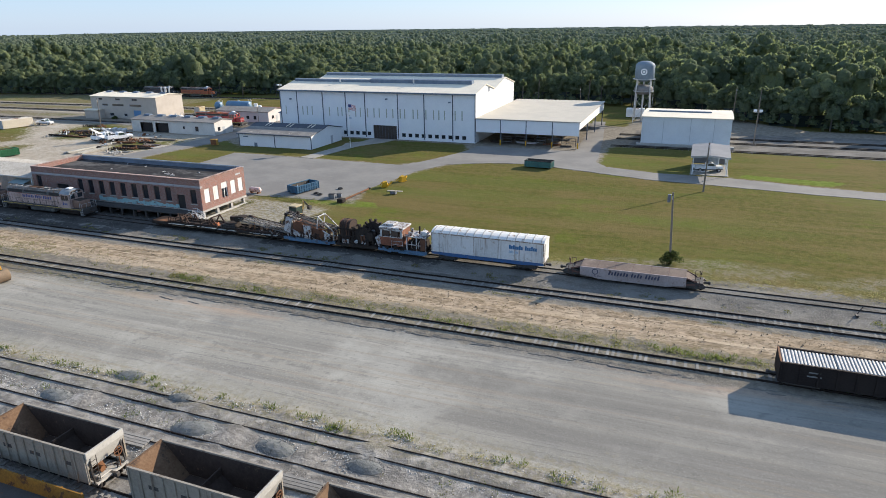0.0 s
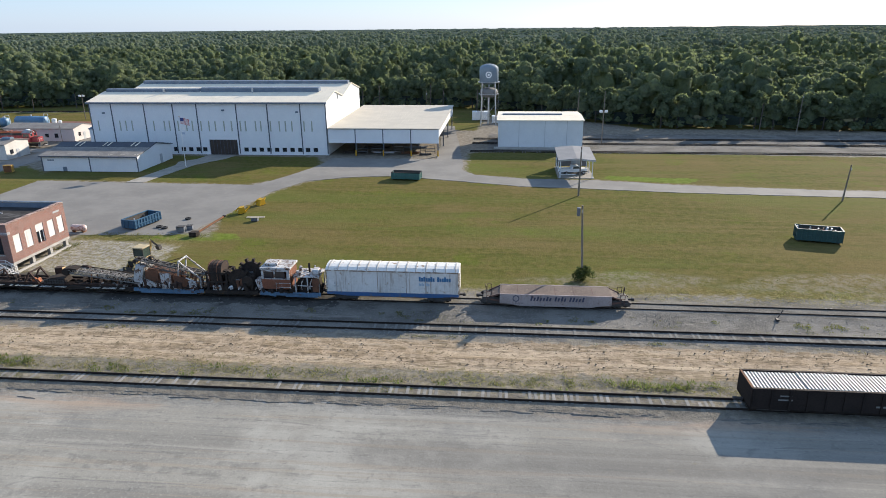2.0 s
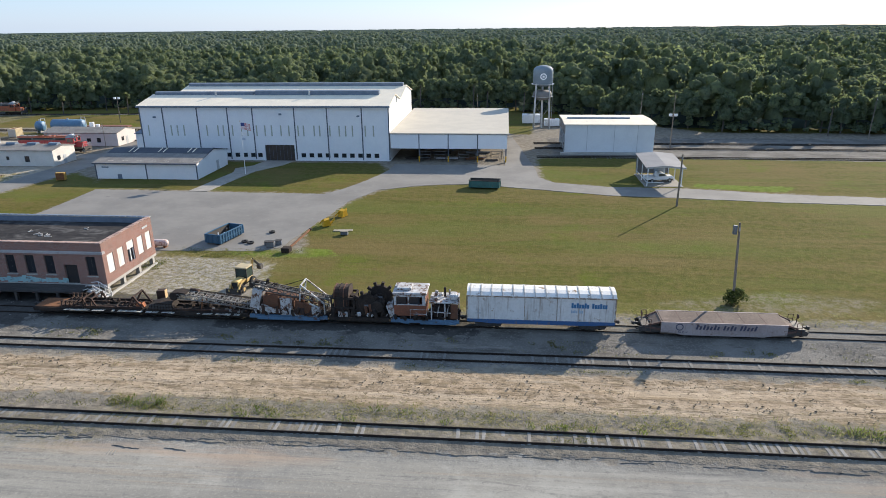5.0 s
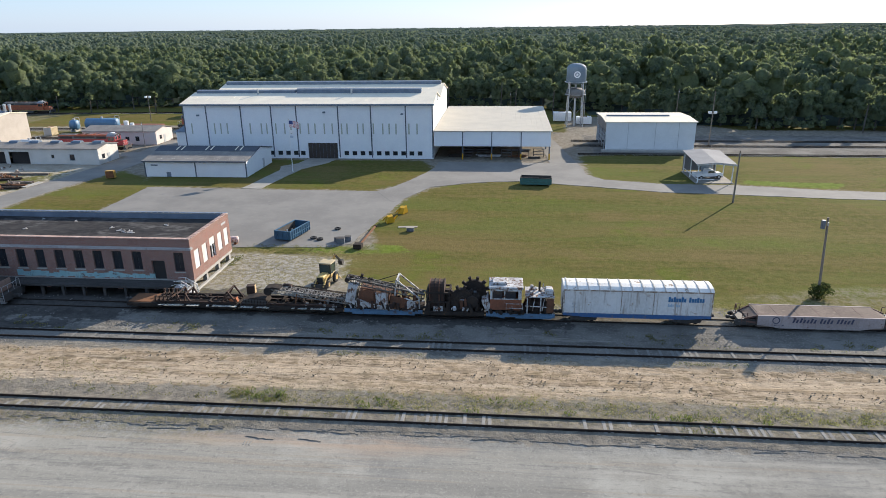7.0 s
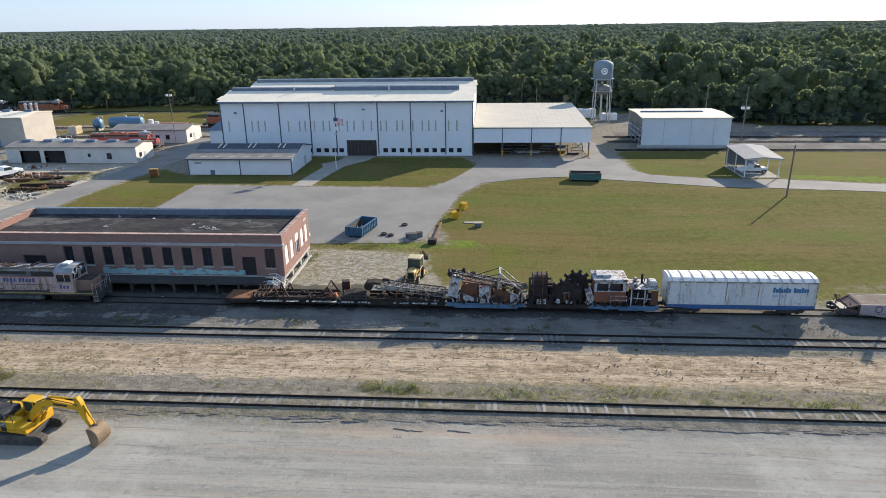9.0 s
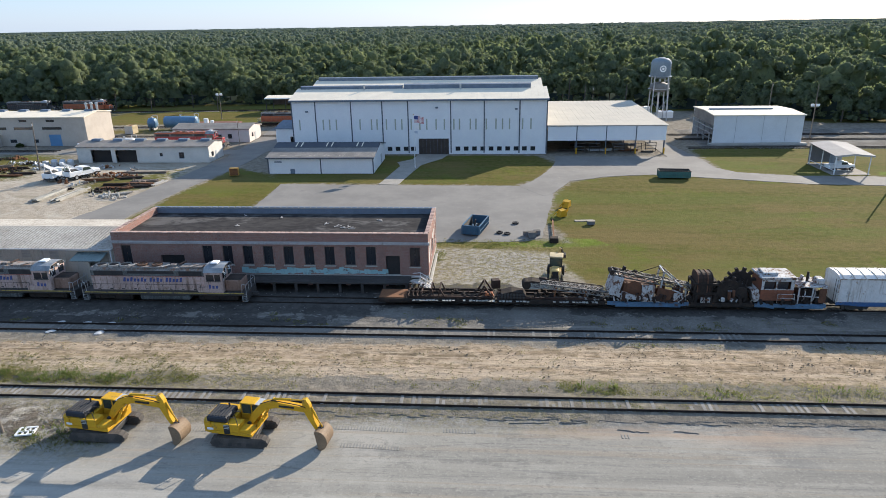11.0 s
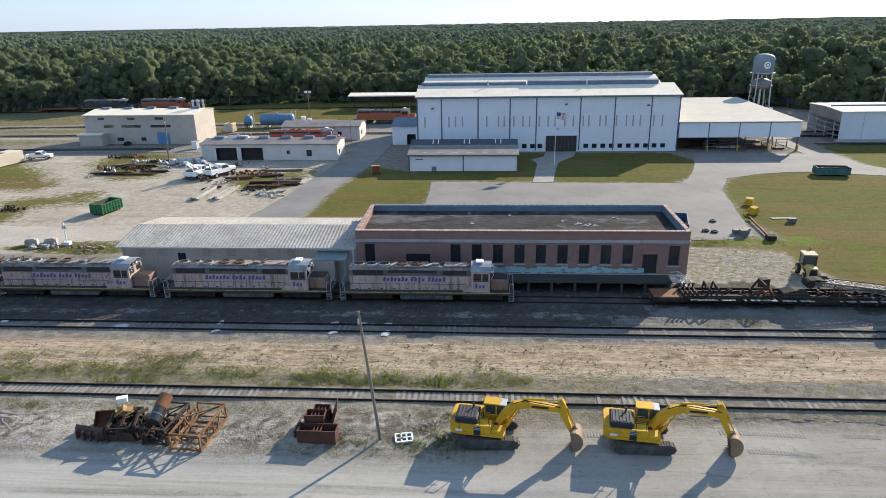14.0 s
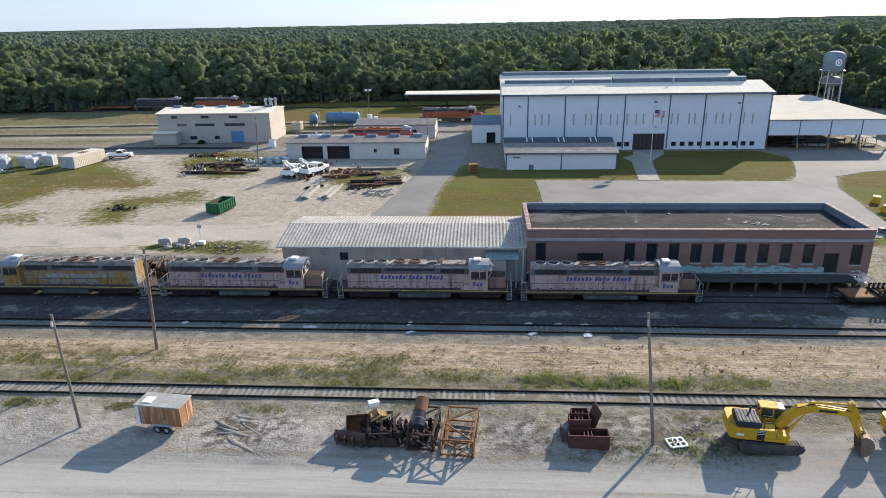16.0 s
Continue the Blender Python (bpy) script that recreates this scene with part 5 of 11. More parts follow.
def water_tower(x, y, legs, tank_r, tank_z0, tank_z1, m, label, logo=False):
    t = thing("water_tower", x, y, 0, 0, label, "water tower")
    H = tank_z1 - tank_z0
    d = tank_r * .35
    prof = [(0.01, -d * .9), (tank_r * .5, -d * .75), (tank_r * .85, -d * .35), (tank_r, 0), (tank_r, H * .72), (tank_r * .93, H * .84), (tank_r * .7, H * .94), (tank_r * .3, H), (0.01, H)]
    part("tank", Geo().lathe((0, 0, tank_z0), prof, 24), m, t, smooth=True)
    part("walkway", Geo().lathe((0, 0, tank_z0 - .15), [(tank_r, 0), (tank_r + .5, 0), (tank_r + .5, .1), (tank_r, .1)], 24), M["galv"], t)
    for i in range(4):
        a = math.pi / 4 + i * math.pi / 2
        c, s = math.cos(a), math.sin(a)
        part("leg", Geo().cyl((c * legs, s * legs, 0), (c * tank_r * .95, s * tank_r * .95, tank_z0 + .2), .17, 8), M["galv"], t)
        b = a + math.pi / 2
        for z0, z1 in ((.4, tank_z0 * .5), (tank_z0 * .5, tank_z0 * .95)):
            f0, f1 = 1 - z0 / tank_z0, 1 - z1 / tank_z0
            r0, r1 = tank_r * .95 + (legs - tank_r * .95) * f0, tank_r * .95 + (legs - tank_r * .95) * f1
            part("brace", Geo().cyl((c * r0, s * r0, z0), (math.cos(b) * r1, math.sin(b) * r1, z1), .04, 6), M["galv"], t)
    part("riser", Geo().cyl((0, 0, 0), (0, 0, tank_z0 - d * .8), .3, 10), M["galv"], t)
    part("ladder", Geo().box(tank_r + .05, tank_r + .1, -.25, -.2, 1, tank_z1 - .8).box(tank_r + .05, tank_r + .1, .2, .25, 1, tank_z1 - .8), M["galv"], t)
    if logo:
        part("lower_tank", Geo().lathe((0, 0, 8.7), [(.01, -.5), (1.6, -.3), (2.5, .1), (2.75, .6), (2.75, 1.5), (2.5, 2.0), (1.4, 2.45), (.01, 2.6)], 24), tank_old, t, "older rusty grey tank between the legs", smooth=True)
        part("lower_walkway", Geo().lathe((0, 0, 9.3), [(2.76, 0), (3.1, 0), (3.1, .08), (2.76, .08)], 24), M["galv"], t)
        ring = Geo()
        zc = tank_z0 + H * .42
        for i in range(24):
            a0, a1 = 2 * math.pi * i / 24, 2 * math.pi * (i + 1) / 24
            pts = []
            for r, a in ((.95, a0), (.95, a1), (.62, a1), (.62, a0)):
                u = r * math.cos(a) / tank_r
                pts.append((tank_r * 1.006 * math.sin(u) , -tank_r * 1.006 * math.cos(u), zc + r * math.sin(a)))
            ring.add(pts, [(0, 1, 2, 3)])
        part("emblem", ring, M["white_paint"], t, "white ring emblem")
        part("emblem", Geo().box(-.3, .3, -tank_r - .05, -tank_r - .01, zc - .3, zc + .3, .1), M["white_paint"], t)
    return t


main_hall()
canopy()
office()
warehouse()
brick_depot()
metal_shed()
carport()
low_block("workshop_block", -161.5, -130.4, 153.0, 161.0, 3.6, 4.3, M["cream_wall"], M["roof_grey"], "long low cream block workshop with two dark bays", [(-158.2, -153.4, 0, 2.9), (-152.4, -147.4, 0, 2.9)],
          [(-142, -141.2, 1.4, 2.3), (-137.5, -136.2, .9, 2.4)], True, 6, category="workshop")
low_block("store_building", -151.0, -130.3, 179.0, 188.0, 3.4, 4.3, M["pinkish_wall"], M["roof_grey"], "low pale stucco store building with a grey roof", [], [(-139, -137.8, 1.0, 2.1), (-136.2, -135, .9, 2.2)], True, 0, category="store building")
low_block("annex_building", -120.6, -113.5, 171.5, 186.0, 4.6, 5.6, M["white_panel"], M["blue_grey"], "small white metal annex with a dark roof beside the hall", [(-117.0, -114.8, 0, 2.6)], [], False, 0, category="annex")
low_block("shop_building", -201.5, -172.0, 174.5, 187.0, 7.4, 8.2, M["tan_wall"], M["white_roof"], "two-storey pale tan workshop with a white roof", [(-182.5, -179.2, 0, 3.0)],
          [(-197.8, -196.0, 6.2, 6.9), (-190.0, -187.8, 6.2, 6.9), (-182.6, -180.2, 6.2, 6.9), (-196.5, -193.7, 4.2, 5.0), (-191.8, -186.5, 4.2, 5.0), (-184, -178.5, 4.2, 5.0), (-193.5, -191.5, .8, 1.8), (-187, -185.5, .8, 1.8)], False, 5, category="workshop")
low_block("lean_to", -201.8, -195.7, 171.4, 174.3, 2.9, 3.1, M["tan_wall"], M["white_roof"], "low pale tan lean-to against the two-storey workshop", [], [], False, 0, category="lean-to")
car_shed()
for k in range(4):
    st = thing("roof_stack", -174.6 + .75 * k, 180.6 + 1.1 * (k % 2), 8.05, 0, "pale blue-grey steel vent stack on the workshop roof", "vent stack", "vent stacks on the workshop")
    part("pipe", Geo().cyl((0, 0, -.3), (0, 0, 2.0), .3, 12), M["galv"], st)
    part("cap", Geo().lathe((0, 0, 2.0), [(.42, 0), (.42, .25), (.1, .45), (.01, .45)], 12), M["galv"], st)
tank_blue = surf("pale_blue_grey_tank", (.20, .25, .285), (.16, .20, .235), .8, .7, bump=.02, spec=.2)
tank_old = surf("old_grey_tank", (.19, .185, .175), (.13, .125, .12), 1, .7, rust=(.22, .15, .11), rust_at=.62)
water_tower(-16.75, 213.5, 3.3, 2.85, 13.0, 18.2, tank_blue, "pale blue steel water tower with a white ring emblem", True)

# ---- rolling stock ----
def word_bars(parent, words, x0, z, y, height, material, pitch=.62, slant=.25, name="marking", face=-1, gap=.3):
    """Writing as plain slanted bars, one to a stroke group."""
    x = x0
    for w in words:
        g = Geo()
        for i in range(w):
            tall = height if i == 0 else height * (.74 if (i * 7 + w) % 3 else 1.0)
            a, b = x, x + pitch * height
            s = slant * tall
            ya, yb = (y - .012, y - .004) if face < 0 else (y + .004, y + .012)
            vs = [(px, py, pz) for py in (ya, yb) for px, pz in ((a, z), (b - gap * height, z), (b - gap * height + s, z + tall), (a + s, z + tall))]
            g.add(vs, [(0, 1, 2, 3), (7, 6, 5, 4), (0, 4, 5, 1), (1, 5, 6, 2), (2, 6, 7, 3), (3, 7, 4, 0)])
            x = b
        part(name, g, material, parent, "plain bars of faded writing")
        x += .45 * height
    return x


def bogie(parent, x, axles, base=.295, wheel_r=.46, gauge=.76, m=None, half=1.05, spread=1.75):
    """A wheelset frame under a wagon or locomotive."""
    m = m or M["steel_dark"]
    n = axles
    L = spread * (n - 1) / 2
    g = Geo()
    for s in (-1, 1):
        y = s * half
        g.prism([(x - L - .55, base + .62), (x - L - .4, base + .25), (x + L + .4, base + .25), (x + L + .55, base + .62), (x + L + .3, base + .78), (x - L - .3, base + .78)], "y", y - .09, y + .09)
    g.box(x - .3, x + .3, -half, half, base + .35, base + .75)
    b = part("bogie", g, m, parent)
    for i in range(n):
        xx = x - L + i * spread
        for s in (-1, 1):
            w = Geo().lathe((xx, s * gauge, base + wheel_r), [(.01, -.06), (wheel_r * .5, -.05), (wheel_r * .9, -.065), (wheel_r, -.065), (wheel_r, .065), (.01, .065)], 18, "y")
            part("wheel", w, M["rail"], b)
            part("axle_box", Geo().box(xx - .17, xx + .17, min(s * (half + .1), s * (half + .2)), max(s * (half + .1), s * (half + .2)), base + .3, base + .66, .03), m, b)
    return b


def coupler(parent, x, d, z=1.0):
    part("coupler", Geo().box(min(x, x + d * .55), max(x, x + d * .55), -.1, .1, z - .1, z + .12).box(min(x + d * .5, x + d * .8), max(x + d * .5, x + d * .8), -.17, .17, z - .16, z + .18, .05), M["steel_dark"], parent)


M["tank_grey"] = surf("grimy_grey_tank", (.13, .14, .135), (.055, .055, .052), 1.3, .8, streak=(.04, .036, .033), streak_at=.5, spec=.2)


def locomotive(x, body, band, label, flip=False, text=None, roof=None, y=None):
    t = thing("locomotive", x, track_y(x) if y is None else y, 0, 180 if flip else 0, label, "locomotive", "parked locomotives")
    t.scale = (1, 1, .95)
    roof = roof or M["loco_roof"]
    part("frame", Geo().box(-9.3, 9.3, -1.46, 1.46, 1.22, 1.58, .03).box(-9.6, -9.3, -1.4, 1.4, .65, 1.58).box(9.3, 9.6, -1.4, 1.4, .65, 1.58), M["steel_dark"], t)
    for s in (-1, 1):
        part("sill_stripe", Geo().box(-9.2, 9.2, min(s * 1.465, s * 1.475), max(s * 1.465, s * 1.475), 1.44, 1.56), M["sill_yellow"], t, "faded yellow sill stripe")
    for xx in (-6.1, 6.1):
        bogie(t, xx, 3, wheel_r=.5, m=M["burnt"])
    part("fuel_tank", Geo().box(-2.9, 2.9, -1.38, 1.38, .5, 1.2, .16), M["tank_grey"], t, "grimy pale grey fuel tank")
    part("air_reservoir", Geo().cyl((-2.6, -1.2, 1.1), (2.4, -1.2, 1.1), .16, 10), M["steel_dark"], t)
    hood = part("long_hood", Geo().prism([(-.88, 1.58), (.88, 1.58), (.88, 4.02), (.62, 4.32), (-.62, 4.32), (-.88, 4.02)], "x", -8.5, 4.9), body, t)
    for s in (-1, 1):
        side = lambda a, b: (min(s * a, s * b), max(s * a, s * b))
        part("intake_grille", Geo().box(-8.1, -4.7, *side(.884, .93), 3.42, 4.0), band, hood, "black radiator intake")
        part("intake_grille", Geo().box(-4.2, 1.2, *side(.884, .90), 3.66, 4.0), band, hood)
        part("intake_grille", Geo().box(1.8, 4.4, *side(.884, .93), 3.42, 4.0), band, hood)
        part("upper_band", Geo().box(-8.5, 4.9, *side(.881, .8835), 3.37, 4.02), M["upper_band"], hood, "sooty dark grey upper band")
        part("hood_stripe", Geo().box(-8.45, 4.85, *side(.882, .89), 3.30, 3.36), M["red_stripe"], hood)
        g = Geo()
        for i in range(18):
            xx = -8.2 + i * .73
            g.box(xx, xx + .035, *side(.884, .905), 1.75, 3.25)
        part("door_seams", g, M["loco_seam"], hood)
        l = Geo()
        for i in range(9):
            xx = -7.9 + i * 1.4
            l.box(xx, xx + .3, *side(.905, .94), 1.68, 1.78)
        part("latches", l, M["steel_dark"], hood)
    part("roof_plate", Geo().prism([(.886, 4.03), (.63, 4.335), (-.63, 4.335), (-.886, 4.03), (-.884, 4.02), (-.61, 4.31), (.61, 4.31), (.884, 4.02)], "x", -8.52, 4.92), roof, hood)
    # roof: fans, dynamic brake blister, exhaust
    for xx in (-7.5, -6.1, -4.7):
        f = part("radiator_fan", Geo().lathe((xx, 0, 4.32), [(.66, 0), (.66, .2), (.56, .24), (.56, .12)], 18), M["fan_ring"], hood, "pale fan ring")
        part("fan_blade", Geo().lathe((xx, 0, 4.35), [(.58, .08), (.14, .1), (.12, .16), (.01, .16)], 16), M["nose_top"], f)
    part("brake_hatch", Geo().box(-3.6, .2, -.8, .8, 4.3, 4.46, .07), roof, hood)
    for xx in (-2.7, -1.0):
        part("brake_fan", Geo().lathe((xx, 0, 4.46), [(.6, 0), (.6, .14), (.48, .18), (.48, .08), (.1, .08), (.1, .17), (.01, .17)], 16), M["fan_rust"], hood)
    for xx, yy, w, a in ((-3.9, -.45, .5, .3), (-.1, -.5, .7, -.2), (1.55, .3, .45, .5), (3.1, -.35, .8, .15), (4.6, -.2, .4, -.4)):
        part("loose_panel", Geo().beam((xx, yy - .3, 4.52), (xx + w, yy + .35 + a * .4, 4.56 + .12 * abs(a)), .34, .04), M["fan_ring"] if w > .45 else M["fan_rust"], hood)
    for xx in (-8.3, -6.8, -5.4, 1.45, 4.75):
        part("roof_seam", Geo().box(xx - .04, xx + .04, -.62, .62, 4.337, 4.40), M["fan_ring"], hood)
    part("exhaust_outlet", Geo().box(.6, 1.3, -.3, .3, 4.3, 4.6, .05), roof, hood)
    part("filter_hatch", Geo().box(1.9, 4.5, -.72, .72, 4.3, 4.48, .06), roof, hood)
    # cab
    cabp = [(-1.45, 1.58), (1.45, 1.58), (1.45, 4.1), (1.05, 4.5), (.4, 4.66), (-.4, 4.66), (-1.05, 4.5), (-1.45, 4.1)]
    cab = part("cab", Geo().prism(cabp, "x", 4.92, 6.95), body, t)
    part("cab_roof", Geo().prism([(1.5, 4.08), (1.08, 4.55), (.4, 4.72), (-.4, 4.72), (-1.08, 4.55), (-1.5, 4.08), (-1.44, 4.08), (-1.02, 4.49), (-.4, 4.665), (.4, 4.665), (1.02, 4.49), (1.44, 4.08)], "x", 4.85, 7.1), M["cab_roof"], cab)
    part("roof_equipment", Geo().box(5.35, 6.2, -.48, .48, 4.73, 4.95, .08), M["white_paint"], cab, "white air conditioner on the cab roof")
    for s in (-1, 1):
        side = lambda a, b: (min(s * a, s * b), max(s * a, s * b))
        part("side_window", Geo().box(5.15, 6.0, *side(1.452, 1.47), 3.05, 3.85), M["dark_glass"], cab)
        part("side_window", Geo().box(6.1, 6.75, *side(1.452, 1.47), 3.05, 3.85), M["dark_glass"], cab)
        part("armrest", Geo().box(5.1, 6.8, *side(1.455, 1.53), 2.95, 3.02), M["steel_dark"], cab)
        part("windscreen", Geo().box(6.952, 6.975, *side(.3, 1.2), 3.2, 3.95), M["dark_glass"], cab)
    part("torn_visor", Geo().path([(6.98, -1.3, 4.15), (7.35, -1.1, 3.9), (7.2, -.7, 4.4), (7.5, -.2, 4.1), (7.1, .4, 4.45)], .07).path([(7.0, -1.35, 3.1), (7.3, -1.3, 3.7), (7.05, -1.2, 4.2)], .06), M["galv"], cab, "bent pale visor rods")
    part("number_box", Geo().box(6.96, 7.2, -.85, .85, 4.2, 4.5, .04), M["black"], cab)
    nose = part("short_nose", Geo().box(6.96, 8.9, -.98, .98, 1.58, 2.98, .12), M["loco_nose"] if body.name.startswith("faded_pink") else body, t)
    part("nose_top", Geo().box(7.0, 8.82, -.88, .88, 2.982, 3.0), M["nose_top"], nose, "sooty black nose top")
    part("headlight", Geo().cyl((7.2, 0, 4.35), (7.26, 0, 4.35), .13, 12), M["white_paint"], cab)
    part("battery_box", Geo().box(4.0, 6.9, -1.44, -1.0, 1.585, 2.15, .04), body, t)
    for d in (-1, 1):
        for s in (-1, 1):
            g = Geo()
            for k in range(4):
                z = .45 + k * .32
                g.box(min(d * 9.0, d * 9.55), max(d * 9.0, d * 9.55), min(s * 1.05, s * 1.45), max(s * 1.05, s * 1.45), z, z + .04)
            g.box(min(d * 8.98, d * 9.02), max(d * 8.98, d * 9.02), min(s * 1.05, s * 1.45), max(s * 1.05, s * 1.45), .42, 1.55)
            part("step", g, M["galv"], t)
            part("grab_iron", Geo().path([(d * 9.5, s * 1.42, .6), (d * 9.5, s * 1.42, 2.6), (d * 9.1, s * 1.42, 2.65), (d * 9.0, s * 1.42, 1.6)], .045), M["galv"], t)
        coupler(t, d * 9.6, d)
        part("end_rail", Geo().path([(d * 9.45, -1.2, 2.5), (d * 9.45, 1.2, 2.5)], .04).path([(d * 9.45, -.45, 1.55), (d * 9.45, -.45, 2.5)], .04).path([(d * 9.45, .45, 1.55), (d * 9.45, .45, 2.5)], .04), M["galv"], t)
    for s in (-1, 1):
        g = Geo()
        for i in range(10):
            xx = -8.7 + i * 1.45
            g.beam((xx, s * 1.42, 1.58), (xx, s * 1.42, 2.55), .035)
        g.beam((-8.7, s * 1.42, 2.55), (4.35, s * 1.42, 2.55), .035)
        part("handrail", g, M["steel_dark"], t)
    if text:
        word_bars(t, (7, 4, 5), -4.8, 2.66, -.91, .52, text, .78, .22) if not flip else None
        word_bars(t, (3,), 5.3, 2.1, -1.452, .5, text, .8, .1) if not flip else None
        if flip:
            word_bars(t, (10,), -5.0, 2.5, .908, .5, surf("faded_pale_writing", (.36, .35, .31), (.27, .26, .22), 2, .8), 1.45, .1, face=1)
    return t


M["loco_pink"] = surf("faded_pink_grey_loco_paint", (.50, .375, .335), (.37, .265, .225), .8, .75, bump=.04, streak=(.14, .085, .06), streak_at=.51, rust=(.20, .125, .09), rust_at=.58, rust_scale=1.5, vary=.15, spec=.2)
M["loco_yellow"] = surf("faded_yellow_loco_paint", (.33, .205, .042), (.25, .15, .04), .8, .75, streak=(.13, .085, .045), streak_at=.47, rust=(.24, .23, .205), rust_at=.50, rust_scale=.5)
M["loco_roof"] = surf("sooty_roof", (.30, .275, .25), (.11, .098, .09), 1.8, .9, rust=(.20, .115, .075), rust_at=.54, spec=.15)
M["cab_roof"] = surf("pale_cab_roof", (.27, .30, .32), (.16, .175, .19), 1.5, .75, rust=(.24, .17, .13), rust_at=.6, spec=.2)
M["loco_nose"] = surf("grimy_pink_brown_nose", (.28, .185, .145), (.19, .12, .09), .9, .85, streak=(.11, .07, .05), streak_at=.5, rust=(.36, .26, .215), rust_at=.6, spec=.15)
M["upper_band"] = surf("dark_grey_band", (.15, .16, .157), (.085, .088, .086), 1.2, .8, rust=(.18, .12, .09), rust_at=.6, spec=.15)
M["fan_rust"] = surf("rusty_fan", (.15, .075, .04), (.085, .05, .035), 2, .9, rust=(.26, .22, .19), rust_at=.58)
M["fan_ring"] = surf("pale_fan_ring", (.36, .34, .31), (.25, .23, .205), 2, .8, rust=(.20, .12, .075), rust_at=.56)
M["loco_seam"] = surf("grimy_seam", (.22, .145, .11), (.30, .205, .165), 1.5, .85)
M["nose_top"] = surf("sooty_nose_top", (.035, .032, .03), (.08, .06, .05), 2, .9, spec=.1)
M["loco_band"] = surf("black_grille", (.025, .024, .024), (.045, .04, .04), 3, .8)
M["sill_yellow"] = surf("faded_yellow_stripe", (.46, .34, .085), (.33, .24, .07), 1.2, .8, rust=(.12, .09, .07), rust_at=.54)
M["red_stripe"] = surf("faded_red_stripe", (.30, .08, .06), (.24, .08, .06), 2, .7)
M["blue_text"] = surf("faded_blue_writing", (.05, .07, .22), (.08, .10, .24), 2, .8)
locomotive(-103.5, M["loco_pink"], M["loco_band"], "faded pink-grey diesel locomotive with blue writing and dark roof", text=M["blue_text"])
locomotive(-123.6, M["loco_pink"], M["loco_band"], "faded pink-grey diesel locomotive with rusty roof fans", text=M["blue_text"])
locomotive(-143.9, M["loco_pink"], M["loco_band"], "faded pink-grey diesel locomotive before the metal shed", text=M["blue_text"])
locomotive(-164.8, M["loco_yellow"], M["loco_band"], "weathered yellow diesel locomotive with faded grey panels", True, M["white_paint"])
locomotive(-184.9, M["loco_pink"], M["loco_band"], "faded pink-grey diesel locomotive behind the yellow one", text=M["blue_text"])


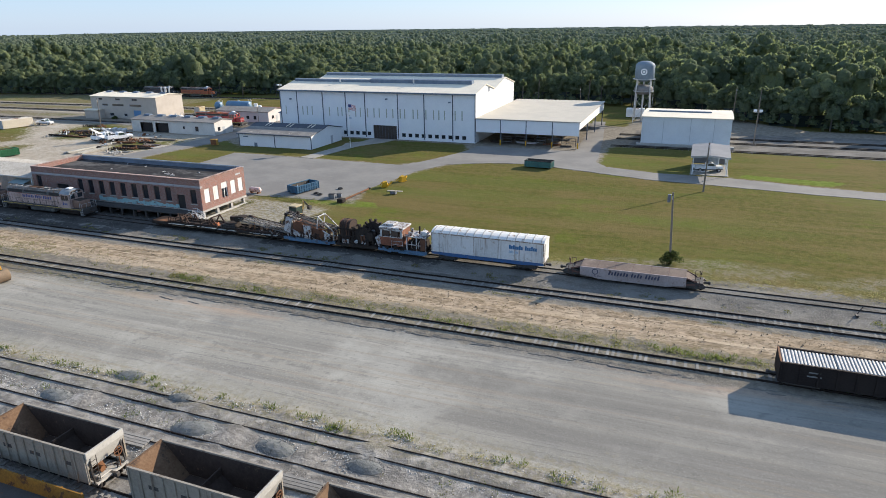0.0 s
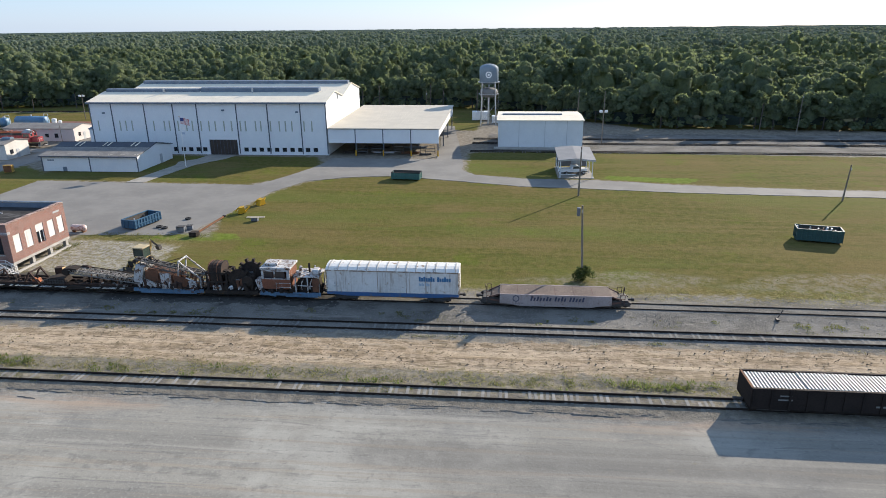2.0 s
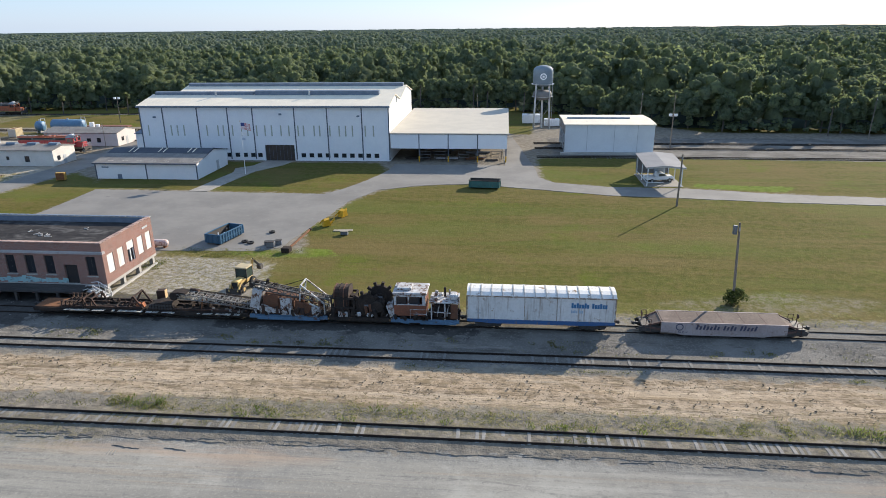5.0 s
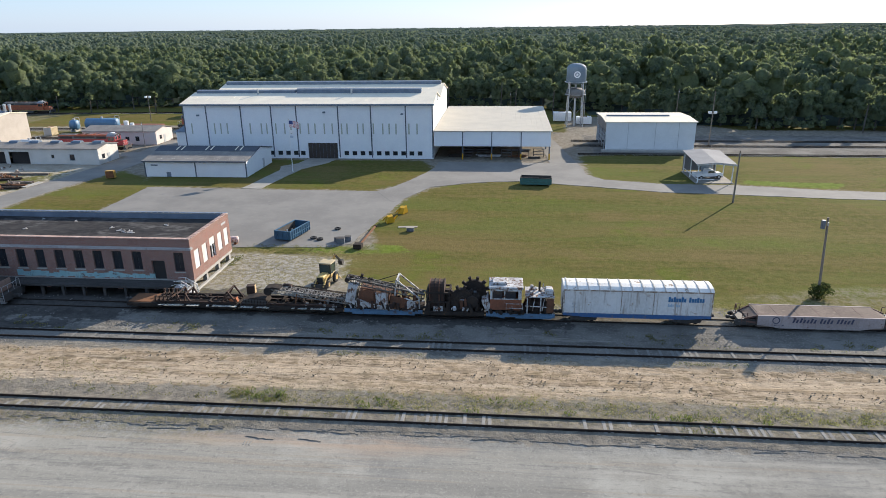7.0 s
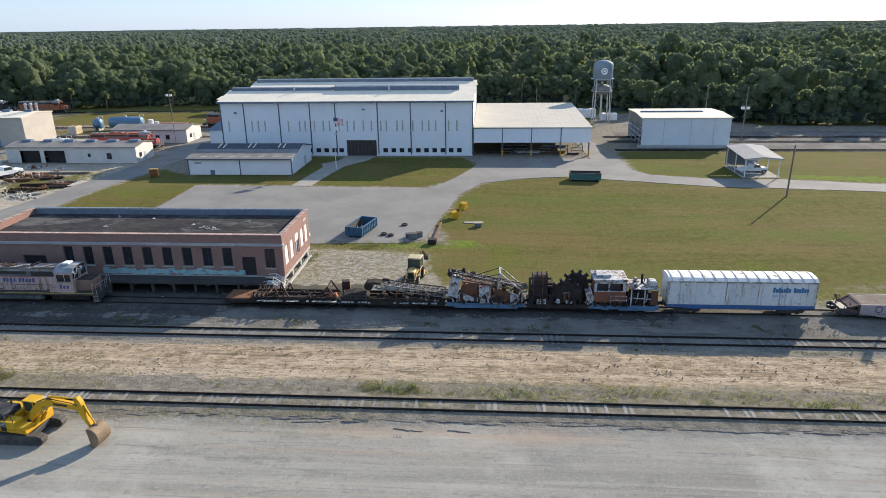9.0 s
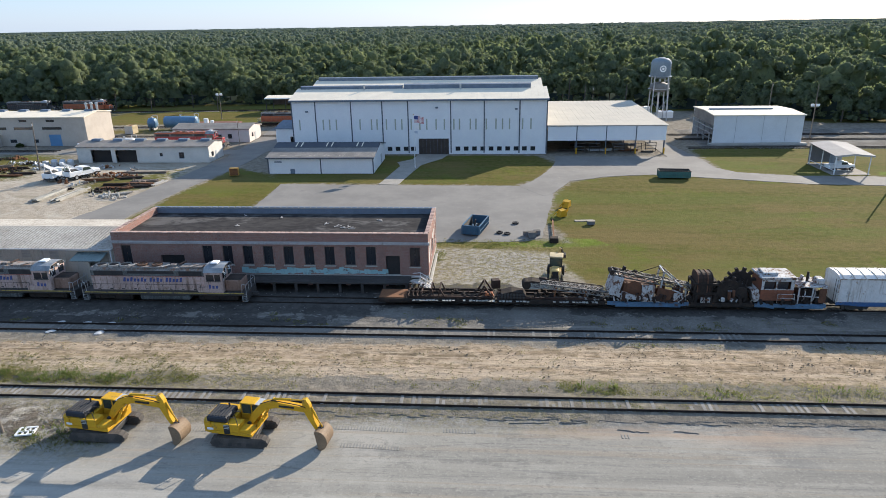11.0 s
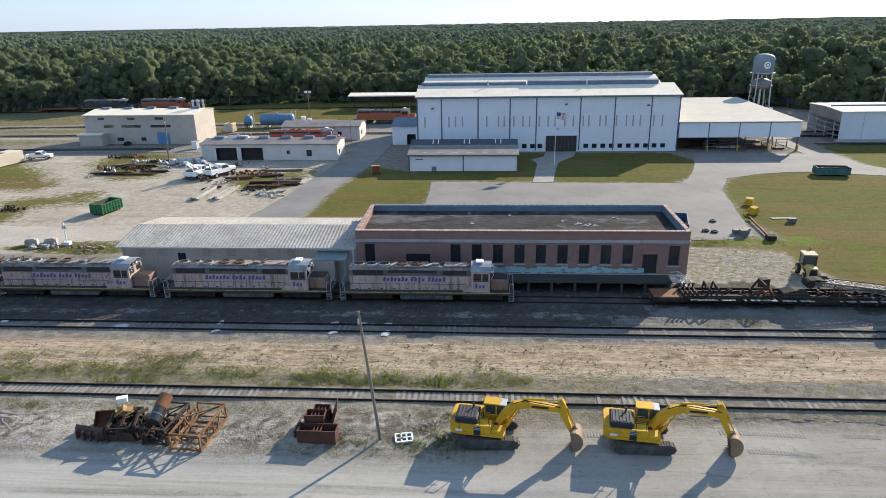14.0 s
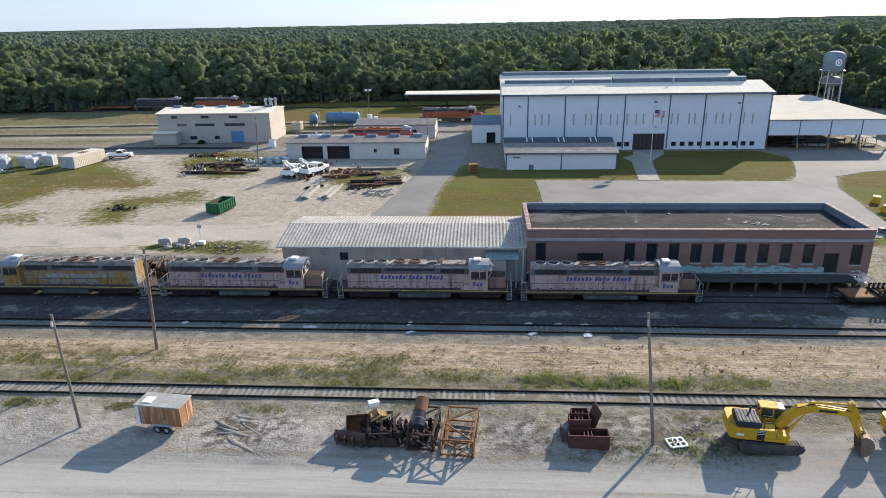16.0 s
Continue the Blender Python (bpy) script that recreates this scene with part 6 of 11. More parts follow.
def boxcar(x0, x1):
    xc = (x0 + x1) / 2
    L = (x1 - x0) / 2
    t = thing("boxcar", xc, track_y(xc), 0, 0, "white boxcar with a blue sill band and rust-streaked roof", "boxcar")
    white = surf("streaked_white_boxcar_paint", (.64, .635, .62), (.53, .525, .505), .7, .65, bump=.03, streak=(.27, .215, .165), streak_at=.52, rust=(.36, .30, .24), rust_at=.6, rust_scale=.9)
    blue = surf("blue_band_paint", (.03, .095, .235), (.045, .11, .235), 1, .6, streak=(.13, .12, .12), streak_at=.54, rust=(.14, .10, .08), rust_at=.6)
    part("body", Geo().box(-L, L, -1.48, 1.48, 1.35, 4.05, .03), white, t)
    for s in (-1, 1):
        part("sill_band", Geo().prism([(-L, 1.35), (-L, 1.2), (-L * .8, 1.15), (-L * .7, 1.05), (L * .7, 1.05), (L * .8, 1.15), (L, 1.2), (L, 1.35)], "y", min(s * 1.43, s * 1.49), max(s * 1.43, s * 1.49)), blue, t)
        part("sill_band", Geo().box(-L, L, min(s * 1.484, s * 1.492), max(s * 1.484, s * 1.492), 1.352, 1.52), blue, t)
        g = Geo()
        for i in range(15):
            xx = -L + .25 + i * (2 * L - .5) / 14
            g.box(xx - .03, xx + .03, min(s * 1.483, s * 1.505), max(s * 1.483, s * 1.505), 1.66, 4.0)
        part("side_ribs", g, white, t)
        d = part("sliding_door", Geo().box(-1.6, 1.6, min(s * 1.495, s * 1.53), max(s * 1.495, s * 1.53), 1.55, 3.95, .02), white, t)
        part("door_rods", Geo().box(-.9, -.86, min(s * 1.535, s * 1.555), max(s * 1.535, s * 1.555), 1.5, 3.9).box(.86, .9, min(s * 1.535, s * 1.555), max(s * 1.535, s * 1.555), 1.5, 3.9), white, d)
    prof = [(-1.52, 4.05), (-1.52, 4.15), (-1.05, 4.38), (-.4, 4.5), (.4, 4.5), (1.05, 4.38), (1.52, 4.15), (1.52, 4.05)]
    roof = surf("white_roof_with_rust", (.66, .645, .61), (.56, .54, .50), .8, .6, rust=(.26, .18, .12), rust_at=.56, rust_scale=1.3)
    part("roof", Geo().prism(prof, "x", -L - .03, L + .03), roof, t)
    eave = surf("rusty_roof_edge", (.36, .30, .24), (.15, .095, .06), 1.6, .85, rust=(.55, .53, .49), rust_at=.5, rust_scale=2.2)
    for s in (-1, 1):
        part("roof_edge", Geo().box(-L - .02, L + .02, *sorted((s * 1.523, s * 1.545)), 4.0, 4.13), eave, t, "rusty roof edge")
        for d in (-1, 1):
            part("corner_post", Geo().box(*sorted((d * L + d * .012, d * (L - .12))), *sorted((s * 1.482, s * 1.512)), 1.52, 4.0), eave, t)
        for k in (-1, 1):
            part("door_edge", Geo().box(k * 1.62 - .03, k * 1.62 + .03, *sorted((s * 1.497, s * 1.54)), 1.54, 3.97), eave, t)
    roof_rib = surf("grey_stained_rib", (.44, .42, .39), (.30, .28, .25), 1.2, .7, rust=(.22, .15, .10), rust_at=.58)
    for i in range(14):
        xx = -L + .35 + i * (2 * L - .7) / 13
        part("roof_rib", Geo().prism([(-1.54, 4.12), (-1.54, 4.2), (-1.05, 4.43), (-.4, 4.555), (.4, 4.555), (1.05, 4.43), (1.54, 4.2), (1.54, 4.12), (1.05, 4.36), (.4, 4.48), (-.4, 4.48), (-1.05, 4.36)], "x", xx - .09, xx + .02), roof_rib, t)
    for xx in (-L + 2.2, L - 2.2):
        bogie(t, xx, 2, wheel_r=.42)
    for d in (-1, 1):
        coupler(t, d * (L - .1), d, .95)
        part("end_ladder", Geo().path([(d * L + d * .05, -1.3, 1.2), (d * L + d * .05, -1.3, 3.9)], .03).path([(d * L + d * .05, -.9, 1.2), (d * L + d * .05, -.9, 3.9)], .03), M["steel_dark"], t)
    part("underframe", Geo().box(-L, L, -.5, .5, .85, 1.34), M["steel_dark"], t)
    bl = surf("blue_boxcar_writing", (.03, .13, .27), (.05, .16, .30), 2, .6)
    word_bars(t, (7, 6), 3.05, 3.0, -1.505, .56, bl, .46, 0, gap=.07)
    word_bars(t, (4, 3), 3.05, 2.45, -1.505, .36, surf("pale_blue_writing", (.30, .42, .52), (.36, .46, .54), 2, .6), .42, 0, gap=.08)
    word_bars(t, (3,), -6.6, 2.45, -1.505, .22, M["frame"], .7, 0)
    word_bars(t, (5,), -6.6, 2.1, -1.505, .2, M["frame"], .6, 0)
    return t


boxcar(-31.1, -16.1)


def well_car(x0, x1):
    xc, L = (x0 + x1) / 2, (x1 - x0) / 2
    t = thing("well_car", xc, track_y(xc), 0, 0, "faded lilac-grey intermodal well car standing empty", "well car")
    body = surf("faded_lilac_grey_paint", (.39, .325, .31), (.30, .245, .23), .8, .75, streak=(.17, .12, .10), streak_at=.53, rust=(.20, .13, .10), rust_at=.58, spec=.2)
    inner = surf("dusty_brown_deck", (.185, .145, .12), (.125, .097, .082), .8, .9, rust=(.24, .19, .155), rust_at=.6, spec=.1)
    gear = surf("rusty_red_end_gear", (.13, .07, .055), (.07, .045, .038), 1.6, .85, rust=(.24, .18, .15), rust_at=.6)
    b = 6.1
    for s in (-1, 1):
        y0, y1 = sorted((s * 1.36, s * 1.46))
        part("side", Geo().prism([(-b, .75), (-b + 1.2, .62), (-b + 2.2, .42), (b - 2.2, .42), (b - 1.2, .62), (b, .75), (b, 1.75), (-b, 1.75)], "y", y0, y1), body, t)
        part("top_chord", Geo().box(-b, b, *sorted((s * 1.36, s * 1.475)), 1.752, 1.80), body, t)
        part("inner_lining", Geo().box(-b + .1, b - .1, *sorted((s * 1.33, s * 1.357)), .5, 1.74), inner, t)
        for i in range(4):
            xx = -b + 2.3 + i * 2.5
            part("side_post", Geo().box(xx - .05, xx + .05, *sorted((s * 1.462, s * 1.478)), .45, 1.74), body, t)
    part("deck", Geo().box(-b + .16, b - .16, -1.355, 1.355, 1.70, 1.775), inner, t, "dusty brown deck")
    for k in range(5):
        xx = -b + 2.0 + k * 2.05
        part("deck_seam", Geo().box(xx - .03, xx + .03, -1.33, 1.33, 1.777, 1.79), gear, t)
    for d in (-1, 1):
        x2 = d * b
        part("bulkhead", Geo().box(*sorted((x2, x2 - d * .15)), -1.32, 1.32, .51, 1.74), inner, t)
        part("end_platform", Geo().box(*sorted((x2 + d * .005, d * L)), -1.1, 1.1, .95, 1.2, .03), M["steel_dark"], t)
        bogie(t, d * (L - 1.1), 2, wheel_r=.42)
        coupler(t, d * L, d, .95)
        part("brake_stand", Geo().path([(d * (L - .3), .5, 1.2), (d * (L - .3), .5, 1.95)], .07).cyl((d * (L - .25), .5, 1.95), (d * (L - .2), .5, 1.95), .24, 12), gear, t)
        for s in (-1, 1):
            part("end_frame", Geo().beam((x2, s * 1.25, 1.68), (d * (L - .7), s * 1.0, 1.22), .14, .16).beam((x2, s * 1.3, .9), (d * (L - .7), s * 1.05, 1.0), .12, .2), gear, t)
            part("ladder", Geo().path([(d * (L - .9), s * 1.15, .6), (d * (L - .9), s * 1.15, 1.9), (d * (L - .4), s * 1.15, 1.9), (d * (L - .4), s * 1.15, .6)], .05).beam((d * (L - .9), s * 1.15, 1.0), (d * (L - .4), s * 1.15, 1.0), .04).beam((d * (L - .9), s * 1.15, 1.4), (d * (L - .4), s * 1.15, 1.4), .04), gear, t)
        part("slope_plate", Geo().prism([(x2 - d * .02, 1.70), (x2 + d * .9, 1.30), (x2 + d * .9, 1.24), (x2 - d * .02, 1.62)], "y", -1.05, 1.05), inner, t)
        part("air_hose", Geo().path([(d * (L + .1), -.45, .9), (d * (L + .3), -.5, .5), (d * (L + .5), -.45, .7)], .05), M["black"], t)
    dk = surf("dark_blue_grey_writing", (.05, .05, .085), (.075, .075, .11), 2, .7)
    word_bars(t, (7, 4, 5), -2.75, 1.1, -1.504, .52, dk, .66, .25)
    ring = Geo().lathe((-4.3, -1.468, 1.3), [(.38, 0), (.38, -.01), (.28, -.01), (.28, 0), (.38, 0)], 20, "y")
    part("emblem", ring, dk, t, "dark ring emblem")
    word_bars(t, (3, 5), -4.4, .68, -1.465, .18, dk, .6, 0)
    return t


well_car(-13.4, 2.5)


def gondola(x0, x1, y, load_m, label):
    xc, L = (x0 + x1) / 2, (x1 - x0) / 2
    t = thing("gondola_wagon", xc, y, 0, 0, label, "gondola wagon")
    dark = surf("black_brown_wagon_paint", (.020, .016, .015), (.032, .025, .022), 1, .8, streak=(.055, .038, .03), streak_at=.60, rust=(.085, .045, .03), rust_at=.66, spec=.1)
    t.scale = (1, 1, .8)
    for s in (-1, 1):
        part("side", Geo().box(-L, L, *sorted((s * 1.42, s * 1.52)), .95, 3.15), dark, t)
        part("top_chord", Geo().box(-L, L, *sorted((s * 1.38, s * 1.58)), 3.152, 3.3), dark, t)
        for i in range(13):
            xx = -L + .2 + i * (2 * L - .4) / 12
            part("side_post", Geo().box(xx - .08, xx + .08, *sorted((s * 1.522, s * 1.62)), .95, 3.14), dark, t)
    for d in (-1, 1):
        e = part("end", Geo().box(*sorted((d * L, d * (L - .1))), -1.415, 1.415, .95, 3.22), dark, t)
        part("end_rim", Geo().box(*sorted((d * (L + .02), d * (L - .14))), -1.415, 1.415, 3.222, 3.31), M["rusty"], e, "rusty rim")
        bogie(t, d * (L - 2.0), 2, wheel_r=.42)
        coupler(t, d * L, d, .95)
    part("floor", Geo().box(-L, L, -1.41, 1.41, .9, 1.05), dark, t)
    for z0 in (0.0,):
        for k in range(4):
            a = -L + .15 + k * (2 * L - .3) / 4
            b = a + (2 * L - .3) / 4 - .04
            part("load_layer", Geo().box(a, b, -1.33, 1.33, 2.9, 3.1 + .06 * (k % 2)), M["galv"], t)
            n = int((b - a) / .27)
            for i in range(n):
                xx = a + (i + .5) * (b - a) / n
                zt = 3.102 + .06 * (k % 2)
                part("load_bar", Geo().box(xx - .085, xx + .085, -1.3, 1.3, zt, zt + .12, .03), load_m, t)
    gm = surf("faded_grey_writing", (.20, .20, .19), (.14, .14, .13), 2, .8)
    part("marking", Geo().box(-L + 2.2, -L + 3.1, -1.535, -1.525, 2.45, 2.6), gm, t, "plain pale bars of writing")
    part("marking", Geo().box(-L + 2.1, -L + 3.2, -1.535, -1.525, 2.0, 2.16), gm, t)
    part("marking", Geo().box(-L + 9.5, -L + 12.0, -1.535, -1.525, 1.6, 1.8), gm, t)
    return t


gondola(8.6, 25.6, 57.1, surf("silver_sleeper_steel", (.46, .45, .43), (.33, .325, .31), 2, .65, .2), "black gondola wagon loaded with silver steel sleepers")


def hopper(x, label):
    t = thing("hopper_wagon", x, 26.6, 0, 0, label, "hopper wagon", "open hopper wagons")
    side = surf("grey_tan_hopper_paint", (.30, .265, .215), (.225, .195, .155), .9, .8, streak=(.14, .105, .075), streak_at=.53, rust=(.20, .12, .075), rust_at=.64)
    dark = surf("dark_brown_hopper_inside", (.075, .056, .046), (.05, .037, .031), 1, .95, rust=(.15, .10, .07), rust_at=.6, spec=.08)
    L, b = 4.75, 1.55
    for s in (-1, 1):
        part("side", Geo().box(-L, L, *sorted((s * b, s * (b - .06))), 1.1, 3.4), side, t)
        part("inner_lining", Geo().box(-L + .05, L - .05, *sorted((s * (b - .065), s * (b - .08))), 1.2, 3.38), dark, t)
        part("top_chord", Geo().box(-L, L, *sorted((s * (b - .1), s * (b + .05))), 3.402, 3.52), side, t)
        for i in range(11):
            xx = -L + .08 + i * (2 * L - .16) / 10
            part("side_rib", Geo().box(xx - .05, xx + .05, *sorted((s * (b + .002), s * (b + .09))), 1.1, 3.4), side, t)
    for d in (-1, 1):
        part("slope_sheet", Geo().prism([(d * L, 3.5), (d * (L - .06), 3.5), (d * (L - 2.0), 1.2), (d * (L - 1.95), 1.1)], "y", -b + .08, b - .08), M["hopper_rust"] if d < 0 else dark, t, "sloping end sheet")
        part("end_lip", Geo().box(*sorted((d * L, d * (L + .12))), -b, b, 3.05, 3.52), M["hopper_pale"] if d > 0 else M["hopper_rust"], t)
        part("end_panel", Geo().prism([(d * (L + .10), 3.05), (d * (L - .25), 2.0), (d * (L - .31), 2.0), (d * (L + .04), 3.05)], "y", -b + .02, b - .02), M["hopper_pale"], t, "pale sloping end panel")
        part("end_platform", Geo().box(*sorted((d * (L - 1.7), d * (L + .35))), -1.3, 1.3, .9, 1.05), M["hopper_pale"], t)
        for yy in (-1.3, 1.3):
            part("end_post", Geo().beam((d * (L - .1), yy, 3.2), (d * (L + .1), yy, 1.0), .1), M["steel_dark"], t)
            part("end_brace", Geo().beam((d * (L - 1.4), yy, 1.05), (d * (L - .3), yy, 2.6), .09), M["steel_dark"], t)
        g = Geo()
        for k in range(6):
            g.beam((d * (L + .25), -1.4, 1.2 + k * .32), (d * (L + .25), -.95, 1.2 + k * .32), .035)
        g.beam((d * (L + .25), -1.4, 1), (d * (L + .25), -1.4, 3.1), .04).beam((d * (L + .25), -.95, 1), (d * (L + .25), -.95, 3.1), .04)
        part("ladder", g, M["steel_dark"], t)
        part("brake_wheel", Geo().lathe((d * (L + .3), .7, 2.3), [(.36, 0), (.36, .04), (.28, .04), (.28, 0), (.36, 0)], 16, "x").beam((d * (L + .3), .35, 2.3), (d * (L + .3), 1.05, 2.3), .05).beam((d * (L + .3), .7, 1.0), (d * (L + .3), .7, 2.6), .05), M["rusty"], t)
        part("bolster", Geo().prism([(d * (L - 1.9), 1.1), (d * (L - .4), 1.1), (d * (L - .9), 1.9), (d * (L - 1.4), 1.7)], "y", -.18, .18), M["rusty"], t)
        part("air_pipe", Geo().path([(d * (L - 1.2), .9, 1.1), (d * (L - .6), 1.0, 1.9), (d * (L + .1), .8, 1.5), (d * (L + .25), .4, 1.0)], .07), M["steel_dark"], t)
        part("debris", Geo().box(*sorted((d * (L - .6), d * (L + .1))), -.9, .1, 1.052, 1.16, .03).box(*sorted((d * (L - 1.3), d * (L - .8))), .2, .8, 1.052, 1.2, .04), M["hopper_pale"], t)
        part("brake_cylinder", Geo().cyl((d * (L - .9), -.3, 1.4), (d * (L - .2), -.3, 1.4), .22, 12), M["rusty"], t)
        bogie(t, d * (L - 1.0), 2, wheel_r=.42)
        coupler(t, d * L, d, .95)
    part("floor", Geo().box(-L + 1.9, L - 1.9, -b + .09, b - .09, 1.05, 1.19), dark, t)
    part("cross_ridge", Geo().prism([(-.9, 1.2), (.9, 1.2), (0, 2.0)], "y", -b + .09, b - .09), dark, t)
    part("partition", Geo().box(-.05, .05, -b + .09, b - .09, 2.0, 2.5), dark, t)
    for xx, w in ((-3.2, .8), (-.6, 1.0), (2.6, .7)):
        part("marking", Geo().box(xx, xx + w, -b - .004, -b - .001, 2.2, 2.5), M["steel_dark"], t, "plain dark bars of writing")
    return t


M["hopper_rust"] = surf("orange_tan_rust", (.12, .07, .042), (.17, .11, .068), .9, .9, rust=(.06, .042, .032), rust_at=.5, rust_scale=.5, spec=.1)
M["hopper_pale"] = surf("pale_grey_steel", (.44, .42, .38), (.34, .32, .285), 1, .8, rust=(.30, .20, .13), rust_at=.68)
for hx, lab in ((-40.2, "grey-tan open hopper wagon with a pale end lip"), (-27.0, "grey-tan open hopper wagon with dark empty bays"), (-14.0, "grey-tan open hopper wagon beyond a plank crossing")):
    hopper(hx, lab)


def yellow_wagon(x0, x1, y):
    t = thing("side_dump_wagon", (x0 + x1) / 2, y, 0, 0, "ochre yellow low wagon beside the hoppers", "wagon")
    L = (x1 - x0) / 2
    oc = surf("ochre_wagon_paint", (.30, .155, .03), (.20, .10, .025), 1, .8, rust=(.09, .05, .03), rust_at=.52, spec=.1)
    for s in (-1, 1):
        part("side", Geo().prism([(s * 1.3, 1.0), (s * 1.55, 1.95), (s * 1.47, 1.95), (s * 1.22, 1.0)], "x", -L, L), oc, t)
        for i in range(9):
            xx = -L + .3 + i * (2 * L - .6) / 8
            part("side_rib", Geo().beam((xx, s * 1.36, 1.0), (xx, s * 1.6, 1.93), .1), oc, t)
    for d in (-1, 1):
        part("end", Geo().box(*sorted((d * L, d * (L - .08))), -1.25, 1.25, 1.0, 1.95), oc, t)
        bogie(t, d * (L - 1.8), 2, wheel_r=.42)
        coupler(t, d * L, d, .95)
    part("floor", Geo().box(-L, L, -1.25, 1.25, .92, 1.05), M["steel_dark"], t)
    return t


yellow_wagon(-48.5, -34.0, 21.9)

# ---- burnt track-renewal train ----
def slab(g, x0, x1, y0, y1, z0, z1, tilt=0.0):
    """A box tilted about the y axis through its middle."""
    b = Geo().box(x0, x1, y0, y1, z0, z1)
    c = Vector(((x0 + x1) / 2, (y0 + y1) / 2, (z0 + z1) / 2))
    g.join(b, Matrix.Translation(c) @ pose(0, 0, 0, 0, tilt, 0) @ Matrix.Translation(-c))
    return g


def lattice(g, p, q, w, h, bays, bar=.07):
    """A box girder of bars from p to q."""
    p, q = Vector(p), Vector(q)
    d = (q - p).normalized()
    s = d.cross(Vector((0, 0, 1))).normalized() * (w / 2)
    u = s.cross(d).normalized() * (h / 2)
    cor = [(-1, -1), (1, -1), (1, 1), (-1, 1)]
    for i, j in cor:
        g.beam(p + i * s + j * u, q + i * s + j * u, bar * 1.5)
    for k in range(bays + 1):
        c = p.lerp(q, k / bays)
        for (i, j), (m, n) in zip(cor, cor[1:] + cor[:1]):
            g.beam(c + i * s + j * u, c + m * s + n * u, bar)
        if k < bays:
            c2 = p.lerp(q, (k + 1) / bays)
            f = 1 if k % 2 else -1
            for i in (-1, 1):
                g.beam(c + i * s - f * u, c2 + i * s + f * u, bar)
            g.beam(c - f * s + u, c2 + f * s + u, bar)
    return g


def flat_car(x0, x1, label, deck, name="flat_wagon"):
    xc, L = (x0 + x1) / 2, (x1 - x0) / 2
    t = thing(name, xc, track_y(xc), 0, 0, label, "flat wagon")
    part("underframe", Geo().box(-L, L, -1.2, 1.2, .85, 1.1, .03), M["burnt"], t)
    for s in (-1, 1):
        part("side_sill", Geo().box(-L, L, *sorted((s * 1.2, s * 1.36)), .72, 1.12), deck, t)
    for d in (-1, 1):
        bogie(t, d * (L - 1.9), 2, wheel_r=.42, m=M["burnt"])
        coupler(t, d * L, d, .95)
    return t


pale_burnt = surf("scorched_white_paint", (.54, .54, .535), (.30, .29, .28), 2.2, .85, rust=(.12, .058, .034), rust_at=.5, rust_scale=2.4, streak=(.15, .085, .055), streak_at=.53)
blue_sill = surf("scorched_blue_sill", (.10, .19, .29), (.07, .13, .20), 1.1, .7, rust=(.11, .07, .055), rust_at=.55)
M["burnt_red"] = surf("burnt_red_brown", (.15, .065, .035), (.08, .04, .025), 1.6, .9, rust=(.30, .25, .22), rust_at=.64, rust_scale=1.5)
M["burnt_brown"] = surf("burnt_brown_steel", (.06, .032, .022), (.03, .02, .016), 2.2, .9, rust=(.12, .06, .035), rust_at=.58)
rr = random.Random(11)


def scrap_bits(parent, name, x0, x1, y0, y1, z, n, m, size=.5, high=.5):
    """Loose burnt fittings heaped on a deck."""
    for i in range(n):
        g = Geo()
        x, y = rr.uniform(x0, x1), rr.uniform(y0, y1)
        k = rr.random()
        if k < .4:
            h = rr.uniform(.1, high)
            g.box(x - rr.uniform(.06, size * .7), x + rr.uniform(.06, size * .7), y - rr.uniform(.08, .3), y + rr.uniform(.08, .3), z, z + h, .03)
            g.moved(Matrix.Translation((x, y, z)) @ Matrix.Rotation(rr.uniform(-.5, .5), 4, 'Z') @ Matrix.Rotation(rr.uniform(-.35, .35), 4, 'Y') @ Matrix.Translation((-x, -y, -z)))
        elif k < .75:
            a = rr.uniform(0, 6.28)
            l = rr.uniform(.5, 1.0) * size * 2
            g.beam((x, y, z + .05), (x + math.cos(a) * l, y + math.sin(a) * l * .4, z + rr.uniform(.05, high)), rr.uniform(.06, .14))
        else:
            g.cyl((x, y, z + .05), (x + rr.uniform(-.3, .3), y + rr.uniform(-.2, .2), z + rr.uniform(.2, high * 1.2)), rr.uniform(.08, .2), 8)
        part(name, g, m, parent)


w1 = flat_car(-79.2, -66.4, "low burnt flat wagon with frames and a rusty plate", M["burnt"])
part("deck_plate", Geo().box(-6.3, -3.4, -1.15, 1.15, 1.12, 1.17), M["rusty"], w1, "rusty red deck plate")
M["bleached_board"] = surf("bleached_board", (.40, .385, .34), (.24, .23, .20), 3, .95, stretch=(.5, 1, 1), vary=.5)


def walkway(parent, x0, x1, seed):
    """Short bleached boards along the outer sill of a wagon, some of them gone or askew."""
    rw = random.Random(seed)
    n = int((x1 - x0) / .34)
    for i in range(n):
        if rw.random() < .12:
            continue
        xx = x0 + (i + .5) * (x1 - x0) / n
        o = part("board", Geo().box(-.145, .145, -.2, .2, 0, .04, .008), M["bleached_board"], parent)
        o.matrix_basis = pose(xx, -1.6 + rw.uniform(-.04, .04), 1.06 + rw.uniform(-.02, .01), rw.uniform(-9, 4), rw.uniform(-3, 3), rw.uniform(-14, 14))
    part("bracket_rail", Geo().beam((x0, -1.72, 1.0), (x1, -1.72, 1.0), .06, .1), M["burnt"], parent)


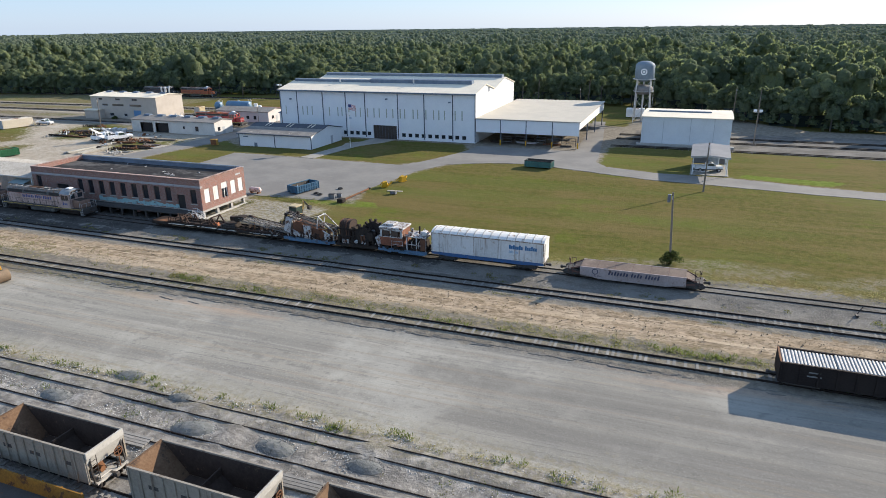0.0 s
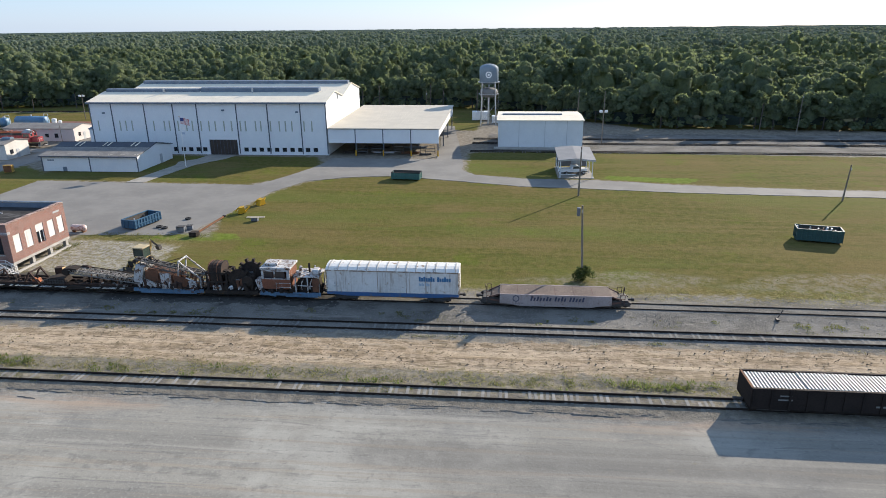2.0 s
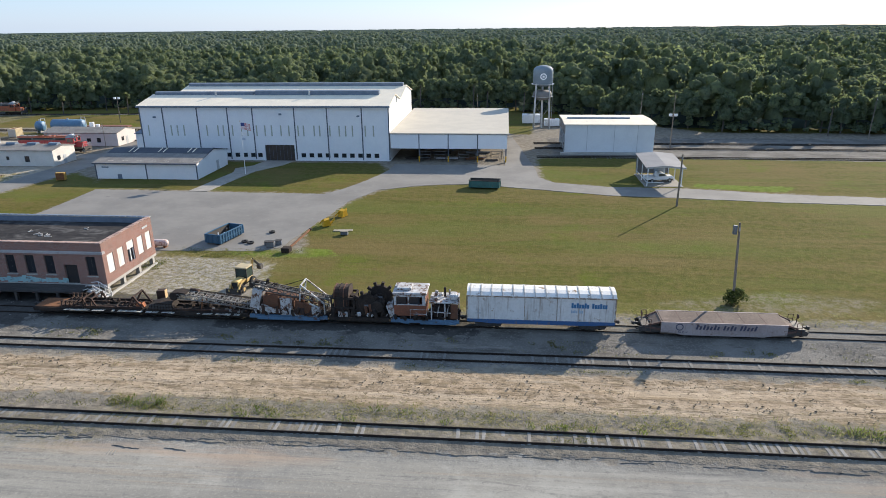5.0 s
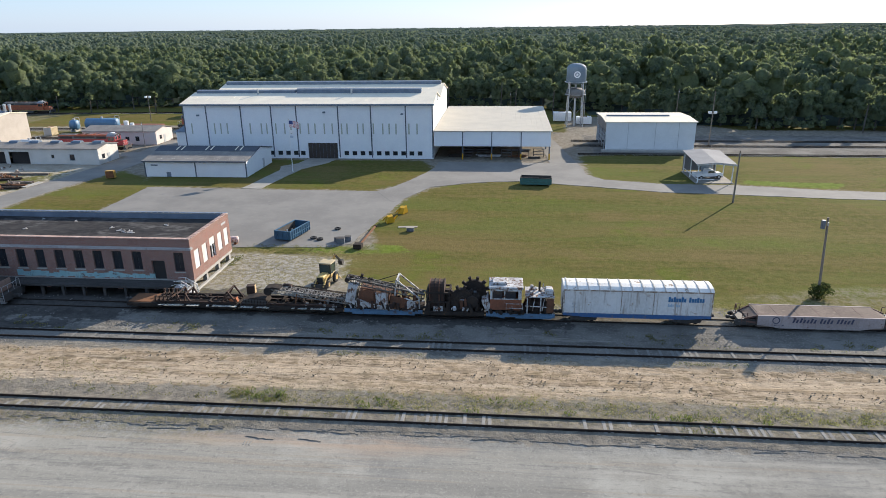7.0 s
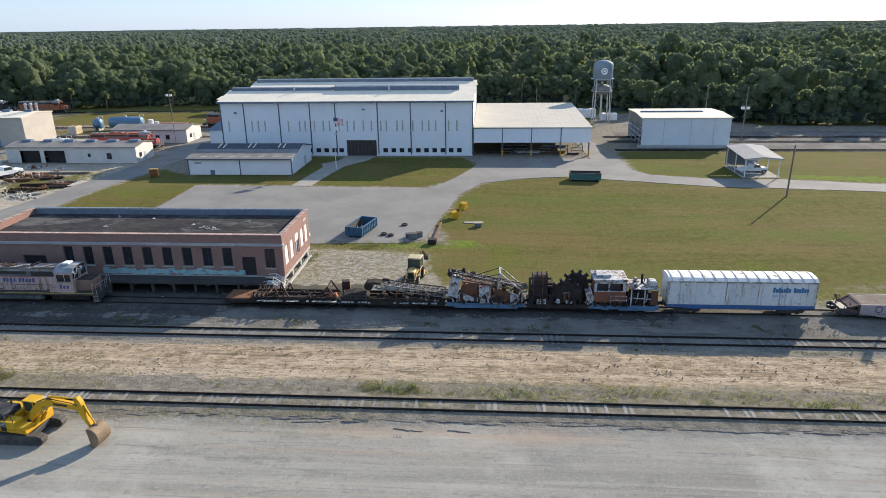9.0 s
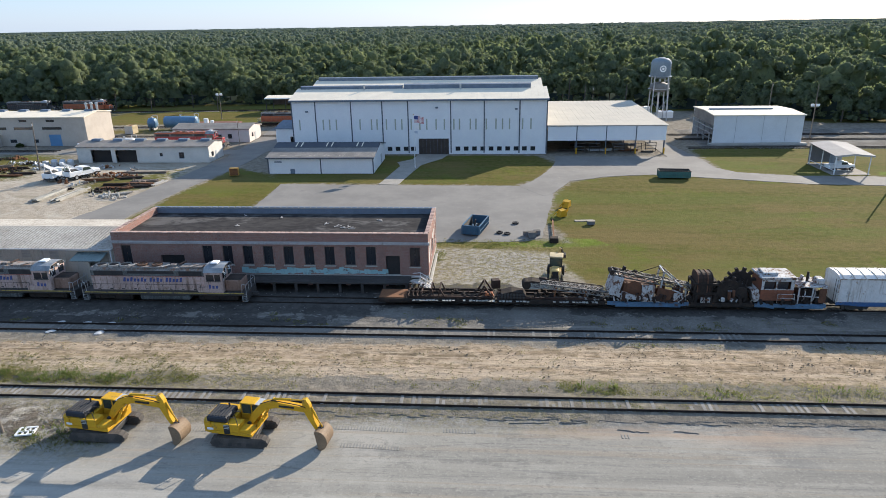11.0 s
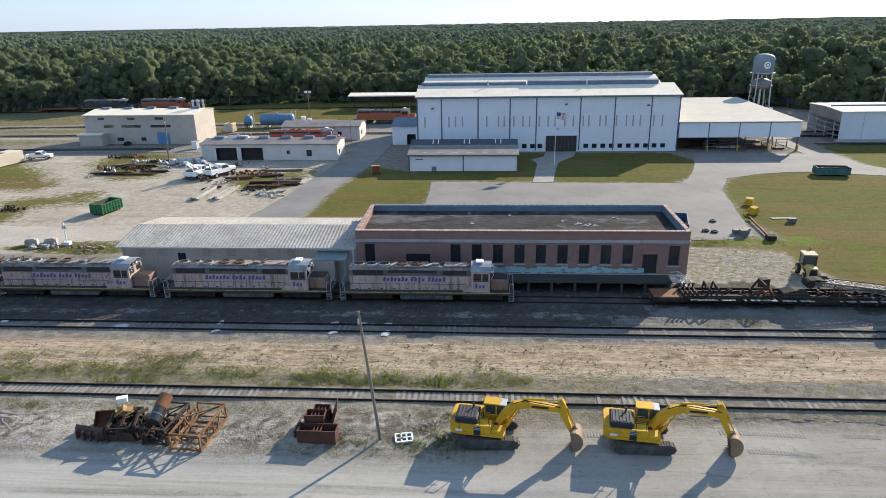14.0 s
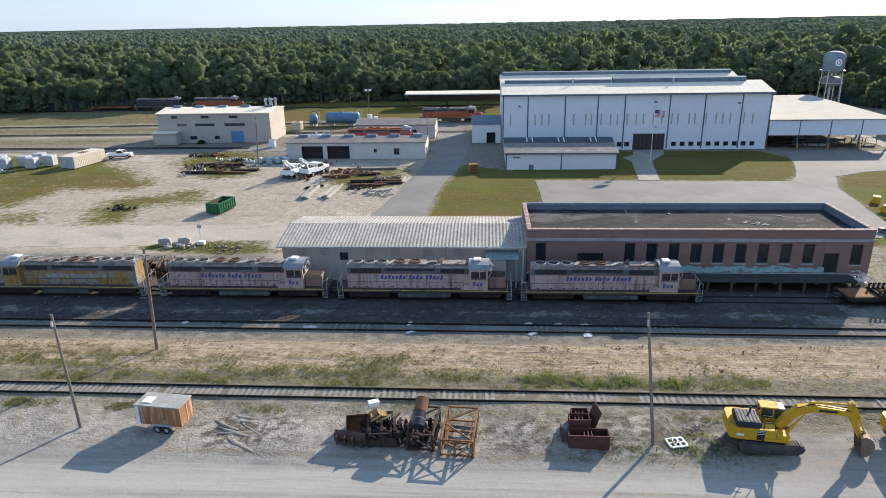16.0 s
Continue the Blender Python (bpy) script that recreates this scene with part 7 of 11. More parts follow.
def low_rails(parent, x0, x1):
    """Long burnt rails lying on a deck."""
    for y, z, m in ((-1.05, 1.3, M["burnt_brown"]), (-.55, 1.22, M["burnt"]), (.45, 1.24, M["burnt_brown"]), (1.0, 1.36, M["burnt"])):
        part("deck_rail", Geo().box(x0, x1, y - .06, y + .06, 1.125, z, .02).box(x0, x1, y - .1, y + .1, z, z + .05), m, parent)


low_rails(w1, -3.0, 6.2)
for k in range(4):
    fx = -3.1 + k * .48
    part("cradle", Geo().prism([(fx - .09, 1.12), (fx + .09, 1.12), (fx + .05, 1.62), (fx + .22, 1.9), (fx - .05, 1.9)], "y", -1.15, -.95).prism([(fx - .09, 1.12), (fx + .09, 1.12), (fx + .05, 1.62), (fx + .22, 1.9), (fx - .05, 1.9)], "y", .9, 1.1).beam((fx, -1.1, 1.4), (fx, 1.0, 1.4), .14), M["burnt_brown"], w1, "scorched rail cradle")
for fx, lean in ((-.7, .5), (.2, .75)):
    part("strut_frame", Geo().path([(fx, -1.1, 1.12), (fx + lean * .3, -1.1, 2.2), (fx + lean, -1.1, 1.12)], .15).path([(fx, .9, 1.12), (fx + lean * .3, .9, 2.2), (fx + lean, .9, 1.12)], .15).beam((fx + lean * .3, -1.1, 2.15), (fx + lean * .3, .9, 2.15), .12), M["burnt_brown"], w1)
part("a_frame", Geo().path([(4.4, -1.0, 1.12), (5.25, -1.0, 2.55), (6.2, -1.0, 1.12)], .17).path([(4.4, .9, 1.12), (5.25, .9, 2.55), (6.2, .9, 1.12)], .17).beam((5.25, -1.0, 2.5), (5.25, .9, 2.5), .14).beam((4.8, -1.0, 1.75), (5.75, -1.0, 1.75), .1), M["burnt_brown"], w1, "burnt brown A-frame")
part("orange_bracket", Geo().prism([(5.3, 1.2), (6.3, 1.3), (6.1, 1.75), (5.7, 1.55), (5.4, 1.7)], "y", -.9, -.4), surf("orange_red_lead", (.42, .13, .05), (.26, .09, .04), 2, .85, rust=(.12, .06, .04), rust_at=.52), w1, "orange-red bracket")
scrap_bits(w1, "burnt_fitting", -1.5, 6, -1.0, 1, 1.15, 26, M["burnt"], .35, .3)
scrap_bits(w1, "rusty_fitting", .8, 6, -1.1, 1, 1.15, 12, M["burnt_brown"], .3, .35)
walkway(w1, -2.6, 2.1, 4)
walkway(w1, 2.9, 6.4, 5)
bx = thing("control_box", -66.2, 79.6, 0, 12, "scorched brown box with a bare timber side beside the wagon", "box")
part("body", Geo().box(-.55, .35, -.4, .4, .9, 1.9, .03), M["burnt_brown"], bx)
part("timber_side", Geo().prism([(-.42, .9), (.42, .9), (.42, 1.8), (-.42, 1.95)], "x", .352, .40), surf("bare_timber", (.46, .32, .17), (.36, .24, .12), 2, .85, stretch=(1, .2, 1)), bx)
for px in (-.45, .25):
    for py in (-.3, .3):
        part("leg", Geo().beam((px, py, -.02), (px, py, .9), .09), M["burnt"], bx)

w2 = flat_car(-66.2, -54.6, "burnt flat wagon carrying a long lattice conveyor", M["burnt"])
girder = surf("grey_scorched_girder", (.27, .255, .235), (.10, .09, .08), 2, .7, rust=(.18, .10, .06), rust_at=.6)
part("conveyor", lattice(Geo(), (-2.2, -.25, 2.75), (6.6, -.25, 1.62), 1.1, .5, 18, .055), girder, w2, "grey lattice conveyor boom")
part("belt", Geo().beam((-2.3, -.25, 2.8), (6.6, -.25, 1.67), .5, .05), M["black"], w2)
part("conveyor_hood", Geo().lathe((-2.6, -.25, 2.62), [(.02, -.62), (.42, -.62), (.48, -.55), (.48, .55), (.42, .62), (.02, .62)], 14, "y").prism([(-2.9, 3.0), (-2.0, 3.16), (-1.2, 3.04), (-1.2, 2.9), (-2.2, 2.95)], "y", -.85, .35), M["burnt"], w2, "burnt black conveyor hood")
part("motor", Geo().cyl((-1.2, .5, 2.9), (-.5, .5, 2.85), .22, 10).box(-.9, -.3, .3, .8, 2.6, 2.95, .04), M["burnt_brown"], w2)
part("second_boom", lattice(Geo(), (-1.4, .75, 2.6), (5.8, .75, 1.75), .5, .35, 14, .05), M["burnt"], w2)
for sx in (.4, 3.6):
    part("support", Geo().path([(sx, -.9, 1.12), (sx + .2, -.7, 2.45 - .128 * sx)], .12).path([(sx, .5, 1.12), (sx + .2, .3, 2.45 - .128 * sx)], .12), M["rusty"], w2)
low_rails(w2, -5.6, 5.6)
coil = part("track_chain", Geo().prism([(-5.4, 1.14), (-3.0, 1.14), (-2.6, 1.4), (-2.9, 1.85), (-4.2, 2.0), (-5.3, 1.7)], "y", -1.1, .3), M["burnt"], w2, "heap of black crawler chain")
for i in range(16):
    part("link", Geo().box(-5.35 + i % 8 * .33, -5.1 + i % 8 * .33, -1.19, -1.1, 1.2 + (i // 8) * .33, 1.45 + (i // 8) * .33, .03), M["steel_dark"], coil)
scrap_bits(w2, "burnt_fitting", -2.4, 5.6, -1.2, 1, 1.15, 34, M["burnt"], .35, .4)
scrap_bits(w2, "rusty_fitting", -1.4, 5.6, -1.2, 1, 1.15, 12, M["burnt_brown"], .35, .35)
scrap_bits(w2, "ash_fitting", 1.0, 5.2, -1.2, -.5, 1.15, 10, girder, .3, .25)
walkway(w2, -5.6, -1.9, 6)
walkway(w2, .2, 5.0, 7)

w3 = flat_car(-54.4, -45.9, "scorched white ballast machine with a sloping conveyor and A-frame", blue_sill, "ballast_machine")
part("casing", slab(Geo(), -3.9, -2.9, -1.3, 1.2, 1.8, 3.9, 14), pale_burnt, w3)
part("casing", slab(Geo(), -2.7, .6, -1.25, 1.15, 1.35, 3.0, 9), M["burnt_red"], w3)
part("casing", slab(Geo(), -3.0, -1.9, -1.34, -1.26, 1.3, 2.2, 24), pale_burnt, w3, "scorched white side panel")
part("panel_door", Geo().box(-.75, .55, -1.42, -1.34, 1.15, 3.1, .03), pale_burnt, w3, "white panel door")
part("casing", slab(Geo(), .9, 3.3, -1.3, -1.2, 1.35, 2.5, 11), M["burnt_red"], w3)
part("upper_conveyor", lattice(Geo(), (-3.9, -.35, 4.25), (4.4, -.35, 2.55), 1.0, .55, 12, .07), surf("scorched_conveyor_girder", (.16, .145, .13), (.05, .045, .04), 2, .7, rust=(.20, .10, .05), rust_at=.56), w3, "sloping lattice conveyor")
part("upper_belt", Geo().beam((-3.9, -.35, 4.42), (4.3, -.35, 2.75), .8, .07), M["black"], w3)
part("a_frame", Geo().path([(1.1, -1.0, 1.2), (1.5, -1.0, 4.45), (3.9, -1.0, 2.4), (3.9, -1.0, 1.2)], .14).path([(1.1, .9, 1.2), (1.5, .9, 4.45), (3.9, .9, 2.4), (3.9, .9, 1.2)], .14).beam((1.5, -1, 4.4), (1.5, .9, 4.4), .13), pale_burnt, w3, "pale steel A-frame")
part("stay", Geo().path([(1.5, -1.0, 4.4), (-1.2, -.6, 3.6)], .06).path([(1.5, .9, 4.4), (-1.2, .6, 3.6)], .06), M["burnt"], w3)
part("skirt", Geo().box(-3.4, 3.4, -1.46, -1.38, .6, 1.0), blue_sill, w3)
part("pale_panel", Geo().box(2.6, 3.6, -1.4, -1.32, 1.3, 2.2, .03), pale_burnt, w3)
part("roller", Geo().cyl((-3.9, -.9, 4.25), (-3.9, .3, 4.25), .25, 12), M["burnt"], w3)
scrap_bits(w3, "burnt_fitting", -3.8, 3.8, -1.5, 1.1, 1.12, 60, M["burnt"], .25, .8)
scrap_bits(w3, "brown_fitting", -3.4, 3.6, -1.52, -1.3, 1.3, 26, M["burnt_brown"], .22, .9)
part("torn_sheet", Geo().prism([(-3.3, 1.75), (-1.9, 1.45), (1.2, 1.15), (1.0, 1.45), (-.9, 1.8), (-2.4, 2.2), (-3.2, 2.15)], "y", -1.5, -1.45), pale_burnt, w3, "long torn white side sheet")
part("torn_sheet", Geo().prism([(.9, 2.9), (2.0, 2.5), (2.3, 1.5), (1.5, 1.2), (.8, 1.6)], "y", -1.42, -1.38), M["burnt_red"], w3)
part("torn_sheet", Geo().prism([(-2.4, 2.5), (-1.0, 2.3), (-.9, 3.3), (-1.6, 3.55), (-2.3, 3.2)], "y", -1.42, -1.37), M["burnt_red"], w3)
part("hose", Geo().path([(2.4, -1.45, 2.6), (3.3, -1.5, 2.2), (3.5, -1.5, 1.6), (3.1, -1.5, 1.2)], .12), pale_burnt, w3)
scrap_bits(w3, "pale_fitting", -3.6, 3.4, -1.4, -1.0, 1.2, 8, pale_burnt, .22, .7)
scrap_bits(w3, "rusty_fitting", -3.0, 3.4, -1.3, 1.0, 1.6, 30, M["burnt_red"], .5, 1.2)
scrap_bits(w3, "top_roller", -3.7, -1.2, -.8, .3, 4.2, 7, M["burnt"], .3, .5)

w4 = flat_car(-45.7, -39.3, "gutted black power wagon of burnt frames and engines", M["burnt"], "power_wagon")
fr = Geo()
for fx in (-2.9, -.5):
    for fy in (-1.1, 1.1):
        fr.beam((fx, fy, 1.1), (fx, fy, 3.2), .14)
for fz in (2.1, 3.15):
    fr.path([(-2.9, -1.1, fz), (-.5, -1.1, fz), (-.5, 1.1, fz), (-2.9, 1.1, fz), (-2.9, -1.1, fz)], .2)
part("frame", fr, M["burnt"], w4)
dome = [(-1.05, 1.4), (-1.05, 3.3), (-.98, 3.75), (-.75, 4.05), (-.4, 4.18), (.4, 4.18), (.75, 4.05), (.98, 3.75), (1.05, 3.3), (1.05, 1.4)]
part("housing", Geo().prism(dome, "x", -2.65, -1.05), M["burnt_brown"], w4, "burnt brown round-topped housing")
for i in range(4):
    hx = -2.6 + i * .5
    part("housing_rib", Geo().path([(hx, a * 1.05, b + .02) for a, b in dome], .09), M["burnt"] if i % 2 else M["burnt_red"], w4)
part("hatch", Geo().box(-2.3, -1.4, -1.13, -1.06, 2.2, 3.4, .02), M["burnt"], w4)
part("tank", Geo().cyl((-.75, -.3, 1.2), (-.75, -.3, 3.3), .35, 14), M["burnt"], w4)
part("pale_panel", Geo().box(-2.2, -1.2, -1.3, -1.22, 1.0, 1.7), pale_burnt, w4)
part("engine", Geo().box(.3, 2.7, -.8, .9, 1.12, 2.9, .2), M["burnt"], w4, "black burnt engine block")
for wx, wy, wz, wr in ((.8, -.75, 2.35, 1.2), (2.1, .15, 3.0, 1.25)):
    wheel = part("cutting_wheel", Geo().lathe((wx, wy, wz), [(.02, -.22), (.35, -.25), (.4, -.15), (wr * .8, -.15), (wr, -.2), (wr, .2), (wr * .8, .15), (.02, .15)], 22, "y"), M["burnt"], w4, "burnt black toothed wheel")
    for i in range(11):
        a = i * 2 * math.pi / 11 + .2
        c, sn = math.cos(a), math.sin(a)
        part("tooth", Geo().beam((wx + c * wr * .95, wy, wz + sn * wr * .95), (wx + c * (wr + .38), wy, wz + sn * (wr + .38)), .3, .36, up=(0, 1, 0)), M["burnt"], wheel)
    part("hub_plate", Geo().box(wx - .2, wx + .25, wy - .3, wy - .255, wz - .1, wz + .1), M["machine_grey"], wheel)
part("fan", Geo().lathe((1.9, -1.05, 2.2), [(.02, -.08), (.6, -.1), (.7, 0), (.02, .05)], 14, "y"), M["burnt"], w4)
part("pale_plate", Geo().box(1.4, 2.1, -1.08, -1.02, 1.75, 1.95), pale_burnt, w4)
scrap_bits(w4, "burnt_fitting", -2.9, 3.1, -1.4, 1.1, 1.12, 80, M["burnt"], .25, 1.2)
scrap_bits(w4, "pale_fitting", -2.4, 3.0, -1.45, -1.2, 1.3, 9, pale_burnt, .12, .35)
scrap_bits(w4, "rusty_fitting", -2.9, 3.1, -1.4, .9, 1.4, 18, M["burnt_red"], .3, 1.6)
scrap_bits(w4, "burnt_pipework", -.4, 3.2, -.9, .9, 2.2, 40, M["burnt"], .3, 1.3)

w5 = flat_car(-39.1, -31.9, "scorched operator wagon with a white-roofed cab and engine deck", blue_sill, "operator_wagon")
orange = surf("scorched_red_brown_paint", (.24, .085, .045), (.13, .055, .032), 1.4, .85, rust=(.34, .29, .26), rust_at=.6, rust_scale=1.0)
part("cab_body", Geo().box(-3.2, .1, -1.35, -1.25, 1.5, 2.7), orange, w5, "scorched red cab side")
part("window_frame", wall_x(-3.2, .1, -1.35, -1.25, 2.702, 3.85, [(-2.95, -1.75, 2.8, 3.65), (-1.6, -.25, 2.8, 3.65)]), pale_burnt, w5, "scorched white window surround")
part("cab_body", Geo().box(-3.2, .1, 1.25, 1.35, 1.5, 3.85).box(-3.2, -3.1, -1.24, 1.24, 1.5, 3.85).box(0, .1, -1.24, 1.24, 1.5, 3.85), orange, w5)
part("cab_roof", Geo().box(-3.35, .25, -1.45, 1.45, 3.86, 4.12, .06), pale_burnt, w5, "scorched white cab roof")
part("roof_unit", Geo().box(-3.0, -1.4, -.8, .8, 4.12, 4.4, .08), pale_burnt, w5)
for a, b in ((-2.9, -1.9), (-1.6, -.5)):
    part("window", Geo().box(a, b, -1.29, -1.27, 2.76, 3.59), M["dark_glass"], w5)
part("side_rail", Geo().path([(-1.5, -1.5, 1.3), (-1.5, -1.5, 2.3), (.2, -1.5, 2.3), (.2, -1.5, 1.3)], .05).beam((-1.5, -1.5, 1.8), (.2, -1.5, 1.8), .05), pale_burnt, w5)
part("white_snout", slab(Geo(), -3.9, -3.2, -1.2, 1.0, 1.3, 2.6, -18), pale_burnt, w5)
deck = Geo()
for fx in (.7, 2.1, 3.4):
    for fy in (-1.25, 1.25):
        deck.beam((fx, fy, 1.1), (fx, fy, 3.0), .12)
part("deck_frame", deck, pale_burnt, w5)
part("canopy_plate", Geo().box(.5, 3.5, -1.35, 1.35, 3.0, 3.12), pale_burnt, w5, "scorched white canopy plate")
part("exhaust_pipe", Geo().cyl((1.0, -.3, 3.1), (1.2, -.3, 4.0), .17, 10), pale_burnt, w5)
part("exhaust_pipe", Geo().cyl((2.0, .2, 3.1), (2.0, .2, 4.2), .12, 10), M["burnt"], w5)
part("air_filter", Geo().box(2.5, 3.4, -.9, .3, 3.13, 3.75, .15), pale_burnt, w5)
part("engine", Geo().box(.8, 3.2, -.8, .8, 1.12, 2.4, .12), M["burnt"], w5)
part("skirt", Geo().box(-.5, 3.3, -1.46, -1.38, .62, .95), blue_sill, w5)
part("blue_bumper", slab(Geo(), -3.4, -1.6, -1.45, -1.3, .75, 1.2, 12), blue_sill, w5)
scrap_bits(w5, "burnt_fitting", .4, 3.4, -1.3, 1.1, 1.12, 50, M["burnt"], .22, .9)
for k in range(5):
    ex = .8 + k * .5
    part("engine_pipe", Geo().path([(ex, -.85, 1.3), (ex, -1.15, 1.6), (ex + .1, -1.15, 2.3), (ex + .2, -.8, 2.6)], .09), pale_burnt if k % 2 else M["burnt_brown"], w5)
part("grille_panel", Geo().box(2.7, 3.45, -1.38, -1.32, 1.3, 2.9, .02), M["burnt_red"], w5)
part("cross_rail", Geo().beam((.5, -1.36, 2.05), (2.7, -1.36, 1.95), .08), pale_burnt, w5)
scrap_bits(w5, "burnt_fitting", -3, .3, -1.55, -1.3, 1.12, 18, M["burnt"], .3, .6)
scrap_bits(w5, "pale_fitting", .5, 3.3, -1.1, 1.1, 3.1, 9, pale_burnt, .4, .6)


# ---- excavators ----
def excavator(x, y, label, rz=0.0):
    t = thing("excavator", x, y, 0, rz, label, "excavator", "yellow tracked excavators")
    t.scale = (1, 1, .93)
    ye, dk = M["yellow"], M["machine_dark"]
    for s in (-1, 1):
        y0, y1 = sorted((s * .9, s * 1.5))
        out = [(-1.75, .02), (1.75, .02), (2.05, .15), (2.18, .43), (2.05, .72), (1.75, .86), (-1.75, .86), (-2.05, .72), (-2.18, .43), (-2.05, .15)]
        tr = part("crawler_track", Geo().prism(out, "y", y0, y1), M["track_dirt"], t, "dusty steel crawler track")
        g = Geo()
        per = []
        for (ax, az), (bx, bz) in zip(out, out[1:] + out[:1]):
            k = max(1, int(math.hypot(bx - ax, bz - az) / .19))
            per += [(ax + (bx - ax) * j / k, az + (bz - az) * j / k, math.atan2(bz - az, bx - ax)) for j in range(k)]
        for ax, az, an in per:
            g.join(Geo().box(-.03, .03, y0 - .005, y1 + .005, -.035, .035), pose(ax, 0, az, 0, -math.degrees(an), 0))
        part("tread", g, M["track_dirt"], tr)
        for k in range(5):
            part("roller", Geo().cyl((-1.4 + k * .7, y0 - .02, .3), (-1.4 + k * .7, y1 + .02, .3), .17, 10), dk, tr)
        for d in (-1, 1):
            part("sprocket", Geo().cyl((d * 1.72, y0 - .03, .43), (d * 1.72, y1 + .03, .43), .3, 12), dk, tr)
    part("carbody", Geo().box(-1.2, 1.2, -.9, .9, .4, .85, .05).cyl((0, 0, .85), (0, 0, 1.02), .65, 20), dk, t)
    part("counterweight", Geo().prism([(-2.75, -1.0), (-2.6, -1.25), (-2.0, -1.38), (-2.0, 1.38), (-2.6, 1.25), (-2.75, 1.0)], "z", 1.05, 1.98), ye, t)
    part("house", Geo().box(-2.0, 1.25, -1.38, 1.38, 1.03, 1.3, .03).box(-1.99, .3, -1.38, -.45, 1.3, 2.0, .05).box(-1.99, -.55, -.45, 1.38, 1.3, 1.98, .05), ye, t)
    part("toolbox", Geo().box(.3, 1.2, -1.36, -.5, 1.3, 1.62, .04), ye, t)
    part("black_panel", Geo().box(-.95, -.45, -1.395, -1.383, 1.1, 1.95), M["black"], t, "black side panel with pale stripes")
    part("stripes", Geo().box(-.93, -.47, -1.403, -1.397, 1.6, 1.66).box(-.93, -.47, -1.403, -1.397, 1.75, 1.81).box(-.93, -.47, -1.403, -1.397, 1.88, 1.93), M["frame"], t)
    part("plate", Geo().box(-2.3, -1.8, -1.40, -1.385, 1.35, 1.55), M["white_paint"], t)
    hood = part("engine_hood", Geo().box(-2.35, -.7, -1.3, .55, 2.0, 2.5, .1), M["hood_black"], t, "black engine hood with grilles")
    g = Geo()
    for k in range(6):
        g.box(-2.15 + k * .24, -2.03 + k * .24, -1.1, .35, 2.502, 2.54)
    part("grille", g, M["machine_dark"], hood)
    part("exhaust", Geo().cyl((-1.2, .2, 2.45), (-1.2, .2, 2.9), .07, 10), M["black"], hood)
    part("handrail", Geo().path([(-.55, -1.3, 2.0), (-.55, -1.3, 2.65), (.1, -1.3, 2.65), (.25, -1.3, 1.6)], .045).path([(-.5, -.5, 2.0), (-.5, -.5, 2.65), (.1, -.5, 2.65)], .045), M["black"], t)
    # cab on the far side of the boom
    cab = part("cab", Geo().box(-.45, 1.3, .42, 1.36, 1.3, 1.85, .04), ye, t)
    for px, py in ((-.4, .47), (-.4, 1.31), (1.22, .47), (1.05, 1.31), (.45, .47)):
        part("pillar", Geo().beam((px, py, 1.85), (px - (.15 if px > .5 else 0), py, 2.72), .09), M["machine_dark"] if px > .5 else ye, cab)
    part("glass", Geo().box(-.38, 1.1, .455, .475, 1.86, 2.7).box(-.38, 1.1, 1.31, 1.33, 1.86, 2.7).box(1.08, 1.11, .48, 1.3, 1.86, 2.7).box(-.42, -.4, .5, 1.28, 1.86, 2.7), M["cab_glass"], cab)
    part("cab_roof", Geo().box(-.5, .75, .38, 1.4, 2.72, 2.83, .04), ye, cab)
    part("roof_hatch", Geo().box(.76, 1.2, .42, 1.36, 2.72, 2.79, .02), M["frame"], cab)
    part("seat", Geo().box(-.1, .4, .65, 1.1, 1.86, 2.0).box(-.15, 0, .65, 1.1, 2.0, 2.6), M["black"], cab)
    # boom, arm and bucket
    boom = part("boom", Geo().prism([(.35, 1.45), (.75, 1.35), (1.35, 2.2), (2.1, 2.95), (2.9, 3.2), (5.1, 3.05), (5.25, 3.25), (5.0, 3.5), (2.7, 3.72), (1.75, 3.5), (.95, 2.6)], "y", -.22, .22), ye, t)
    part("pivot", Geo().cyl((.55, -.32, 1.5), (.55, .32, 1.5), .16, 12), dk, boom)
    part("marking", Geo().box(3.1, 4.3, -.232, -.224, 3.28, 3.46), M["black"], boom, "plain dark bar of writing")
    for s in (-.33, .33):
        part("boom_cylinder", Geo().cyl((1.25, s, 1.35), (1.75, s, 2.2), .11, 10).cyl((1.75, s, 2.2), (2.2, s, 3.05), .06, 10), ye, boom)
    part("arm_cylinder", Geo().cyl((2.6, 0, 3.85), (4.0, 0, 3.95), .1, 10).cyl((4.0, 0, 3.95), (5.05, 0, 3.98), .055, 10), ye, boom)
    part("bracket", Geo().prism([(2.4, 3.7), (2.9, 3.7), (2.65, 3.95)], "y", -.12, .12), ye, boom)
    part("hose", Geo().path([(1.6, -.2, 3.4), (2.6, -.2, 3.84), (4.6, -.2, 3.66), (5.2, -.2, 3.5)], .05), M["black"], boom)
    arm = part("arm", Geo().prism([(4.95, 4.1), (5.25, 4.2), (5.5, 3.75), (5.72, 2.6), (6.2, 1.35), (5.95, 1.25), (5.35, 2.4), (5.0, 3.2)], "y", -.19, .19), ye, t)
    part("bucket_cylinder", Geo().cyl((5.55, 0, 3.5), (5.95, 0, 2.5), .09, 10).cyl((5.95, 0, 2.5), (6.3, 0, 1.75), .05, 10), ye, arm)
    part("linkage", Geo().beam((5.95, -.12, 1.75), (6.35, -.12, 1.7), .09).beam((5.95, .12, 1.75), (6.35, .12, 1.7), .09).beam((6.35, 0, 1.72), (6.55, 0, 1.25), .1), dk, arm)
    n = 12
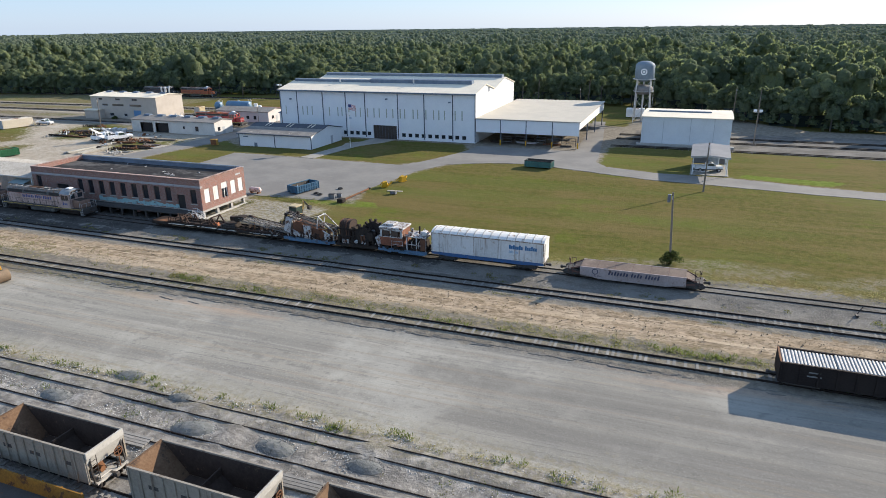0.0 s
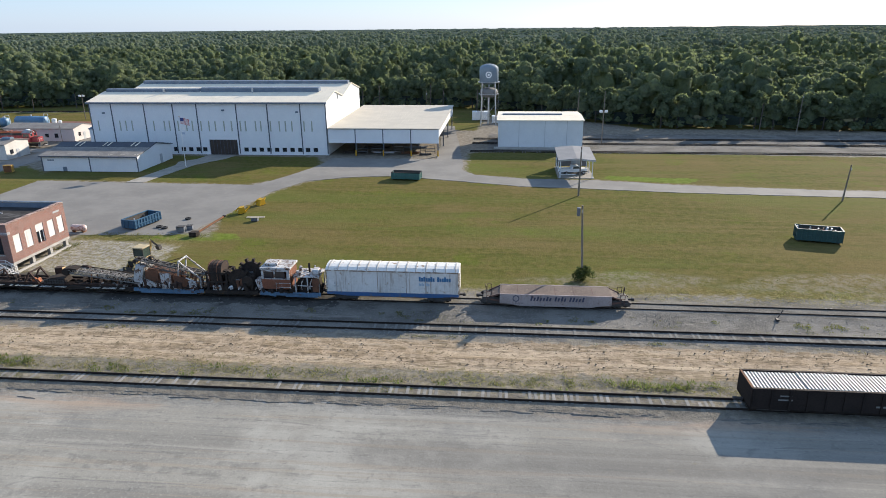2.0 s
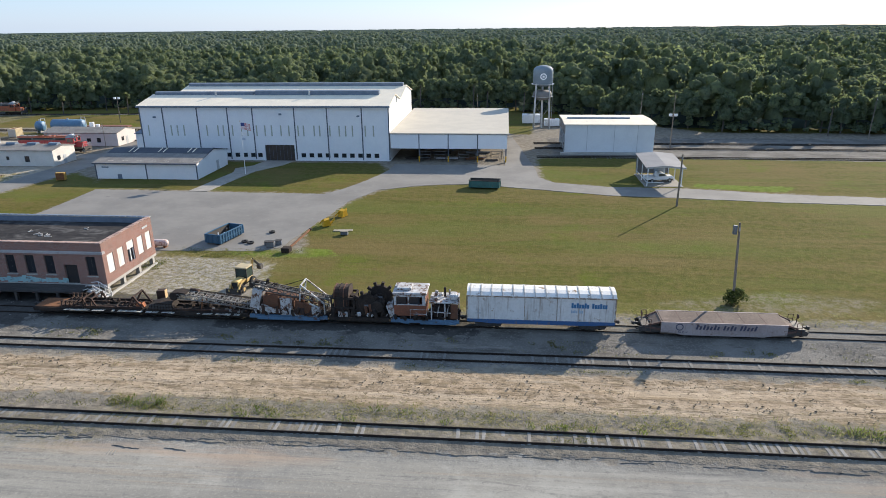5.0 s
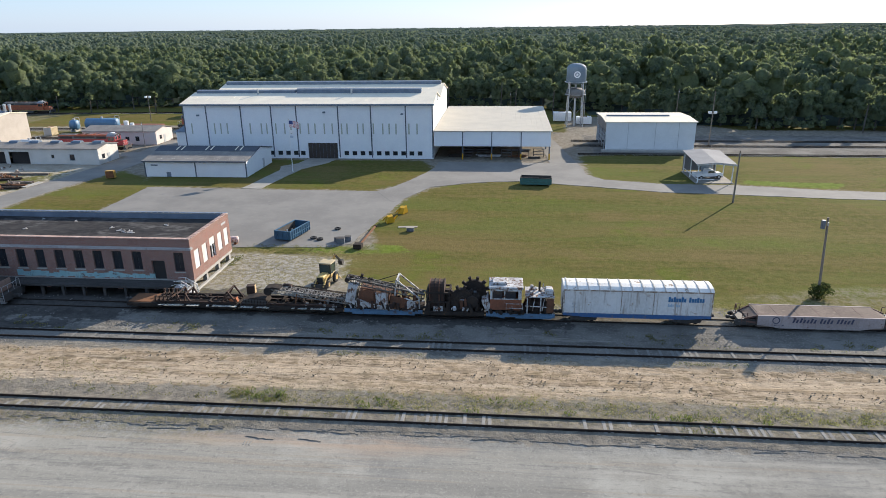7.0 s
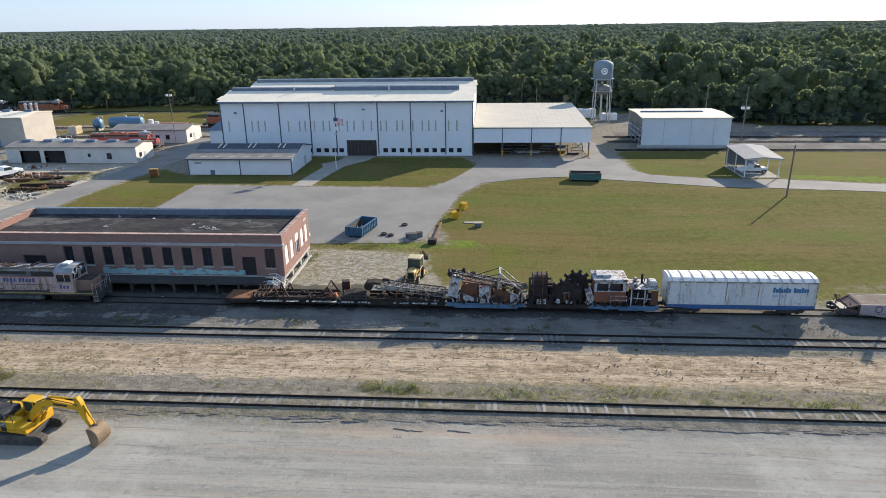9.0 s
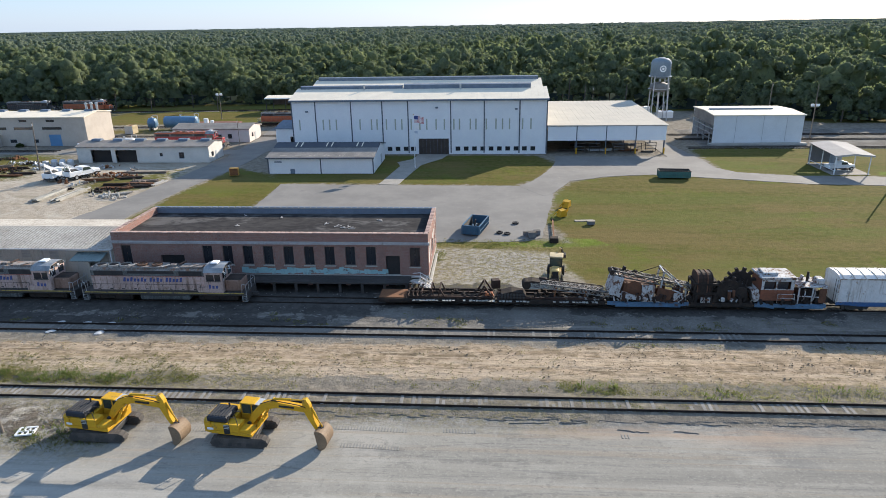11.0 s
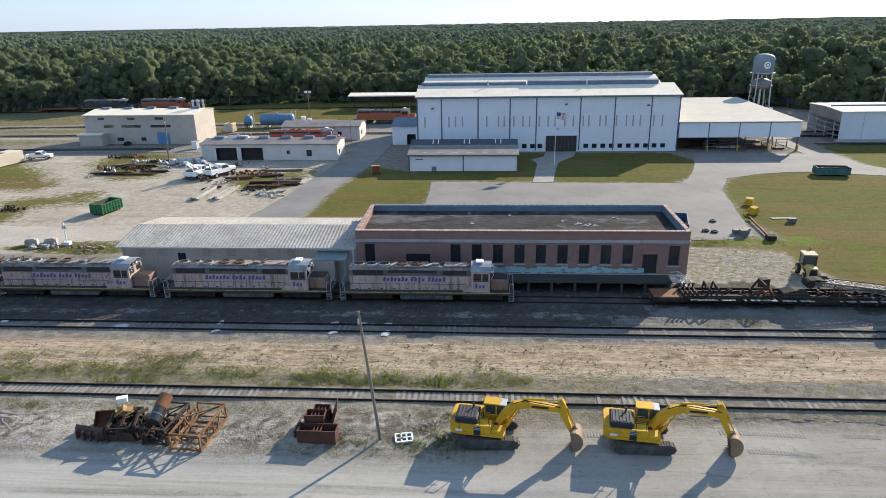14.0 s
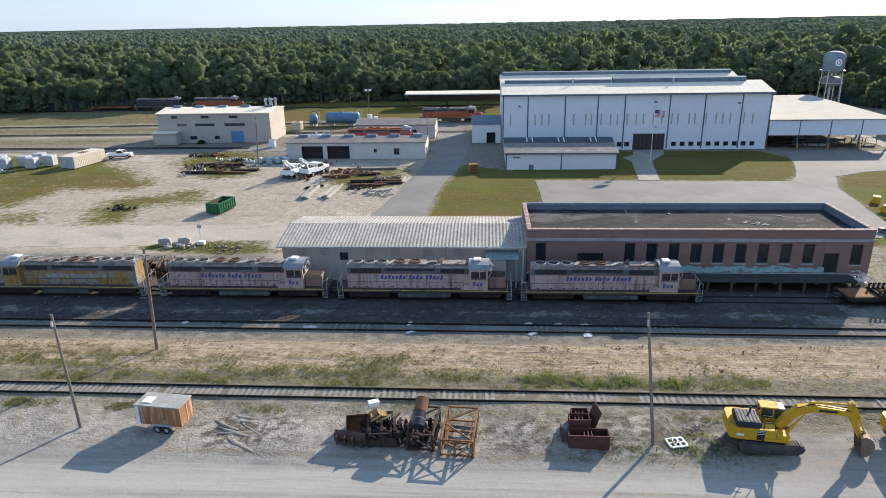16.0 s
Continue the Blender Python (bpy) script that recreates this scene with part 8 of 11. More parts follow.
    outer = [(6.2 + .66 * math.cos(math.radians(118 - 213 * i / n)), .86 + .86 * math.sin(math.radians(118 - 213 * i / n))) for i in range(n + 1)]
    inner = [(6.2 + .61 * math.cos(math.radians(118 - 213 * i / n)), .86 + .81 * math.sin(math.radians(118 - 213 * i / n))) for i in range(n + 1)]
    bk = part("bucket", Geo().prism(outer + inner[::-1], "y", -.68, .68), M["bucket_steel"], t, "dusty worn steel bucket")
    for s in (-.68, .65):
        part("bucket_side", Geo().prism(inner, "y", s, s + .03), M["bucket_steel"], bk)
    for k in range(5):
        yy = -.62 + k * .29
        part("tooth", Geo().prism([(6.16, .01), (6.2, .08), (5.88, .12)], "y", yy, yy + .09), M["bucket_steel"], bk)
    for o in t.children:
        if o.name.split(".")[0] not in ("crawler_track", "carbody"):
            o.matrix_basis = pose(0, 0, 0, 0, 0, -8)
    part("hanger", Geo().box(5.95, 6.35, -.25, -.19, 1.1, 1.5).box(5.95, 6.35, .19, .25, 1.1, 1.5), M["bucket_steel"], bk)
    return t


M["machine_dark"] = surf("grimy_black_iron", (.03, .03, .03), (.06, .055, .05), 2, .7)
M["track_dirt"] = surf("dusty_track_steel", (.105, .092, .08), (.05, .045, .04), 3, .9, bump=.3)
M["hood_black"] = surf("satin_black_hood", (.022, .025, .032), (.035, .038, .045), 2, .6, spec=.2)
M["cab_glass"] = surf("tinted_cab_glass", (.055, .08, .07), (.035, .05, .045), 1, .1, spec=.7, bump=0)
M["bucket_steel"] = surf("tan_worn_bucket_steel", (.25, .17, .10), (.16, .11, .07), 1.6, .7, bump=.2, rust=(.20, .11, .06), rust_at=.62)
excavator(-96.65, 52.0, "yellow tracked excavator with its bucket resting on the gravel")
excavator(-85.55, 51.85, "yellow tracked excavator with raised boom on the gravel road")


def backhoe(x, y):
    t = thing("backhoe_loader", x, y, 0, -8, "dusty cream-yellow backhoe loader with a folded digging arm", "backhoe loader")
    t.scale = (.92, .92, .9)
    ye = M["dirty_yellow"]
    part("chassis", Geo().box(-.45, .45, -2.0, 1.4, .6, 1.0, .05), M["machine_dark"], t)
    part("hood", Geo().box(-.5, .5, -2.2, -.4, 1.0, 1.75, .1), ye, t)
    part("grille", Geo().box(-.4, .4, -2.22, -2.201, 1.05, 1.6), M["black"], t)
    cab = part("cab", Geo().box(-.8, .8, -.4, 1.2, 1.0, 1.5, .05), ye, t)
    for px in (-.76, .76):
        for py in (-.35, 1.15):
            part("pillar", Geo().beam((px, py, 1.5), (px, py, 2.85), .09), M["black"], cab)
    part("glass", Geo().box(-.77, .77, -.34, -.32, 1.5, 2.8).box(-.78, -.76, -.3, 1.1, 1.5, 2.8).box(.76, .78, -.3, 1.1, 1.5, 2.8), M["cab_glass"], cab)
    part("cab_roof", Geo().box(-.9, .9, -.5, 1.3, 2.85, 3.05, .07), surf("cream_cab_roof", (.50, .41, .25), (.38, .30, .18), 2, .8), cab)
    for s in (-1, 1):
        w = part("rear_wheel", Geo().lathe((s * .95, .75, .72), [(.03, -.2), (.42, -.2), (.72, -.16), (.72, .16), (.42, .2), (.03, .2)], 20, "x"), M["black"], t)
        part("rim", Geo().lathe((s * .95, .75, .72), [(.02, -.21), (.38, -.21), (.38, .21), (.02, .21)], 16, "x"), ye, w)
        w = part("front_wheel", Geo().lathe((s * .85, -1.6, .5), [(.03, -.15), (.3, -.15), (.5, -.12), (.5, .12), (.3, .15), (.03, .15)], 18, "x"), M["black"], t)
        part("rim", Geo().lathe((s * .85, -1.6, .5), [(.02, -.16), (.27, -.16), (.27, .16), (.02, .16)], 14, "x"), ye, w)
        part("loader_arm", Geo().path([(s * .62, -.5, 1.5), (s * .62, -1.7, 1.35), (s * .62, -2.7, .5)], .16, .22), ye, t)
        part("stabiliser", Geo().beam((s * .7, 1.6, .9), (s * 1.3, 1.7, .1), .14), ye, t)
    part("front_bucket", Geo().prism([(-3.3, .08), (-2.6, .08), (-2.5, .75), (-2.6, .85), (-2.62, .16), (-3.3, .14)], "x", -1.1, 1.1), M["track_dirt"], t)
    part("dig_boom", Geo().path([(0, 1.5, .8), (.15, 2.2, 2.4), (.5, 1.9, 3.5)], .24, .3), ye, t)
    part("dipper", Geo().path([(.5, 1.9, 3.5), (.9, 2.9, 2.2)], .2, .24), M["machine_dark"], t)
    part("dig_bucket", Geo().prism([(2.6, 2.3), (3.2, 2.4), (3.35, 1.9), (3.0, 1.6), (2.7, 1.8)], "x", .6, 1.2), M["track_dirt"], t)
    return t


backhoe(-58.95, 85.3)


# ---- skips ----
def skip_bin(x, y, rz, L, W, H, m, label, inside, rim=None, fill=0):
    t = thing("roll_off_skip", x, y, 0, rz, label, "skip", "open-topped waste skips")
    rim = rim or m
    for s in (-1, 1):
        part("side", Geo().box(-L / 2, L / 2, *sorted((s * W / 2, s * (W / 2 - .05))), .22, H), m, t)
        part("inner_lining", Geo().box(-L / 2 + .06, L / 2 - .06, *sorted((s * (W / 2 - .055), s * (W / 2 - .07))), .3, H - .01), inside, t)
        part("top_rail", Geo().box(-L / 2, L / 2, *sorted((s * (W / 2 - .1), s * (W / 2 + .05))), H + .002, H + .12), rim, t)
        n = int(L / .62)
        for i in range(n + 1):
            xx = -L / 2 + .05 + i * (L - .1) / n
            part("side_rib", Geo().box(xx - .05, xx + .05, *sorted((s * (W / 2 + .002), s * (W / 2 + .09))), .22, H - .02), m, t)
        part("mid_rail", Geo().box(-L / 2, L / 2, *sorted((s * (W / 2 + .092), s * (W / 2 + .12))), H * .52, H * .52 + .1), m, t)
    for d in (-1, 1):
        part("end", Geo().box(*sorted((d * L / 2, d * (L / 2 - .05))), -W / 2 + .075, W / 2 - .075, .22, H), m, t)
        part("end_rail", Geo().box(*sorted((d * (L / 2 - .1), d * (L / 2 + .05))), -W / 2 + .06, W / 2 - .06, H + .002, H + .12), rim, t)
        for yy in (-W / 3, 0, W / 3):
            part("end_rib", Geo().box(*sorted((d * (L / 2 + .002), d * (L / 2 + .08))), yy - .05, yy + .05, .25, H - .05), m, t)
        for s in (-1, 1):
            part("roller", Geo().cyl((d * (L / 2 - .4), s * (W / 2 - .3) - .1, .12), (d * (L / 2 - .4), s * (W / 2 - .3) + .1, .12), .12, 10), M["steel_dark"], t)
    part("floor", Geo().box(-L / 2 + .06, L / 2 - .06, -W / 2 + .075, W / 2 - .075, .22, .3), inside, t)
    r2 = random.Random(int(abs(x) * 10))
    for i in range(fill):
        g = Geo()
        px, py = r2.uniform(-L / 2 + .6, L / 2 - .6), r2.uniform(-W / 2 + .4, W / 2 - .4)
        pz = r2.uniform(.5, .8) * H
        g.beam((px, py, .3), (px + r2.uniform(-.6, .6), py + r2.uniform(-.3, .3), pz + H * .3), r2.uniform(.1, .35), r2.uniform(.05, .2))
        part("rubbish", g, [M["frame"], M["steel_dark"], M["white_paint"], M["rusty"]][i % 4], t)
    return t


def place_skip(a, b, depth, H, m, label, inside, **kw):
    """a, b: the near bottom edge's ends; the bin goes back from it."""
    a, b = Vector(a), Vector(b)
    d = (b - a).normalized()
    n = Vector((-d.y, d.x))
    c = (a + b) / 2 + n * depth / 2
    L, W = (b - a).length, depth
    rz = math.degrees(math.atan2(d.y, d.x))
    if depth > L:
        L, W, rz = depth, L, rz + 90
    return skip_bin(c.x, c.y, rz, L, W, H, m, label, inside, **kw)


inside_dark = surf("dark_skip_inside", (.09, .08, .07), (.05, .045, .04), 1.5, .9, rust=(.15, .09, .06), rust_at=.6)
sblue = surf("blue_skip_paint", (.04, .12, .20), (.03, .085, .145), 1.2, .55, rust=(.34, .36, .36), rust_at=.64)
sgreen = surf("green_skip_paint", (.018, .13, .05), (.014, .09, .036), 1.2, .5, rust=(.10, .08, .05), rust_at=.7)
steal = surf("teal_skip_paint", (.06, .17, .15), (.04, .115, .105), 1.2, .6, rust=(.17, .10, .06), rust_at=.57)
sdark = surf("dark_green_skip_paint", (.03, .085, .08), (.02, .055, .055), 1.2, .6, rust=(.12, .12, .10), rust_at=.64)
place_skip((-71.0, 101.2), (-68.5, 100.6), 5.7, 1.45, sblue, "blue open roll-off skip on the car park", inside_dark, fill=3)
place_skip((-162.2, 109.8), (-159.9, 109.3), 4.6, 1.75, sgreen, "bright green open roll-off skip on pale sand", surf("brown_skip_inside", (.10, .065, .04), (.06, .042, .03), 1.5, .9), fill=2)
place_skip((-34.3, 136.9), (-28.4, 136.4), 2.4, 1.45, steal, "weathered teal roll-off skip with a black rim on the grass", inside_dark, rim=M["black"])
place_skip((30.5, 101.6), (36.3, 100.3), 2.4, 1.8, sdark, "dark green skip full of rubbish on the grass", inside_dark, fill=26)


# ---- trailer and scrap along the gravel road ----
def box_trailer(x, y, rz):
    t = thing("box_trailer", x, y, 0, rz, "small rust-streaked box trailer with a pale roof", "trailer")
    t.scale = (.95, .95, .93)
    rustw = surf("rust_streaked_trailer_side", (.36, .17, .085), (.26, .115, .06), 1.3, .85, streak=(.66, .53, .41), streak_at=.50, rust=(.17, .07, .035), rust_at=.58, spec=.15)
    part("body", Geo().box(-1.85, 1.7, -.95, .95, .65, 2.35, .03), rustw, t)
    for i in range(8):
        xx = -1.5 + i * .43
        for s in (-1, 1):
            part("side_post", Geo().box(xx - .012, xx + .012, *sorted((s * .952, s * .962)), .67, 2.3), rustw, t)
    part("front", Geo().prism([(-.95, .65), (.95, .65), (.8, 2.3), (-.8, 2.3)], "x", -2.2, -1.86), M["white_paint"], t)
    part("roof", Geo().box(-2.2, 1.78, -1.0, 1.0, 2.36, 2.46, .03), surf("pale_trailer_roof", (.37, .365, .34), (.26, .255, .24), 1.2, .85, spec=.12), t)
    part("roof_vent", Geo().box(-1.7, -.9, -.6, .3, 2.462, 2.52), M["white_paint"], t)
    part("door", Geo().box(1.702, 1.74, -.9, -.02, .7, 2.3, .01), rustw, t)
    part("door", Geo().box(1.702, 1.74, .02, .9, .7, 2.3, .01), rustw, t)
    for xx in (-.35, .45):
        for s in (-1, 1):
            w = part("wheel", Geo().lathe((xx, s * 1.02, .34), [(.02, -.1), (.34, -.1), (.34, .1), (.02, .1)], 16, "y"), M["black"], t)
            part("rim", Geo().lathe((xx, s * 1.02, .34), [(.02, -.11), (.17, -.11), (.17, .11), (.02, .11)], 12, "y"), M["galv"], w)
    for s in (-1, 1):
        part("mudguard", Geo().prism([(-.85, .55), (-.75, .78), (.85, .78), (.95, .55), (.9, .55), (.8, .72), (-.7, .72), (-.8, .55)], "y", *sorted((s * .96, s * 1.18))), M["frame"], t)
    part("tongue", Geo().beam((-3.0, 0, .5), (-2.1, -.6, .6), .09).beam((-3.0, 0, .5), (-2.1, .6, .6), .09), M["rusty"], t)
    part("jack", Geo().cyl((-2.85, 0, 0), (-2.85, 0, .9), .05, 8), M["galv"], t)
    return t


box_trailer(-141.3, 52.3, -6)


def loader_bucket(x, y, rz, W, m, label):
    t = thing("loader_bucket", x, y, 0, rz, label, "scrap bucket", "rusty scrap beside the road")
    prof = [(-.75, .05), (.35, .05), (.62, .3), (.7, .65), (.6, 1.0), (.4, 1.15), (.36, 1.1), (.54, .95), (.63, .65), (.55, .33), (.32, .11), (-.75, .1)]
    part("shell", Geo().prism(prof, "x", -W / 2, W / 2), m, t)
    for s in (-1, 1):
        part("cheek", Geo().prism([(-.75, .05), (.35, .05), (.62, .3), (.7, .65), (.6, 1.0), (.4, 1.15)], "x", *sorted((s * W / 2, s * (W / 2 + .04)))), m, t)
    for k in range(4):
        xx = -W / 2 + .2 + k * (W - .5) / 3
        part("hanger", Geo().box(xx, xx + .08, .6, .95, .2, .95), m, t)
    return t


loader_bucket(-126.6, 50.9, 170, 2.3, surf("dark_rusty_bucket", (.10, .055, .04), (.06, .035, .03), 2, .85, rust=(.17, .09, .05), rust_at=.6), "dark rusty loader bucket lying on gravel")
loader_bucket(-126.2, 52.3, 10, 2.2, M["rusty"], "rusty loader bucket among scrap")


def scrap_frame(x, y, rz, L, W, H, m, label, bays=5):
    t = thing("scrap_truss", x, y, 0, rz, label, "scrap frame", "rusty scrap beside the road")
    bar = lambda n, p, q, w, h=None: part(n, Geo().beam(p, q, w, h), m, t)
    for s in (-1, 1):
        xx = s * W / 2
        bar("bottom_chord", (xx, -L / 2, .1), (xx, L / 2, .1), .15)
        bar("top_chord", (xx * .98, -L / 2, H), (xx, L / 2, H - .04), .13)
        bar("side_rail", (xx * .72, -L / 2 + .1, H * .55), (xx * .72, L / 2 - .1, H * .6), .09)
        for k in range(bays):
            ya, yb = -L / 2 + k * L / bays, -L / 2 + (k + 1) * L / bays
            za, zb = (.12, H - .05) if k % 2 else (H - .05, .12)
            bar("brace", (xx, ya + .06, za), (xx, yb - .06, zb), .075)
        for k in range(3):
            yy = -L / 2 + .08 + k * (L - .16) / 2
            bar("upright", (xx, yy, .1), (xx, yy, H), .11)
    for k in range(4):
        yy = -L / 2 + .1 + k * (L - .2) / 3
        bar("cross_beam", (-W / 2, yy, .14), (W / 2, yy, .14), .12)
        if k in (0, 3):
            bar("cross_beam", (-W / 2, yy, H), (W / 2, yy, H), .12)
    for k in range(2):
        ya = -L / 2 + .2 + k * (L / 2 - .1)
        f = 1 if k else -1
        bar("diagonal", (-f * W / 2, ya, H * .98), (f * W / 2, ya + L / 2 - .2, H * .98), .08)
        bar("end_brace", (-f * W / 2, (2 * k - 1) * (L / 2 - .05), .15), (f * W / 2, (2 * k - 1) * (L / 2 - .05), H), .08)
    return t


ochre = surf("ochre_rust_steel", (.27, .135, .042), (.15, .07, .03), 1.6, .85, rust=(.12, .055, .03), rust_at=.48)
scrap_frame(-118.7, 51.5, -4, 4.4, 2.3, 1.35, ochre, "ochre rusty lattice frame lying on the ground")
scrap_frame(-121.4, 51.8, -4, 3.8, 1.9, 1.35, M["burnt_brown"], "dark rusty frame carrying a black drum", 4)
scrap_frame(-124.6, 51.7, 6, 3.0, 1.6, 1.1, M["burnt"], "dark rusty frame heaped with scrap", 4)
dr = thing("black_drum", -121.7, 51.6, 1.3, 0, "black steel drum with a rusty top lying on a frame", "drum", "rusty scrap beside the road")
part("shell", Geo().cyl((0, -1.0, .25), (.06, .1, .73), .47, 20), surf("glossy_black_drum", (.02, .022, .025), (.035, .036, .04), 1.2, .3), dr)
part("rusty_end", Geo().cyl((.06, .105, .732), (.15, 1.15, 1.2), .49, 20), M["rusty"], dr, "rusty drum end")
part("band", Geo().cyl((.03, -.5, .47), (.04, -.42, .505), .49, 20), M["machine_grey"], dr)
M["ochre_hood"] = surf("ochre_crumpled_paint", (.33, .20, .055), (.22, .13, .045), 2, .8, rust=(.12, .06, .03), rust_at=.52)
cr = thing("crumpled_hood", -125.0, 52.2, 1.1, 20, "crumpled yellow machine hood on the scrap heap", "scrap panel", "rusty scrap beside the road")
part("panel", Geo().prism([(-.6, 0), (.5, .05), (.75, .35), (.3, .42), (.1, .7), (-.15, .45), (-.45, .5)], "y", -.35, .35), M["ochre_hood"], cr)
part("torn_strip", Geo().beam((-.5, -.5, .2), (.3, -.9, .9), .18, .04).beam((.1, -.55, .1), (.9, -.7, .55), .16, .04), M["dirty_yellow"], cr)
wb = thing("white_box", -125.3, 52.9, 1.75, 25, "white plastic box on top of the scrap", "box", "rusty scrap beside the road")
part("shell", Geo().box(-.38, .38, -.24, .24, 0, .36, .05), M["white_paint"], wb)
part("lid", Geo().box(-.42, .42, -.28, .28, .362, .43, .03), M["white_paint"], wb)
sc = thing("scrap_heap", -124.6, 51.6, 0, 0, "tangled dark scrap iron", "scrap", "rusty scrap beside the road")
scrap_bits(sc, "scrap_iron", -1.6, 1.6, -1.4, 1.4, .1, 60, M["burnt_brown"], .35, .9)
scrap_bits(sc, "scrap_iron", -1.4, 1.8, -1.2, 1.4, .5, 22, M["burnt"], .3, .7)
scrap_bits(sc, "scrap_iron", 1.6, 3.9, -1.5, 1.2, .1, 44, M["burnt"], .35, .9)
part("axle", Geo().cyl((-1.2, -.5, .75), (1.5, -.6, .7), .2, 12).cyl((-.1, -.55, .72), (.5, -.58, .71), .38, 14), M["burnt_brown"], sc)
for lx in (-.9, .1, 1.1):
    part("bent_arm", Geo().path([(lx, -1.3, .1), (lx + .1, -.9, 1.0), (lx - .1, .4, 1.35), (lx + .15, 1.3, 1.2)], .15, .2), M["burnt_brown"], sc)
part("side_plate", Geo().prism([(-1.5, .1), (1.5, .1), (1.3, .75), (.4, .9), (-.2, .6), (-1.2, .85)], "y", -1.4, -1.32), M["burnt_brown"], sc)


def rusty_tray(x, y, rz, L, W, H, label):
    t = thing("steel_tray", x, y, 0, rz, label, "scrap tray", "rusty scrap beside the road")
    m = M["tray_rust"]
    part("floor", Geo().box(-L / 2, L / 2, -W / 2, W / 2, .05, .1), m, t)
    for s in (-1, 1):
        part("side", Geo().box(-L / 2, L / 2, *sorted((s * W / 2, s * (W / 2 - .05))), .102, H), m, t)
        part("end", Geo().box(*sorted((s * L / 2, s * (L / 2 - .05))), -W / 2 + .052, W / 2 - .052, .102, H), m, t)
    part("lip", Geo().box(-L / 2 - .03, L / 2 + .03, -W / 2 - .04, -W / 2 + .04, H + .002, H + .08), m, t)
    for k in range(3):
        xx = -.32 + k * .26
        part("bracket", Geo().box(xx, xx + .06, -W / 2 + .1, W / 2 - .1, .11, H * .9), m, t)
    return t


M["tray_rust"] = surf("red_brown_tray_rust", (.11, .042, .025), (.06, .028, .02), 1.6, .85, bump=.2, rust=(.24, .13, .07), rust_at=.64)
rusty_tray(-109.4, 51.1, -1, 2.9, 1.1, 1.1, "red-brown rusty steel tray beside the road")
rusty_tray(-109.9, 52.5, 1, 1.5, 1.0, 1.45, "rusty steel tray with inner brackets")
rusty_tray(-109.7, 53.7, 0, 1.3, .9, 1.15, "rusty steel tray among weeds")
pn = thing("steel_plate", -108.9, 53.4, 0, 10, "tilted rusty steel plate", "scrap plate", "rusty scrap beside the road")
part("plate", Geo().prism([(-.1, 0), (.5, 1.7), (.55, 1.68), (0, 0)], "y", -.8, .8), M["tray_rust"], pn)
pn2 = thing("steel_plate", -111.2, 51.9, 0, 0, "narrow rusty plate standing on edge", "scrap plate", "rusty scrap beside the road")
part("plate", Geo().box(-.06, .06, -.8, .8, 0, .7), M["tray_rust"], pn2)

gr = thing("white_grate", -103.0, 51.5, .06, 12, "white slotted steel grate lying on dirt", "grate")
part("frame", Geo().path([(-.62, -.5, .06), (.62, -.5, .06), (.62, .5, .06), (-.62, .5, .06), (-.62, -.5, .06)], .14, .1), M["white_paint"], gr)
for k in (-.2, .2):
    part("bar", Geo().beam((k, -.5, .06), (k, .5, .06), .12, .09), M["white_paint"], gr)
part("bar", Geo().beam((-.6, 0, .06), (.6, 0, .06), .12, .09), M["white_paint"], gr)


# ---- poles, masts and flag ----
def wood_pole(x, y, h, top=(0, 0), label="weathered grey wooden utility pole", cross=False, box=False, r=.16):
    t = thing("utility_pole", x, y, 0, 0, label, "utility pole", "wooden poles of the yard")
    part("pole", Geo().cyl((0, 0, -.3), (top[0], top[1], h), r, 10, r * .68), M["wood_pole"], t)
    if cross:
        part("crossarm", Geo().beam((top[0] - .5, top[1], h - .7), (top[0] + .5, top[1], h - .7), .11), M["wood_pole"], t)
    if box:
        part("equipment_box", Geo().box(top[0] - .6, top[0] - .2, top[1] - .2, top[1] + .2, h - 1.3, h - .3, .04), M["machine_grey"], t)
    part("hardware", Geo().box(top[0] - .06, top[0] + .06, top[1] - r - .12, top[1] - r * .6, h - .9, h - .5), M["galv"], t)
    return t


wood_pole(-104.7, 51.2, 10.4, (-1.15, .4), "leaning grey wooden utility pole beside the excavators", r=.13)
wood_pole(-148.1, 51.7, 9.7, (-.2, 0), "grey wooden utility pole near a box trailer", r=.13)
wood_pole(-148.4, 64.6, 10.2, (.5, 0), "grey wooden utility pole between the tracks", True)
wood_pole(2.2, 126.1, 9.0, (.1, 0), "dark wooden pole on the lawn near the carport", r=.17)
wood_pole(-1.5, 84.5, 9.5, (-.5, 0), "dark wooden pole with a grey box near its top", box=True)
wood_pole(47.6, 125.0, 6.4, (.4, 0), "short dark wooden pole beside the road")
wood_pole(-165.6, 145.1, 10.6, (.6, 0), "slim brown pole in the store yard", r=.15)
wood_pole(-132, 176, 6.5, (0, 0), "slim pole beside the store building", r=.09)
wood_pole(8.5, 196, 12.5, (.3, 0), "grey pole before the woods", r=.14)
wood_pole(68, 196, 11, (.3, 0), "grey pole before the dark woods", r=.14)
wood_pole(-36, 214, 10, (0, 0), "slim pole behind the hall", r=.1)


def light_mast(x, y, h, hl, label):
    t = thing("light_mast", x, y, 0, 0, label, "light mast")
    part("pole", Geo().cyl((0, 0, 0), (.1, 0, h), .16, 10, .08), M["wood_pole"], t)
    part("bracket", Geo().beam((-.9, 0, hl), (.9, 0, hl), .1), M["galv"], t)
    for s in (-.65, .65):
        part("floodlight", Geo().box(s - .4, s + .4, -.3, .15, hl + .05, hl + .65, .08), M["white_paint"], t, "white floodlight head")
    return t


